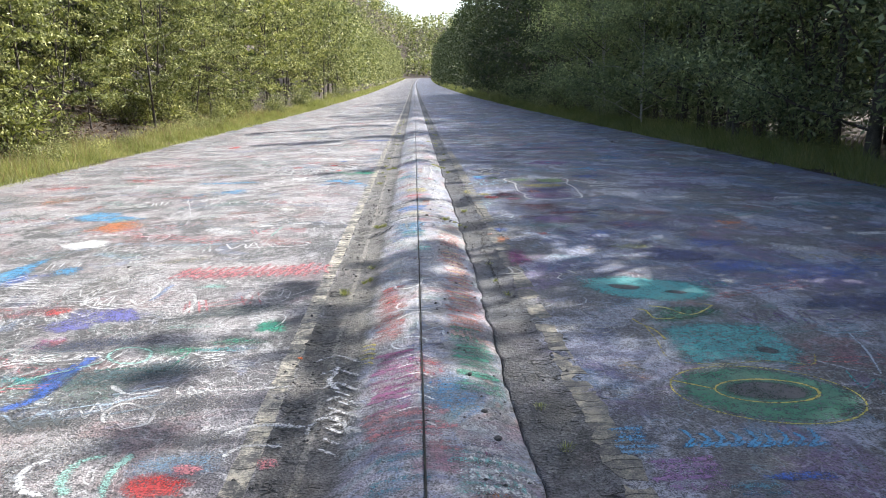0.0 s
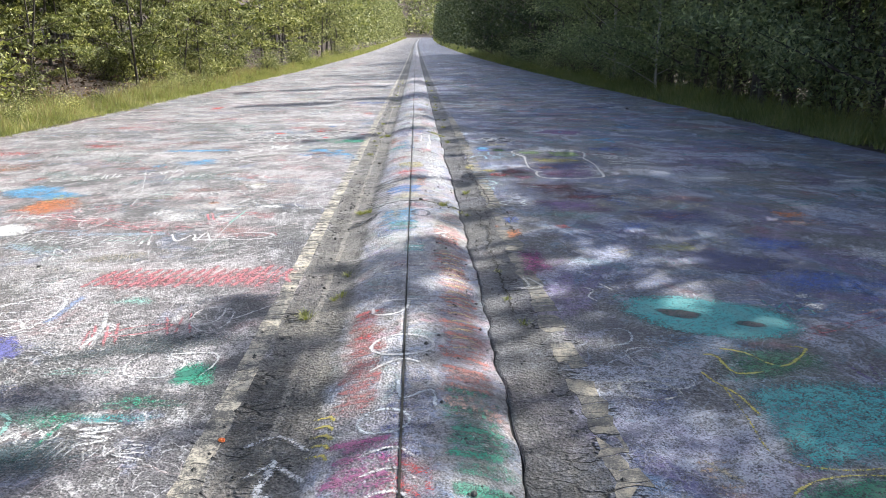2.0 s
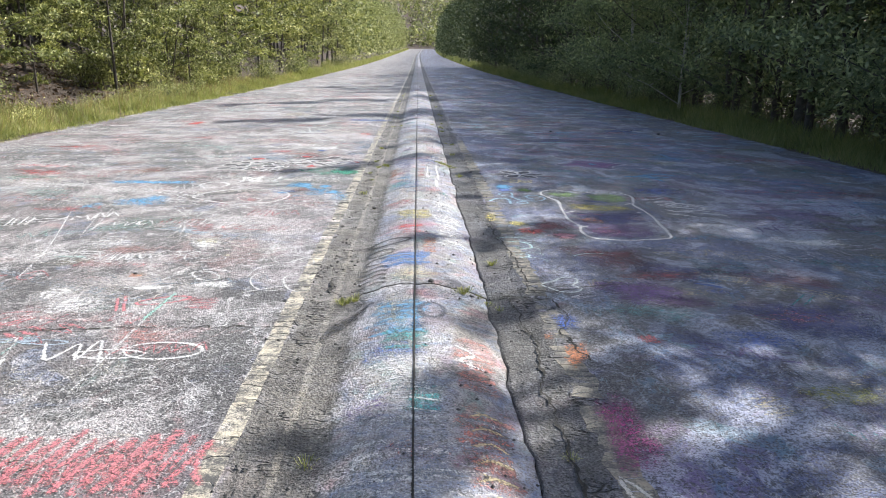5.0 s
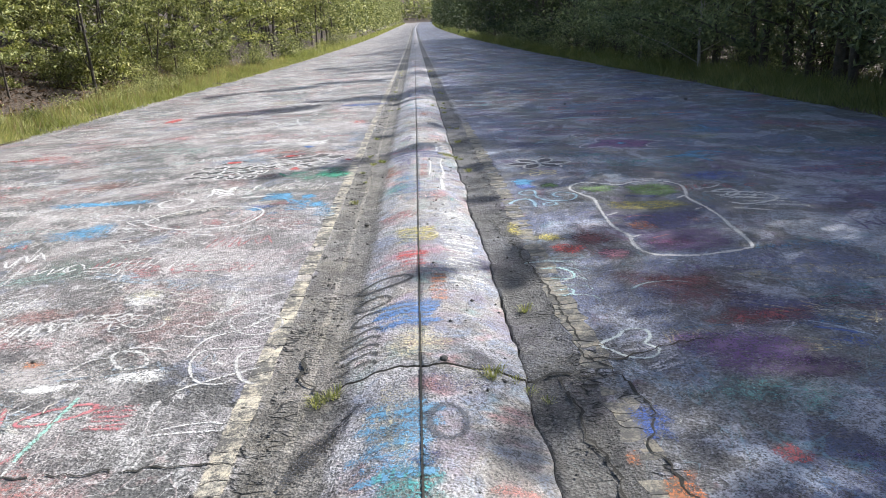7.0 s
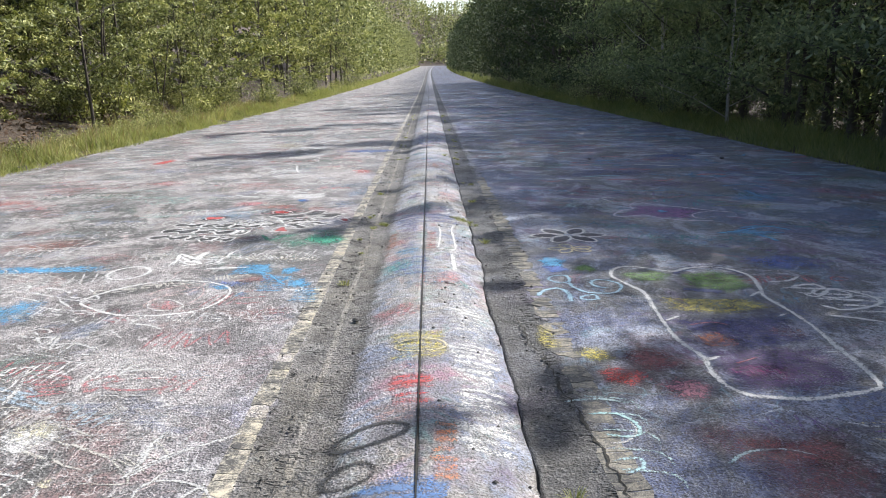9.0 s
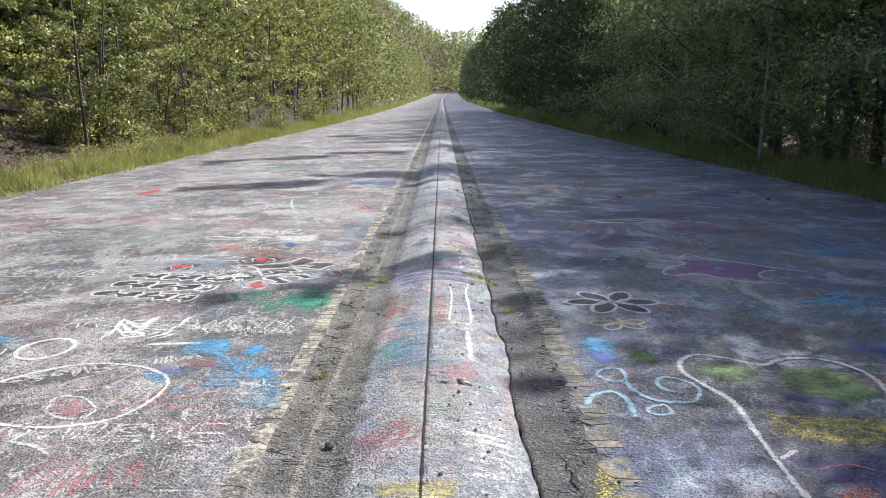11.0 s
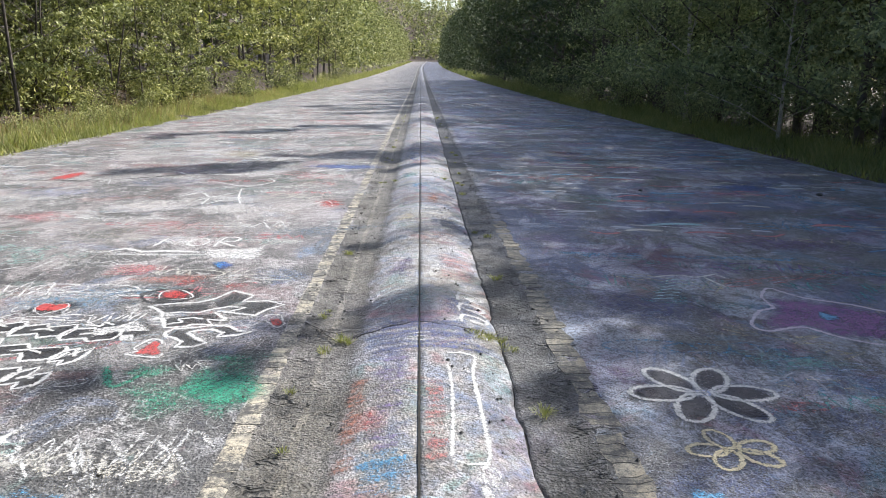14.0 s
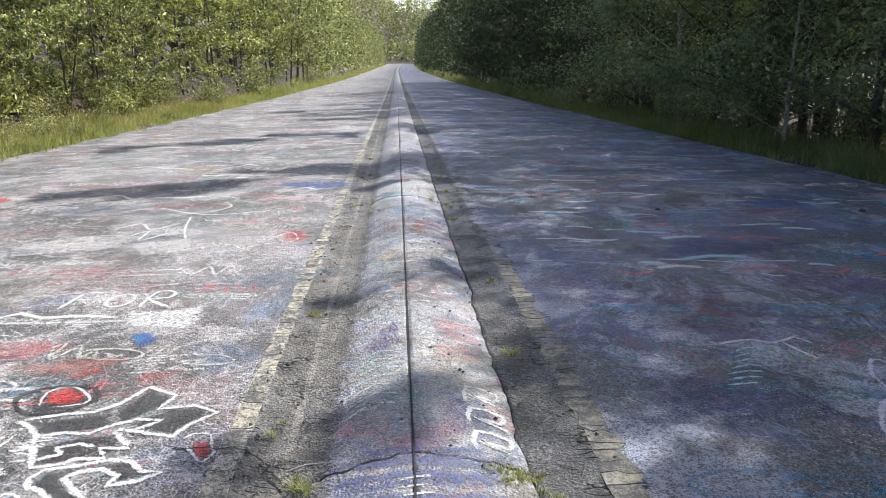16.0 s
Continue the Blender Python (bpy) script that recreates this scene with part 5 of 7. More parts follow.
    w.stroke([(-0.16, 4.3), (-0.02, 4.4), (0.08, 4.36)], 0.022, WHITE, 0.9)
    w.stroke([(-0.02, 4.2), (0.0, 4.02), (0.12, 4.1), (0.13, 3.95)], 0.02, (0.6, 0.66, 0.72), 0.85)
    w.ring(-0.07, 3.85, 0.1, 0.09, 0.02, (0.62, 0.68, 0.72), 0.8)
    for i in range(8):
        w.stroke([(-0.15, 3.62 - 0.13 * i), (-0.02, 3.66 - 0.13 * i), (0.06, 3.58 - 0.13 * i)], 0.02, WHITE, 0.65)
        w.stroke([(-0.46, 3.5 - 0.1 * i), (-0.36, 3.42 - 0.1 * i)], 0.022, WHITE, 0.7)
    for i in range(5):
        w.stroke([(-0.36, 4.0 - 0.07 * i), (-0.29, 3.98 - 0.07 * i), (-0.27, 3.93 - 0.07 * i)], 0.024, YELLOW, 0.75)
    for i in range(6):
        w.stroke([(-0.22, 6.15 + 0.1 * i), (-0.05, 6.2 + 0.1 * i), (0.12, 6.16 + 0.1 * i)], 0.022, WHITE, 0.6)
    for i in range(15):
        a = 4.55 + 0.115 * i
        w.stroke([(0.22, a), (0.3, a + 0.05), (0.37, a + rnd.uniform(-0.02, 0.06))], 0.02, (0.72, 0.6, 0.34), 0.85)
        if i % 3:
            w.stroke([(0.24, a + 0.06), (0.36, a + 0.02)], 0.016, (0.72, 0.6, 0.34), 0.7)
    w.stroke([(0.2, 6.9), (0.3, 6.82), (0.22, 6.72), (0.34, 6.66)], 0.03, WHITE, 0.75)
    w.stroke([(0.14, 13.1), (0.15, 12.86), (0.14, 12.5), (0.12, 12.2)], 0.024, WHITE, 0.9)
    w.stroke([(0.14, 13.24), (0.28, 13.26), (0.26, 13.0), (0.27, 12.6), (0.26, 12.2), (0.12, 12.2)], 0.028, WHITE, 0.95)
    w.stroke([(0.24, 12.05), (0.24, 11.5)], 0.05, WHITE, 0.95)
    for i in range(7):
        w.stroke([(-0.24, 11.9 - 0.08 * i), (0.0, 11.95 - 0.08 * i), (0.2, 11.9 - 0.08 * i)], 0.018, (0.55, 0.7, 0.8), 0.5)
        w.stroke([(-0.3, 14.05 + 0.1 * i), (-0.16, 14.16 + 0.1 * i), (-0.04, 14.1 + 0.1 * i)], 0.02, (0.66, 0.74, 0.74), 0.75)
        w.stroke([(-0.24, 16.5 + 0.13 * i), (0.05, 16.55 + 0.13 * i), (0.34, 16.48 + 0.13 * i)], 0.04, WHITE, 0.55)
    for i in range(3):
        a = 13.72 + 0.22 * i
        w.stroke([(0.24, a), (0.26, a + 0.16), (0.4, a + 0.14), (0.38, a + 0.06), (0.27, a + 0.08), (0.41, a)], 0.032, WHITE, 0.95)
    for i in range(3):
        w.stroke([(-0.06, 13.4 + 0.05 * i), (0.06, 13.41 + 0.05 * i)], 0.018, WHITE, 0.9)
    w.ring(0.0, 9.98, 0.14, 0.09, 0.02, CREAM, 0.8)
    w.done("hump_letters", "white and cream letters on the raised strip")
    k = Paint(0.009)
    k.ring(-0.2, 9.04, 0.16, 0.08, 0.035, BLACK, 0.9, 0.15)
    k.ring(-0.26, 8.76, 0.1, 0.08, 0.035, BLACK, 0.85)
    k.stroke([(-0.2, 8.6), (-0.3, 8.62), (-0.36, 8.52), (-0.24, 8.46)], 0.035, BLACK, 0.85)
    for i in range(5):
        k.stroke([(-0.4, 8.36 - 0.1 * i), (-0.24, 8.4 - 0.1 * i), (-0.2, 8.34 - 0.1 * i)], 0.035, BLACK, 0.8)
    k.ring(0.1, 7.4, 0.07, 0.12, 0.035, (0.06, 0.07, 0.1), 0.7)
    # dark slanted strokes along the left foot of the raised strip
    for i in range(7):
        k.stroke([(-0.5 + 0.03 * i, 7.12 + 0.05 * i), (-0.46 + 0.03 * i, 7.3 + 0.05 * i), (-0.42 + 0.03 * i, 7.42 + 0.03 * i)], 0.05, (0.03, 0.03, 0.035), 0.6)
    k.done("black_letters", "black sprayed letters and dark strokes on the raised strip")


def more_drawings():
    """Scrawl, hearts, curls and patches over the older layers."""
    rnd = random.Random(33)
    k = Paint(0.009)
    k.stroke([(-2.1, 3.27), (-1.99, 3.4), (-1.98, 3.66), (-1.95, 3.88), (-1.94, 3.98)], 0.1, BLUE, 0.75)
    k.stroke([(-2.24, 3.52), (-2.14, 3.68), (-2, 3.77), (-1.85, 3.89)], 0.03, MINT, 0.7)
    k.stroke([(-1.86, 3.76), (-1.65, 3.78), (-1.44, 3.73), (-1.38, 4.06)], 0.035, GREEN, 0.6)
    k.stroke([(-1.85, 3.96), (-1.85, 4.09), (-1.75, 4.12), (-1.62, 4.03), (-1.61, 3.88), (-1.73, 3.86)], 0.03, MINT, 0.8, True)
    k.stroke([(-2.51, 5.13), (-2.41, 5.39), (-2.2, 5.56), (-2.06, 5.46), (-2.03, 5.21), (-2.12, 5), (-2.31, 4.95)], 0.025, WHITE, 0.85, True)
    k.stroke([(-2.62, 5.36), (-2.36, 5.43), (-2.12, 5.47)], 0.02, WHITE, 0.7)
    k.stroke([(-2.59, 5.22), (-2.34, 5.28), (-2.11, 5.32)], 0.02, WHITE, 0.7)
    k.stroke([(-2.56, 5.09), (-2.31, 5.15), (-2.1, 5.18)], 0.02, WHITE, 0.7)
    k.stroke([(-2.54, 4.96), (-2.29, 5.02), (-2.09, 5.05)], 0.02, WHITE, 0.7)
    k.stroke([(-1.74, 5.27), (-1.65, 5.01), (-1.66, 4.75)], 0.03, WHITE, 0.8)
    k.stroke([(-1.21, 5.09), (-1.19, 5.28), (-1.06, 5.32), (-1.06, 5.11), (-1.16, 5.04)], 0.02, WHITE, 0.8)
    k.stroke([(-1.02, 5.09), (-0.88, 5.24), (-0.76, 5.41)], 0.02, WHITE, 0.7)
    k.stroke([(-1.58, 2.76), (-1.64, 2.73), (-1.65, 2.62), (-1.57, 2.51), (-1.48, 2.48)], 0.05, WHITE, 0.85)
    k.stroke([(-1.35, 2.78), (-1.45, 2.74), (-1.46, 2.59), (-1.39, 2.47)], 0.055, MINT, 0.7)
    k.stroke([(-1.25, 2.8), (-1.28, 2.62), (-1.24, 2.45)], 0.055, MINT, 0.7)
    k.stroke([(-1.66, 3.55), (-1.54, 3.43), (-1.43, 3.43), (-1.33, 3.49)], 0.035, WHITE, 0.85)
    k.stroke([(-1.5, 3.09), (-1.55, 3.2), (-1.49, 3.31), (-1.31, 3.2), (-1.3, 3.07), (-1.4, 3.03)], 0.03, WHITE, 0.8)
    k.patch(-1.07, 2.52, 0.13, 0.08, RED, 0.8, 0, 0.3)
    k.patch(-0.97, 2.64, 0.07, 0.05, PINK, 0.8, 0, 0.3)
    k.patch(-0.66, 2.68, 0.06, 0.06, PINK, 0.6, 0, 0.3)
    k.stroke([(-0.93, 2.91), (-0.85, 2.99), (-0.73, 3.03), (-0.54, 3)], 0.045, CHALK, 0.7)
    k.stroke([(-0.86, 2.73), (-0.79, 2.83), (-0.61, 2.82)], 0.04, CHALK, 0.7)
    k.stroke([(-1.2, 3.37), (-1.08, 3.44), (-0.87, 3.44), (-0.67, 3.47)], 0.04, CHALK, 0.6)
    k.stroke([(-0.53, 2.92), (-0.5, 3.06), (-0.4, 3.08), (-0.33, 2.89)], 0.04, CHALK, 0.6)
    k.stroke([(-0.6, 3.8), (-0.48, 3.88), (-0.34, 3.76)], 0.03, CHALK, 0.7)
    k.stroke([(-0.56, 3.6), (-0.46, 3.67), (-0.32, 3.55)], 0.03, CHALK, 0.7)
    k.stroke([(-0.52, 3.42), (-0.44, 3.49), (-0.31, 3.35)], 0.03, CHALK, 0.7)
    k.stroke([(-0.49, 3.26), (-0.42, 3.32), (-0.3, 3.18)], 0.03, CHALK, 0.7)
    k.stroke([(-0.46, 3.11), (-0.4, 3.16), (-0.28, 3.02)], 0.03, CHALK, 0.7)
    k.stroke([(-0.44, 2.97), (-0.39, 3.02), (-0.27, 2.87)], 0.03, CHALK, 0.7)
    k.stroke([(-0.48, 3.63), (-0.46, 3.71), (-0.49, 3.51), (-0.43, 3.4)], 0.04, WHITE, 0.8)
    k.patch(-2.10, 4.75, 0.16, 0.16, (0.14, 0.14, 0.42), 0.8, 0, 0.3)
    k.patch(-2.36, 4.53, 0.16, 0.12, (0.14, 0.14, 0.42), 0.7, 0, 0.3)
    k.patch(-3.57, 6.18, 0.19, 0.48, SKYBLUE, 0.7, 0, 0.3)
    k.patch(-3.11, 6.13, 0.13, 0.21, SKYBLUE, 0.6, 0, 0.3)
    k.patch(-2.29, 4.23, 0.06, 0.08, PINK, 0.7, 0, 0.3)
    k.patch(-3.52, 7.22, 0.26, 0.26, WHITE, 0.95, 0, 0.3)
    k.patch(-3.58, 8.32, 0.29, 0.27, ORANGE, 0.6, 0, 0.3)
    k.patch(-4.10, 9.05, 0.31, 0.31, SKYBLUE, 0.7, 0, 0.3)
    # dark washes: teal and blue-black paint, with tree shade put into the colour
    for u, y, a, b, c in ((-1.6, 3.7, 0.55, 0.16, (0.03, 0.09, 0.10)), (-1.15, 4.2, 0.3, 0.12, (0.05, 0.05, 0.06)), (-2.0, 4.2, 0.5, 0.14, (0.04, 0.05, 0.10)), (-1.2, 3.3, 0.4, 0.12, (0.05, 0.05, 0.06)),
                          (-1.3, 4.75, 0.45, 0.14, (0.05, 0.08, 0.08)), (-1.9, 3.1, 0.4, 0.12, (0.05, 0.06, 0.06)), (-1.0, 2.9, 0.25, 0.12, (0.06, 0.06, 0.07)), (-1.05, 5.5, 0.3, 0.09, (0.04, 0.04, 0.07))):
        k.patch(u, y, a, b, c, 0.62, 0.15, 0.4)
    k.done("sprayed_scrawl", "white, mint and blue scrawl sprayed near pink letters, with dark shade washes")
    k = Paint(0.009)
    k.stroke([(-1.17, 4.67), (-0.94, 4.67), (-0.92, 4.51), (-0.96, 4.42)], 0.02, WHITE, 0.9)
    k.stroke([(-1.16, 4.65), (-1.07, 4.59), (-1.06, 4.51), (-1.11, 4.42), (-1.21, 4.41), (-1.3, 4.44), (-1.34, 4.56), (-1.29, 4.69)], 0.02, WHITE, 0.9)
    k.patch(-0.99, 4.43, 0.10, 0.10, GREEN, 0.95, 0, 0.3)
    k.stroke([(-1.2, 5.14), (-1.2, 5.25), (-1.12, 5.32), (-1, 5.27), (-0.99, 5.04), (-1.08, 4.96), (-1.17, 5.04)], 0.016, WHITE, 0.7, True)
    k.stroke([(-1.61, 4.73), (-1.64, 4.91), (-1.7, 5.17), (-1.75, 5.25)], 0.02, CHALK, 0.7)
    k.stroke([(-2.03, 5.11), (-2, 5.21), (-2, 5.38), (-1.99, 5.56)], 0.06, (0.30, 0.42, 0.66), 0.6)
    k.stroke([(-2.12, 5.27), (-2.06, 5.32), (-2.07, 5.52), (-2.17, 5.65)], 0.016, WHITE, 0.7)
    k.stroke([(-2.42, 5.81), (-2.22, 5.81), (-2.04, 5.81)], 0.02, WHITE, 0.8)
    hatch(k, rnd, -1.54, 4.48, 0.17, 0.04, 5, 0.03, MINT, 0.6)
    k.patch(-1.16, 4.18, 0.21, 0.09, GREEN, 0.5, 0, 0.3)
    k.patch(-1.20, 4.04, 0.18, 0.05, TEAL, 0.5, 0, 0.3)
    k.stroke([(-2.88, 7.43), (-2.9, 7.61), (-2.77, 7.7), (-2.69, 7.56), (-2.72, 7.33), (-2.82, 7.34)], 0.02, WHITE, 0.8, True)
    k.stroke([(-2.72, 8.22), (-2.9, 8.98), (-3.35, 10.33)], 0.018, WHITE, 0.7)
    k.stroke([(-2.83, 9.42), (-3.05, 10.3)], 0.018, WHITE, 0.6)
    k.patch(-2.06, 7.65, 0.24, 0.23, WHITE, 0.55, 0, 0.3)
    k.stroke([(-1.55, 6.46), (-1.55, 7.02), (-1.56, 7.72)], 0.022, CHALK, 0.7)
    k.stroke([(-2.15, 6.9), (-2.14, 7.13), (-2.06, 6.87)], 0.02, CHALK, 0.6)
    for i in range(17):       # a row of slanted, overlapping pink letters
        a = -2.06 + 0.075 * i
        k.stroke([(a - 0.03, 5.72 + rnd.uniform(-0.05, 0.05)), (a + 0.02, 5.92), (a + 0.07, 6.12 + rnd.uniform(-0.06, 0.06))], 0.05, PINK, 0.7)
        k.stroke([(a + 0.07, 6.08), (a + 0.05, 5.88 + rnd.uniform(-0.05, 0.05)), (a + 0.10, 5.76)], 0.04, PINK, 0.6)
    k.patch(-3.75, 8.83, 0.23, 0.17, SKYBLUE, 0.5, 0, 0.3)
    k.patch(-3.53, 8.39, 0.22, 0.20, ORANGE, 0.5, 0, 0.3)
    k.patch(-3.60, 8.64, 0.20, 0.21, YELLOW, 0.37, 0, 0.3)
    k.patch(-4.42, 9.78, 0.13, 0.18, RED, 0.37, 0, 0.3)
    k.patch(-1.64, 5.46, 0.16, 0.08, MINT, 0.5, 0, 0.3)
    k.stroke([(-1.16, 8.22), (-1.12, 8.46), (-0.95, 8.58), (-0.81, 8.78)], 0.02, WHITE, 0.8)
    k.stroke([(-1.11, 7.89), (-0.97, 7.99), (-0.76, 8.1)], 0.02, WHITE, 0.7)
    k.done("sprayed_word", "chalky white loops beside a row of pink letters")
    k = Paint(0.0092)
    k.stroke([(-1.05, 8.66), (-1.04, 8.78), (-0.93, 8.8), (-0.79, 8.73), (-0.75, 8.58), (-0.82, 8.5), (-0.94, 8.51)], 0.022, CHALK, 0.8, True)
    k.stroke([(-0.92, 8.62), (-0.89, 8.68), (-0.83, 8.65), (-0.85, 8.59)], 0.02, CHALK, 0.8, True)
    k.stroke([(-1.12, 8.85), (-1.14, 9.06), (-1.1, 9.2)], 0.024, CHALK, 0.725)
    k.stroke([(-1.13, 8.83), (-1.04, 8.95), (-0.93, 9.06), (-0.77, 9.17)], 0.024, CHALK, 0.725)
    k.stroke([(-1.14, 9.03), (-1.06, 9.07)], 0.02, CHALK, 0.72)
    k.stroke([(-0.87, 7.99), (-0.9, 7.95), (-0.98, 7.95), (-1.05, 8), (-1.11, 8.13), (-1.12, 8.26), (-1.07, 8.33), (-0.93, 8.33), (-0.8, 8.34)], 0.022, CHALK, 0.85)
    k.stroke([(-1.02, 8.14), (-0.99, 8.18), (-0.95, 8.14)], 0.022, CHALK, 0.8)
    k.stroke([(-0.75, 7.93), (-0.82, 7.97), (-0.88, 8.11), (-0.89, 8.25), (-0.78, 8.3)], 0.022, CHALK, 0.8)
    k.stroke([(-1.7, 8.63), (-1.75, 8.8), (-1.7, 8.87), (-1.56, 8.84), (-1.44, 8.75), (-1.44, 8.65), (-1.55, 8.61)], 0.02, CHALK, 0.72, True)
    k.stroke([(-1.69, 8.75), (-1.64, 8.81), (-1.55, 8.75), (-1.58, 8.68)], 0.018, CHALK, 0.72, True)
    k.stroke([(-1.91, 8.78), (-1.89, 8.9), (-1.81, 8.84), (-1.79, 8.74), (-1.87, 8.72)], 0.02, CHALK, 0.72)
    k.stroke([(-1.38, 8.65), (-1.3, 8.7), (-1.19, 8.63), (-1.13, 8.72)], 0.02, CHALK, 0.72)
    k.stroke([(-1.31, 8.54), (-1.18, 8.5), (-1.04, 8.53)], 0.022, CHALK, 0.72)
    k.stroke([(-1.49, 8.19), (-1.56, 8.33), (-1.51, 8.37), (-1.4, 8.32), (-1.34, 8.2), (-1.39, 8.15)], 0.03, CHALK, 0.725, True)
    k.stroke([(-1.72, 8.15), (-1.65, 8.28), (-1.55, 8.29)], 0.02, WHITE, 0.7)
    k.stroke([(-1.53, 8.39), (-1.41, 8.4), (-1.29, 8.35)], 0.02, WHITE, 0.7)
    k.patch(-1.75, 7.99, 0.19, 0.07, WHITE, 0.75, 0, 0.3)
    k.patch(-1.36, 8.07, 0.17, 0.08, WHITE, 0.7, 0, 0.3)
    k.patch(-1.70, 9.15, 0.14, 0.14, WHITE, 0.75, 0, 0.3)
    k.stroke([(-1.92, 7.99), (-1.81, 8.03), (-1.61, 8.03), (-1.6, 7.98), (-1.67, 7.9), (-1.78, 7.76)], 0.02, CHALK, 0.72)
    k.stroke([(-1.56, 7.39), (-1.55, 7.58), (-1.54, 7.74), (-1.53, 7.89)], 0.03, MINT, 0.75)
    hatch(k, rnd, -1.31, 7.69, 0.11, 0.10, 16, 0.03, (0.5, 0.12, 0.14), 0.8)
    k.patch(-2.90, 10.79, 0.29, 0.23, SKYBLUE, 0.53, 0, 0.3)
    k.patch(-3.27, 10.59, 0.13, 0.14, SKYBLUE, 0.5, 0, 0.3)
    k.patch(-1.93, 8.26, 0.07, 0.05, ORANGE, 0.43, 0, 0.3)
    k.patch(-2.27, 8.92, 0.22, 0.13, (0.4, 0.2, 0.18), 0.5, 0, 0.3)
    k.stroke([(-2.48, 10.41), (-2.4, 10.49), (-2.25, 10.29), (-2.22, 10.45), (-2.15, 10.2), (-2.07, 10.3), (-1.89, 10.2)], 0.03, CHALK, 0.8)
    k.stroke([(-2.1, 10.43), (-1.95, 10.51), (-1.8, 10.35)], 0.024, CHALK, 0.725)
    k.stroke([(-1.08, 7.56), (-0.96, 7.6), (-0.85, 7.61), (-0.8, 7.58)], 0.018, WHITE, 0.7)
    k.stroke([(-1.08, 7.53), (-0.92, 7.54), (-0.8, 7.54)], 0.018, WHITE, 0.7)
    k.stroke([(-2.46, 9.59), (-2.29, 9.74), (-2.12, 9.79), (-2.1, 9.64), (-2.27, 9.59)], 0.022, WHITE, 0.7)
    k.stroke([(-2.66, 9.25), (-2.56, 9.34), (-2.42, 9.34), (-2.42, 9.21), (-2.25, 9.24)], 0.02, WHITE, 0.7)
    k.stroke([(-2.82, 9.54), (-2.85, 9.77), (-2.93, 10.11), (-3.01, 10.49)], 0.03, CHALK, 0.72)
    k.stroke([(-2.48, 10.49), (-2.41, 10.56), (-2.3, 10.5), (-2.36, 10.41), (-2.46, 10.43)], 0.026, CHALK, 0.8)
    k.stroke([(-2.33, 10.4), (-2.23, 10.4), (-2.21, 10.29), (-2.08, 10.28)], 0.03, CHALK, 0.85)
    k.stroke([(-2.13, 10.26), (-2.06, 10.29), (-2.07, 10.1)], 0.022, CHALK, 0.725)
    k.stroke([(-2.01, 10.03), (-1.94, 10.11), (-1.78, 10.09), (-1.82, 10)], 0.02, CHALK, 0.72, True)
    k.stroke([(-2.12, 10.39), (-2.06, 10.5), (-1.95, 10.48), (-1.99, 10.38)], 0.022, CHALK, 0.72, True)
    k.stroke([(-1.96, 10.61), (-1.95, 10.78), (-1.83, 10.73), (-1.86, 10.63), (-1.73, 10.59), (-1.61, 10.5)], 0.03, CHALK, 0.8)
    k.stroke([(-1.15, 8.82), (-1.12, 8.94), (-1.13, 9.09), (-1.09, 9.19)], 0.028, CHALK, 0.85)
    k.stroke([(-1.13, 8.86), (-1.04, 8.98), (-0.93, 9.06), (-0.79, 9.14)], 0.026, CHALK, 0.85)
    k.stroke([(-1.03, 8.77), (-0.98, 8.87), (-0.85, 8.88)], 0.024, CHALK, 0.8)
    k.stroke([(-1.01, 9.09), (-0.97, 9.19)], 0.02, CHALK, 0.7)
    k.patch(-1.70, 9.20, 0.11, 0.11, (0.72, 0.68, 0.5), 0.7, 0, 0.3)
    k.patch(-1.44, 8.79, 0.04, 0.04, (0.75, 0.7, 0.5), 0.6, 0, 0.3)
    k.stroke([(-2.01, 9.47), (-2.04, 9.66), (-2.12, 9.92)], 0.03, CHALK, 0.7)
    k.stroke([(-2.27, 9.89), (-2.17, 9.95), (-2.1, 9.92)], 0.02, WHITE, 0.7)
    hatch(k, rnd, -4.23, 15.81, 0.33, 0.39, 8, 0.035, RED, 0.32)
    hatch(k, rnd, -2.77, 12.35, 0.31, 0.12, 8, 0.03, (0.5, 0.1, 0.14), 0.32)
    hatch(k, rnd, -4.62, 14.66, 0.29, 0.27, 7, 0.03, RED, 0.32)
    k.patch(-2.77, 10.97, 0.18, 0.23, SKYBLUE, 0.56, 0, 0.3)
    hatch(k, rnd, -1.42, 11.90, 0.14, 0.14, 9, 0.03, SKYBLUE, 0.8)
    hatch(k, rnd, -0.84, 11.19, 0.11, 0.19, 10, 0.03, SKYBLUE, 0.85)
    hatch(k, rnd, -0.91, 9.98, 0.19, 0.48, 14, 0.018, CHALK, 0.6)
    hatch(k, rnd, -1.37, 9.58, 0.34, 0.46, 24, 0.018, CHALK, 0.55)
    k.stroke([(-6.55, 17.09), (-6.03, 17.12), (-5.48, 17.25)], 0.028, CHALK, 0.72)
    k.stroke([(-6.78, 17.48), (-6.25, 17.51), (-5.58, 17.63)], 0.028, CHALK, 0.72)
    k.stroke([(-7.02, 17.9), (-6.47, 17.93), (-5.68, 18.04)], 0.028, CHALK, 0.72)
    k.stroke([(-7.29, 18.34), (-6.72, 18.37), (-5.79, 18.48)], 0.028, CHALK, 0.72)
    k.stroke([(-7.57, 18.82), (-6.98, 18.86), (-5.9, 18.94)], 0.028, CHALK, 0.72)
    k.stroke([(-7.88, 19.34), (-7.27, 19.38), (-6.03, 19.45)], 0.028, CHALK, 0.72)
    k.stroke([(-8.22, 19.91), (-7.58, 19.94), (-6.17, 19.99)], 0.028, CHALK, 0.72)
    k.stroke([(-2.6, 15.47), (-2.01, 15.47), (-1.28, 15.53)], 0.05, CHALK, 0.8)
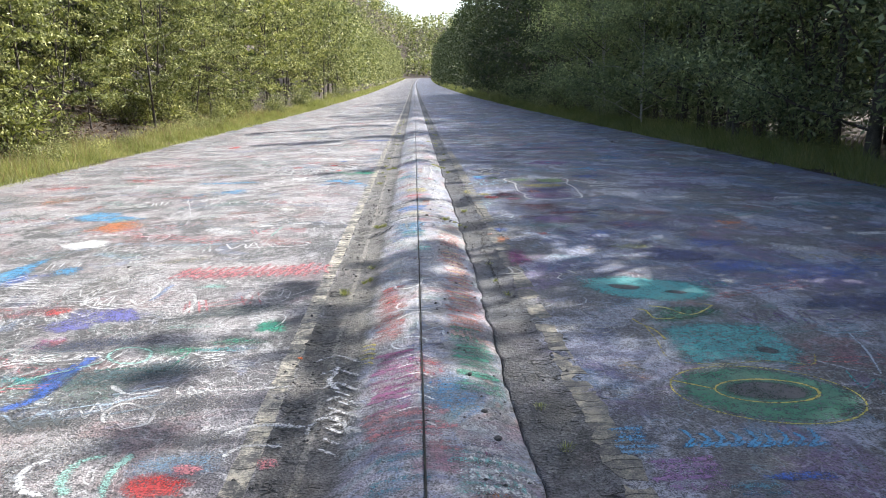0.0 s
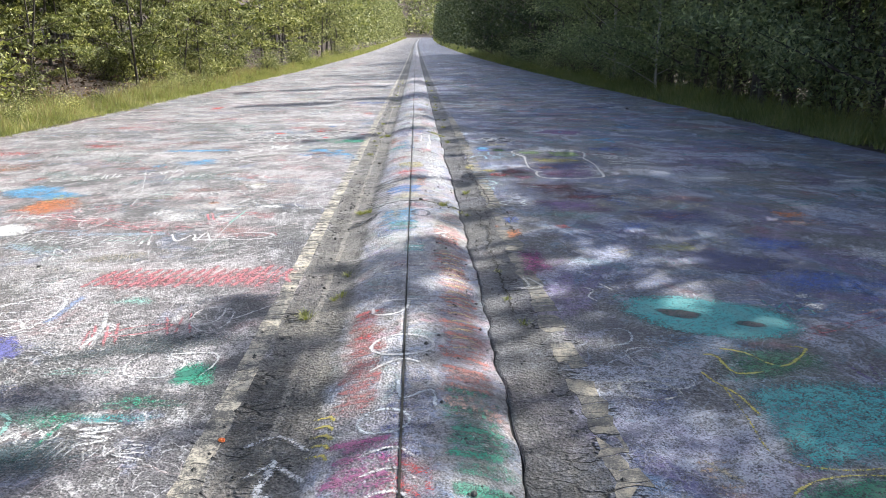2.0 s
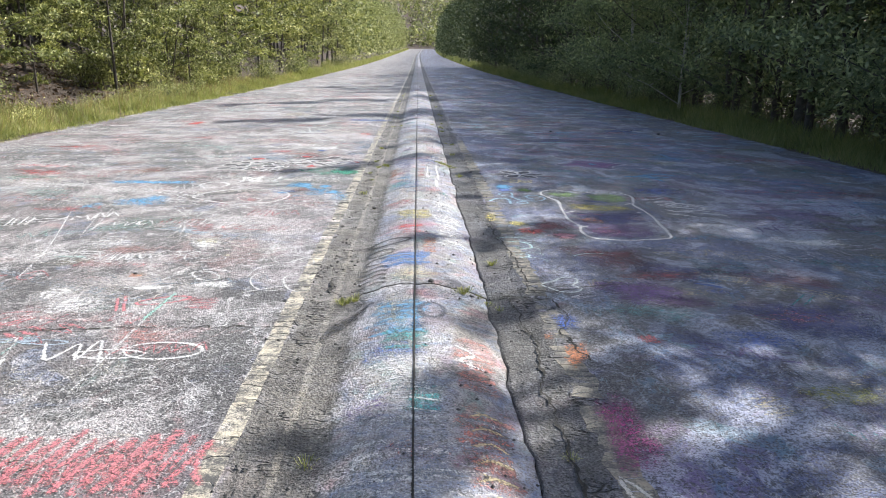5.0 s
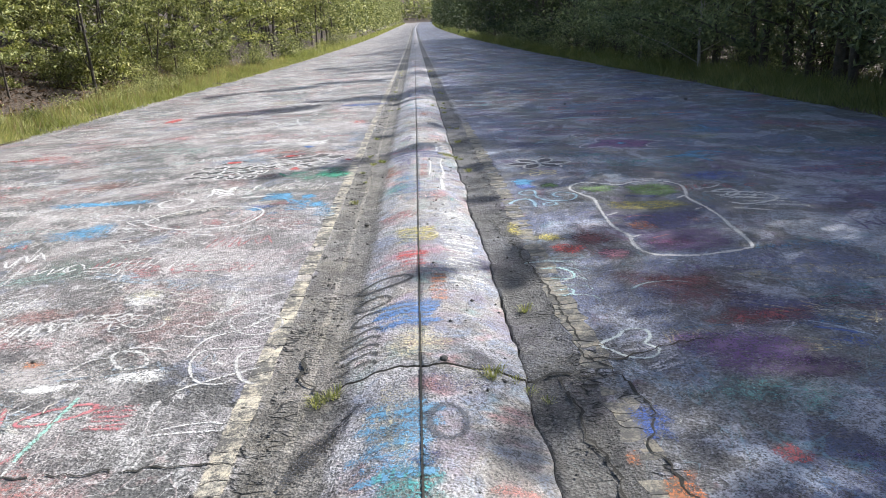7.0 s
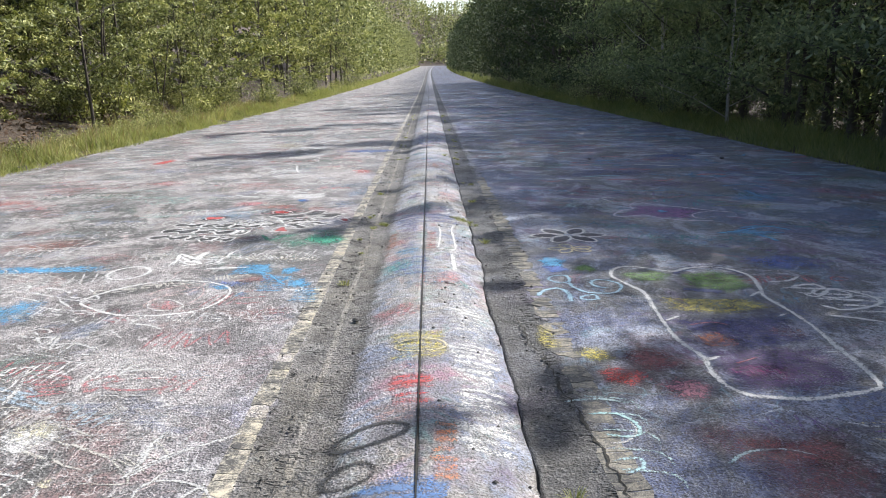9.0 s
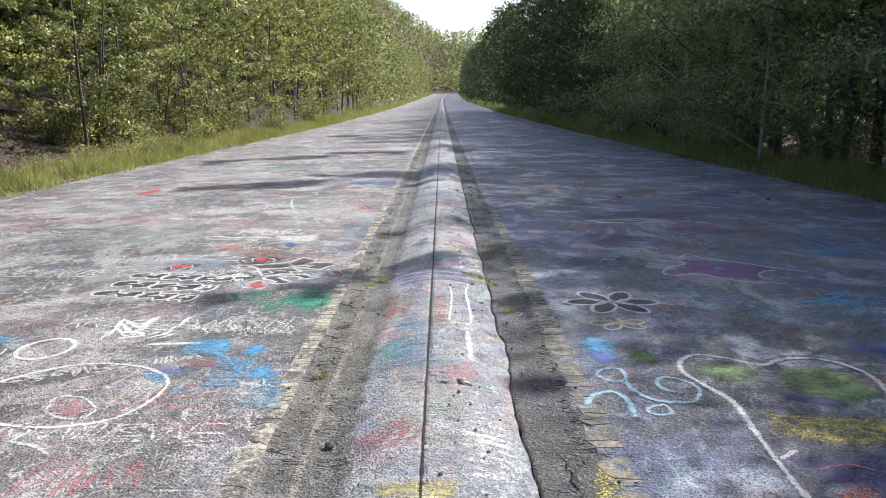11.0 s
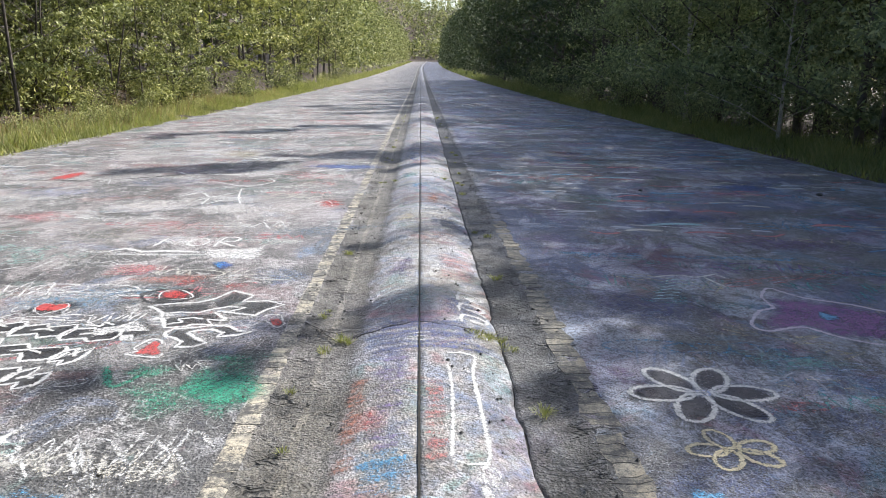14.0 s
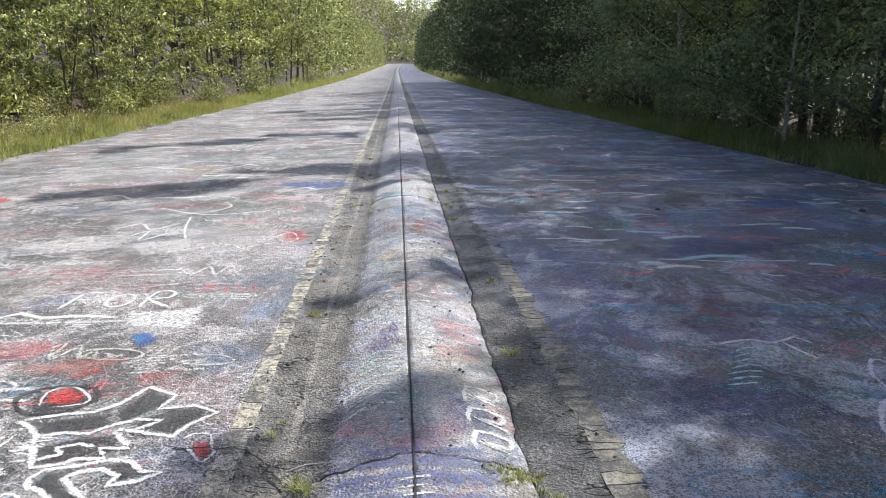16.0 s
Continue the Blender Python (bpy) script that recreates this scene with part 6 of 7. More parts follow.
    k.stroke([(-2.6, 16.02), (-2, 16.17), (-1.55, 16.35)], 0.03, CHALK, 0.72)
    k.done("chalk_drawings", "white chalk eyes, loops and slanted lines")
    k = Paint(0.0092)
    k.fill([(-1.59, 11.96), (-1.53, 12.04), (-1.43, 12.12), (-1.29, 12), (-1.37, 11.88), (-1.49, 11.82)], SKYBLUE, 0.5)
    k.stroke([(-1.15, 11.91), (-1.06, 11.86), (-0.99, 11.76)], 0.06, SKYBLUE, 0.5)
    hatch(k, rnd, -1.11, 11.50, 0.14, 0.22, 16, 0.035, SKYBLUE, 0.8)
    k.stroke([(-1.3, 11.73), (-1.21, 11.73), (-1.12, 11.57), (-1.03, 11.44)], 0.03, SKYBLUE, 0.85)
    k.stroke([(-0.92, 11.41), (-0.85, 11.45)], 0.07, SKYBLUE, 0.5)
    k.fill([(-0.91, 11.35), (-0.84, 11.29), (-0.76, 11.15), (-0.7, 11.04), (-0.74, 11.02), (-0.81, 11.11), (-0.9, 11.24)], SKYBLUE, 0.5)
    k.fill([(-1.37, 11.21), (-1.32, 11.28), (-1.24, 11.21), (-1.29, 11.12)], SKYBLUE, 0.5)
    k.fill([(-1.59, 11.42), (-1.49, 11.47), (-1.42, 11.36), (-1.5, 11.33)], SKYBLUE, 0.8)
    hatch(k, rnd, -1.33, 11.52, 0.12, 0.20, 12, 0.04, (0.36, 0.2, 0.17), 0.4)
    k.stroke([(-0.93, 11.32), (-0.9, 11.37), (-0.88, 11.3), (-0.91, 11.27)], 0.022, WHITE, 0.85)
    k.stroke([(-1.4, 12.45), (-1.34, 12.35), (-1.28, 12.22)], 0.028, CHALK, 0.6)
    k.stroke([(-1.29, 12.31), (-1.22, 12.18), (-1.16, 12.03)], 0.028, CHALK, 0.6)
    k.stroke([(-1.09, 12.41), (-1.08, 12.47), (-1.07, 12.5)], 0.028, CHALK, 0.6)
    k.stroke([(-1.01, 12.41), (-0.94, 12.32), (-0.88, 12.21)], 0.028, CHALK, 0.6)
    k.stroke([(-1.01, 12.55), (-0.91, 12.51), (-0.82, 12.42)], 0.028, CHALK, 0.6)
    k.stroke([(-1.81, 12.47), (-1.79, 12.54), (-1.76, 12.58)], 0.028, CHALK, 0.6)
    k.stroke([(-1.26, 12.45), (-1.15, 12.3), (-1.08, 12.23)], 0.026, CHALK, 0.6)
    k.stroke([(-2.13, 12.27), (-2.16, 12.46), (-1.98, 12.3), (-1.93, 12.54)], 0.065, WHITE, 1, False, False)
    k.stroke([(-2.08, 12.17), (-1.97, 12.2), (-1.88, 12.12), (-2.02, 12.06)], 0.05, WHITE, 1)
    k.stroke([(-1.84, 12.06), (-1.76, 12.13), (-1.72, 12.24)], 0.045, WHITE, 0.95)
    k.stroke([(-1.78, 11.94), (-1.57, 11.96), (-1.42, 11.97)], 0.05, WHITE, 1)
    k.stroke([(-1.77, 12.05), (-1.67, 12.15)], 0.04, WHITE, 0.9)
    k.stroke([(-1.71, 12.29), (-1.71, 12.48), (-1.67, 12.57)], 0.04, WHITE, 0.85)
    k.stroke([(-3.45, 15.03), (-3.22, 14.97), (-3.06, 15.08)], 0.03, WHITE, 0.8)
    k.stroke([(-2.96, 14.96), (-2.9, 15.32)], 0.03, WHITE, 0.8)
    k.patch(-0.97, 12.95, 0.22, 0.16, GREEN, 0.8, 0, 0.3)
    k.patch(-1.35, 13.14, 0.15, 0.10, GREEN, 0.5, 0, 0.3)
    k.done("blue_spray", "sky-blue sprayed blobs with thick white strokes")
    k = Paint(0.0085)
    k.fill([(-1.7, 14.14), (-1.35, 14.21), (-1.31, 14.1), (-1.48, 14.04), (-1.6, 14.03)], BLACK, 1)
    k.fill([(-1.35, 14.21), (-1.3, 14.34), (-1.27, 14.46), (-1.13, 14.39), (-1.16, 14.27), (-1.28, 14.1)], BLACK, 1)
    k.fill([(-1.23, 14.1), (-1.13, 14.25), (-0.99, 14.27), (-0.9, 14.2), (-0.99, 14.09), (-1.03, 14)], BLACK, 1)
    k.fill([(-1.6, 13.9), (-1.44, 13.99), (-1.27, 14.03), (-1.18, 13.91), (-1.25, 13.83), (-1.5, 13.77)], BLACK, 1)
    k.fill([(-1.45, 13.62), (-1.43, 13.73), (-1.29, 13.76), (-1.33, 13.68), (-1.21, 13.54), (-1.25, 13.48), (-1.33, 13.48), (-1.34, 13.55)], BLACK, 1)
    k.fill([(-1.29, 13.76), (-1.14, 13.79), (-0.99, 13.71), (-1.15, 13.64), (-1.14, 13.7), (-1.22, 13.74)], BLACK, 1)
    k.fill([(-1.99, 13.81), (-1.8, 13.89), (-1.6, 13.85), (-1.52, 13.73), (-1.63, 13.57), (-1.82, 13.53)], BLACK, 1)
    k.done("band_fill", "black fill of flowing painted bands")
    k = Paint(0.0115)
    k.stroke([(-1.75, 14.16), (-1.67, 14.1), (-1.6, 14.01), (-1.58, 13.93)], 0.034, WHITE, 1, False, False)
    k.stroke([(-1.73, 14.17), (-1.56, 14.22), (-1.45, 14.23), (-1.36, 14.31), (-1.31, 14.42), (-1.28, 14.49), (-1.12, 14.39), (-1.16, 14.25), (-1, 14.28), (-0.88, 14.21), (-0.98, 14.09), (-1.02, 13.99), (-1.13, 14.02), (-1.27, 14.06), (-1.28, 14.01)], 0.034, WHITE, 1, False, False)
    k.stroke([(-1.59, 14.02), (-1.49, 14.04), (-1.39, 14.03), (-1.31, 14.1), (-1.22, 14.15), (-1.11, 14.14), (-1.16, 14.09), (-1.21, 14.05)], 0.034, WHITE, 1, False, False)
    k.stroke([(-1.64, 13.93), (-1.57, 13.92), (-1.5, 13.76), (-1.38, 13.79), (-1.36, 13.82), (-1.24, 13.82), (-1.29, 13.9), (-1.17, 13.9), (-1.22, 13.96), (-1.28, 14.05)], 0.034, WHITE, 1, False, False)
    k.stroke([(-1.52, 13.82), (-1.43, 13.86), (-1.47, 13.91), (-1.39, 13.94), (-1.31, 13.91)], 0.034, WHITE, 1, False, False)
    k.stroke([(-1.45, 13.61), (-1.47, 13.68), (-1.44, 13.74), (-1.32, 13.77), (-1.21, 13.81), (-1.12, 13.79), (-1.06, 13.72), (-0.98, 13.71), (-1.05, 13.65), (-1.15, 13.62), (-1.14, 13.69), (-1.22, 13.74), (-1.3, 13.72), (-1.34, 13.68), (-1.28, 13.61), (-1.19, 13.53), (-1.24, 13.47), (-1.34, 13.46), (-1.33, 13.54), (-1.39, 13.6), (-1.46, 13.63)], 0.034, WHITE, 1, False, False)
    k.stroke([(-1.99, 13.81), (-1.89, 13.78), (-1.89, 13.85), (-1.82, 13.8)], 0.034, WHITE, 1, False, False)
    k.stroke([(-1.73, 13.63), (-1.65, 13.64), (-1.62, 13.56), (-1.69, 13.57)], 0.034, WHITE, 1, False, False)
    k.fill([(-1.93, 13.72), (-1.78, 13.81), (-1.72, 13.89), (-1.61, 13.8), (-1.56, 13.71), (-1.76, 13.68), (-1.86, 13.6)], WHITE, 1)
    k.fill([(-1.73, 13.64), (-1.66, 13.65), (-1.64, 13.58), (-1.69, 13.57)], WHITE, 1)
    k.stroke([(-1.86, 14.34), (-1.86, 14.45), (-1.73, 14.52), (-1.55, 14.49), (-1.49, 14.36), (-1.59, 14.24), (-1.75, 14.23)], 0.03, BLACK, 0.9, True)
    k.fill([(-1.72, 14.34), (-1.75, 14.45), (-1.67, 14.5), (-1.56, 14.42), (-1.55, 14.33), (-1.64, 14.3)], RED, 1)
    k.stroke([(-1.73, 14.3), (-1.76, 14.45), (-1.67, 14.52), (-1.54, 14.4), (-1.53, 14.32), (-1.67, 14.29)], 0.018, WHITE, 1)
    k.fill([(-0.92, 13.93), (-0.87, 13.95), (-0.82, 13.88), (-0.83, 13.8), (-0.88, 13.82)], RED, 1)
    k.stroke([(-0.97, 13.97), (-0.93, 14.01), (-0.86, 14), (-0.83, 13.89), (-0.81, 13.85), (-0.84, 13.78), (-0.88, 13.82), (-0.94, 13.91)], 0.018, WHITE, 1)
    k.fill([(-1.52, 13.43), (-1.5, 13.51), (-1.48, 13.56), (-1.44, 13.54), (-1.43, 13.45), (-1.39, 13.39), (-1.39, 13.34), (-1.47, 13.36), (-1.53, 13.36)], RED, 1)
    k.stroke([(-1.59, 13.36), (-1.52, 13.4), (-1.56, 13.44), (-1.54, 13.51), (-1.51, 13.58), (-1.45, 13.56), (-1.43, 13.5)], 0.02, WHITE, 1)
    k.stroke([(-1.58, 13.36), (-1.48, 13.33), (-1.38, 13.32), (-1.38, 13.38)], 0.02, WHITE, 1)
    k.patch(-0.99, 13.32, 0.16, 0.06, GREEN, 0.54, 0, 0.3)
    k.patch(-0.82, 13.35, 0.07, 0.04, GREEN, 0.36, 0, 0.3)
    k.patch(-1.57, 15.17, 0.08, 0.11, SKYBLUE, 0.48, 0, 0.3)
    k.patch(-1.68, 14.67, 0.10, 0.07, RED, 0.42, 0, 0.3)
    k.patch(-1.31, 14.61, 0.10, 0.06, RED, 0.42, 0, 0.3)
    hatch(k, rnd, -2.20, 15.00, 0.21, 0.14, 9, 0.03, PINK, 0.6)
    k.done("band_outline", "white outlines and red hearts round painted bands")
    k = Paint(0.0095)
    k.stroke([(-2.61, 15.55), (-2.49, 15.66), (-2.33, 15.57), (-2.05, 15.59), (-1.83, 15.54)], 0.06, WHITE, 1)
    k.fill([(-1.86, 15.64), (-1.49, 15.7), (-1.31, 15.79), (-1.33, 15.59), (-1.27, 15.47), (-1.31, 15.3), (-1.72, 15.34)], WHITE, 0.95)
    k.stroke([(-3.14, 19.13), (-2.81, 19.37), (-2.29, 18.99), (-1.98, 19.37), (-2.12, 19.71)], 0.035, WHITE, 0.95)
    k.stroke([(-2.59, 19.21), (-2.14, 18.92), (-1.76, 18.99), (-1.42, 19.14)], 0.035, WHITE, 0.95)
    k.stroke([(-2.28, 18.84), (-2.15, 18.13), (-1.92, 17.43)], 0.035, WHITE, 0.9)
    k.stroke([(-2.63, 17.89), (-2.5, 18.13), (-2.46, 17.73), (-2.27, 18.04)], 0.04, WHITE, 0.9)
    k.fill([(-3.43, 17.75), (-2.95, 18.03), (-2.71, 17.5), (-3.11, 17.42)], (0.66, 0.63, 0.6), 0.8)
    k.fill([(-2.54, 17.62), (-1.98, 17.84), (-1.77, 17.26), (-2.26, 17.14)], (0.7, 0.68, 0.66), 0.85)
    k.stroke([(-1.76, 17.43), (-1.56, 17.51), (-1.42, 17.34), (-1.29, 17.51)], 0.03, WHITE, 0.9)
    k.stroke([(-1.26, 17.64), (-1.09, 17.97), (-0.98, 17.65), (-1.13, 17.51)], 0.03, WHITE, 0.9)
    k.stroke([(-4.33, 19.2), (-4.27, 19.53), (-4.12, 19.13), (-4.05, 19.28)], 0.03, WHITE, 0.8)
    k.stroke([(-4.12, 19.83), (-3.81, 19.61), (-3.74, 19.97)], 0.03, WHITE, 0.8)
    k.stroke([(-1.5, 19.84), (-1.1, 20.17), (-0.8, 20.1)], 0.04, WHITE, 0.8)
    k.patch(-4.99, 19.82, 0.15, 0.36, RED, 0.9, 0, 0.3)
    k.patch(-0.99, 17.70, 0.14, 0.16, RED, 0.6, 0, 0.3)
    hatch(k, rnd, -2.43, 16.53, 0.56, 0.37, 18, 0.04, (0.6, 0.5, 0.48), 0.6)
    hatch(k, rnd, -3.13, 16.34, 0.37, 0.71, 20, 0.04, (0.62, 0.6, 0.6), 0.6)
    hatch(k, rnd, -2.67, 15.33, 0.23, 0.24, 10, 0.03, CHALK, 0.6)
    k.stroke([(-0.87, 15.55), (-0.89, 15.89), (-0.84, 16.12), (-0.81, 15.75), (-0.84, 15.48)], 0.06, (0.2, 0.24, 0.3), 0.7)
    hatch(k, rnd, -1.68, 16.72, 0.58, 0.60, 14, 0.035, WHITE, 0.6)
    k.done("broad_strokes", "broad white brush strokes and hazy patches")
    k = Paint(0.0092)
    k.stroke([(0.93, 11.48), (0.99, 11.57), (1.08, 11.57), (1.08, 11.43), (1, 11.38)], 0.035, (0.36, 0.58, 0.72), 0.95, True)
    k.stroke([(1.08, 11.43), (1.07, 11.3), (1.13, 11.16), (1.21, 11.12), (1.34, 11.13), (1.42, 11.27), (1.41, 11.38), (1.3, 11.46), (1.23, 11.38), (1.25, 11.27), (1.33, 11.24)], 0.035, (0.36, 0.58, 0.72), 0.95)
    k.stroke([(0.79, 11.07), (0.86, 11.2), (0.96, 11.25), (1.01, 11.16), (1.01, 11.02), (1, 10.94)], 0.04, (0.36, 0.58, 0.72), 0.95)
    k.stroke([(1.08, 11.03), (1.18, 11.09), (1.19, 10.99), (1.11, 10.97)], 0.03, (0.36, 0.58, 0.72), 0.9, True)
    k.patch(1.03, 11.99, 0.10, 0.15, SKYBLUE, 1, 0, 0.3)
    k.patch(1.04, 11.76, 0.12, 0.11, BLUE, 0.85, 0, 0.3)
    k.patch(1.28, 11.76, 0.11, 0.12, LIME, 0.8, 0, 0.3)
    k.stroke([(2.79, 13.03), (3.06, 13.15), (3.39, 13.34), (3.54, 13.17)], 0.06, SKYBLUE, 0.95)
    k.stroke([(3.1, 13.28), (3.34, 13.37)], 0.06, SKYBLUE, 0.95)
    k.stroke([(3.13, 13), (3.2, 12.81), (3.2, 12.69)], 0.06, SKYBLUE, 0.9)
    k.stroke([(3.23, 13.1), (3.44, 13.03)], 0.06, SKYBLUE, 0.9)
    k.stroke([(3.97, 15.95), (4.39, 16.07), (4.51, 15.71)], 0.06, (0.10, 0.3, 0.55), 0.9)
    k.stroke([(4.15, 15.58), (4.14, 15.11), (4.24, 14.88)], 0.07, (0.10, 0.3, 0.55), 0.9)
    k.stroke([(3.99, 15.68), (4.22, 15.53)], 0.05, (0.10, 0.3, 0.55), 0.8)
    k.stroke([(1.85, 13.17), (1.98, 13.23), (1.99, 13.01), (1.91, 12.93), (1.85, 13.05)], 0.02, (0.5, 0.5, 0.58), 0.8, True)
    k.stroke([(2.17, 12.33), (2.27, 12.43), (2.29, 12.32), (2.3, 12.23), (2.18, 12.29)], 0.018, (0.45, 0.48, 0.6), 0.7)
    k.stroke([(4.06, 16.17), (4.5, 16.04), (4.74, 15.9)], 0.04, (0.62, 0.62, 0.66), 0.8)
    k.stroke([(5.05, 17.27), (5.22, 17.04), (5.33, 16.93)], 0.05, WHITE, 0.9)
    k.stroke([(5.92, 20.67), (6.05, 20.31), (6.18, 20.19)], 0.04, WHITE, 0.8)
    k.stroke([(5.5, 16.79), (5.74, 16.63), (5.89, 16.46)], 0.05, PINK, 0.7)
    hatch(k, rnd, 3.52, 14.69, 0.25, 0.27, 8, 0.04, (0.42, 0.4, 0.22), 0.7)
    hatch(k, rnd, 3.71, 14.38, 0.24, 0.16, 6, 0.04, (0.42, 0.4, 0.22), 0.6)
    k.done("pale_curls", "pale blue curls and sky-blue sprayed letters")
    k = Paint(0.0095)
    k.stroke([(1.89, 11.6), (2.06, 11.77), (2.24, 11.81), (2.39, 11.71), (2.42, 11.57)], 0.07, NAVY, 0.95)
    k.stroke([(1.83, 11.22), (1.98, 11.17), (2.11, 11.14)], 0.1, NAVY, 0.95)
    k.stroke([(1.54, 11.75), (1.73, 11.74), (1.86, 11.67)], 0.018, (0.5, 0.6, 0.7), 0.9)
    k.stroke([(1.99, 11.66), (2.17, 11.75), (2.26, 11.62)], 0.018, (0.5, 0.6, 0.7), 0.9)
    k.done("navy_bands", "navy bands inside a sprayed shape")
    k = Paint(0.008)
    k.fill([(2.1, 13.99), (2.34, 14.29), (2.4, 14.53), (2.65, 14.5), (2.89, 14.37), (3.09, 14.17), (2.88, 13.91), (2.84, 13.71), (2.48, 13.78), (2.34, 13.95), (2.1, 13.85)], (0.24, 0.09, 0.30), 1)
    k.done("purple_shape", "purple sprayed shape like a bone")
    k = Paint(0.0105)
    k.stroke([(3.38, 14.07), (3.14, 14.21), (2.91, 14.41), (2.66, 14.54), (2.57, 14.69), (2.51, 14.75), (2.37, 14.53), (2.34, 14.29), (2.22, 14.23), (2.04, 13.95), (2.09, 13.84), (2.34, 13.93), (2.48, 13.77), (2.69, 13.65), (2.99, 13.63)], 0.04, (0.72, 0.66, 0.78), 1)
    k.stroke([(3.16, 14.12), (3.03, 14.09), (2.88, 13.95), (2.86, 13.78), (2.96, 13.72)], 0.026, (0.72, 0.66, 0.78), 1)
    k.patch(2.61, 14.15, 0.06, 0.09, SKYBLUE, 0.95, 0, 0.3)
    k.done("bone_outline", "pale lilac outline of a bone shape")
    k = Paint(0.0088)
    k.stroke([(2.62, 11.27), (2.81, 11.33), (2.83, 11.19), (2.68, 11.03), (2.62, 11.11)], 0.04, WHITE, 1)
    k.stroke([(2.76, 11.22), (2.97, 11.17), (3.05, 10.92), (2.73, 10.75), (2.61, 10.86)], 0.045, WHITE, 1)
    k.stroke([(2.56, 10.64), (2.7, 10.59), (2.82, 10.52)], 0.04, WHITE, 0.95)
    k.stroke([(2.52, 11.39), (2.68, 11.42), (2.8, 11.53)], 0.035, WHITE, 0.9)
    k.stroke([(0.76, 9.32), (0.89, 9.32), (0.95, 9.23), (0.94, 9.13), (0.87, 9.11), (0.79, 9.14)], 0.022, (0.42, 0.66, 0.66), 0.9)
    k.stroke([(1.22, 8.89), (1.33, 8.98), (1.51, 9), (1.59, 8.94)], 0.022, (0.42, 0.62, 0.66), 0.8)
    k.stroke([(0.77, 8.92), (0.88, 8.94), (0.88, 8.87), (0.8, 8.83)], 0.02, (0.4, 0.6, 0.64), 0.8)
    k.patch(0.98, 9.73, 0.09, 0.12, RED, 0.53, 0, 0.3)
    k.patch(0.96, 9.97, 0.09, 0.07, YELLOW, 0.46, 0, 0.3)
    k.patch(1.30, 9.57, 0.13, 0.11, (0.5, 0.2, 0.26), 0.8, 0, 0.3)
    k.patch(1.22, 9.92, 0.15, 0.17, (0.16, 0.02, 0.04), 0.8, 0, 0.3)
    k.patch(1.55, 8.99, 0.20, 0.13, (0.16, 0.02, 0.04), 0.7, 0, 0.3)
    k.patch(0.72, 10.27, 0.08, 0.18, YELLOW, 0.5, 0, 0.3)
    k.patch(1.69, 10.25, 0.14, 0.13, ORANGE, 0.5, 0, 0.3)
    k.patch(2.17, 10.34, 0.13, 0.09, ORANGE, 0.37, 0, 0.3)
    k.patch(1.75, 9.77, 0.17, 0.11, MAGENTA, 0.5, 0, 0.3)
    k.stroke([(1.61, 10.47), (1.78, 10.52), (1.86, 10.46)], 0.02, PINK, 0.8)
    k.stroke([(1.65, 9.88), (1.8, 9.96)], 0.02, PINK, 0.7)
    k.stroke([(0.68, 9.45), (0.85, 9.47), (0.99, 9.42)], 0.02, (0.5, 0.66, 0.66), 0.8)
    k.stroke([(1.48, 9.28), (1.63, 9.35), (1.71, 9.31)], 0.02, (0.5, 0.56, 0.7), 0.7)
    k.stroke([(1.83, 9.25), (1.93, 9.2), (2.01, 9.19)], 0.025, (0.6, 0.62, 0.66), 0.7)
    k.stroke([(0.86, 8.17), (0.97, 8.26), (1.03, 8.33), (1.12, 8.32), (1.12, 8.23), (1.07, 8.16), (1.12, 8.09), (1.06, 8.01), (0.96, 8.02), (0.9, 8.1)], 0.024, (0.74, 0.82, 0.8), 1, True)
    k.patch(0.88, 7.41, 0.06, 0.06, BLUE, 0.56, 0, 0.3)
    k.patch(0.74, 7.22, 0.03, 0.06, ORANGE, 0.37, 0, 0.3)
    k.patch(1.29, 7.21, 0.08, 0.07, (0.4, 0.08, 0.1), 0.7, 0, 0.3)
    k.patch(2.03, 8.10, 0.15, 0.11, BLUE, 0.43, 0, 0.3)
    k.patch(1.76, 8.43, 0.33, 0.13, (0.3, 0.05, 0.06), 0.6, 0, 0.3)
    k.patch(1.74, 7.86, 0.21, 0.16, (0.08, 0.03, 0.12), 0.7, 0, 0.3)
    k.stroke([(1.92, 8.36), (2.01, 8.3), (2.11, 8.19), (2.17, 8.11)], 0.02, (0.5, 0.6, 0.72), 0.8)
    k.stroke([(1.93, 8.27), (2.02, 8.23), (2.12, 8.17)], 0.03, BLUE, 0.85)
    k.stroke([(2.05, 8.48), (2.2, 8.45), (2.38, 8.42)], 0.03, (0.55, 0.55, 0.5), 0.7)
    k.stroke([(0.97, 7.49), (1, 7.46), (0.96, 7.43)], 0.02, CHALK, 0.6)
    k.stroke([(0.91, 9.27), (0.94, 9.18), (0.87, 9.07), (0.79, 9.06)], 0.02, CHALK, 0.6)
    k.done("loose_drawings", "white bars, an outlined heart and dark red patches")
    k = Paint(0.0096)
    k.stroke([(1.09, 4.65), (1.15, 4.7), (1.28, 4.7), (1.28, 4.6), (1.2, 4.5), (1.11, 4.5)], 0.02, (0.5, 0.52, 0.52), 0.75, True)
    k.stroke([(1.03, 4.4), (1.16, 4.38), (1.28, 4.36), (1.3, 4.3), (1.21, 4.25), (1.03, 4.28)], 0.02, (0.5, 0.52, 0.52), 0.75, True)
    k.stroke([(1.11, 4.97), (1.18, 4.93), (1.16, 4.79), (1.04, 4.72)], 0.02, (0.5, 0.56, 0.6), 0.7)
    k.stroke([(1.09, 5.65), (1.16, 5.6), (1.1, 5.48), (1.14, 5.39)], 0.026, WHITE, 0.85)
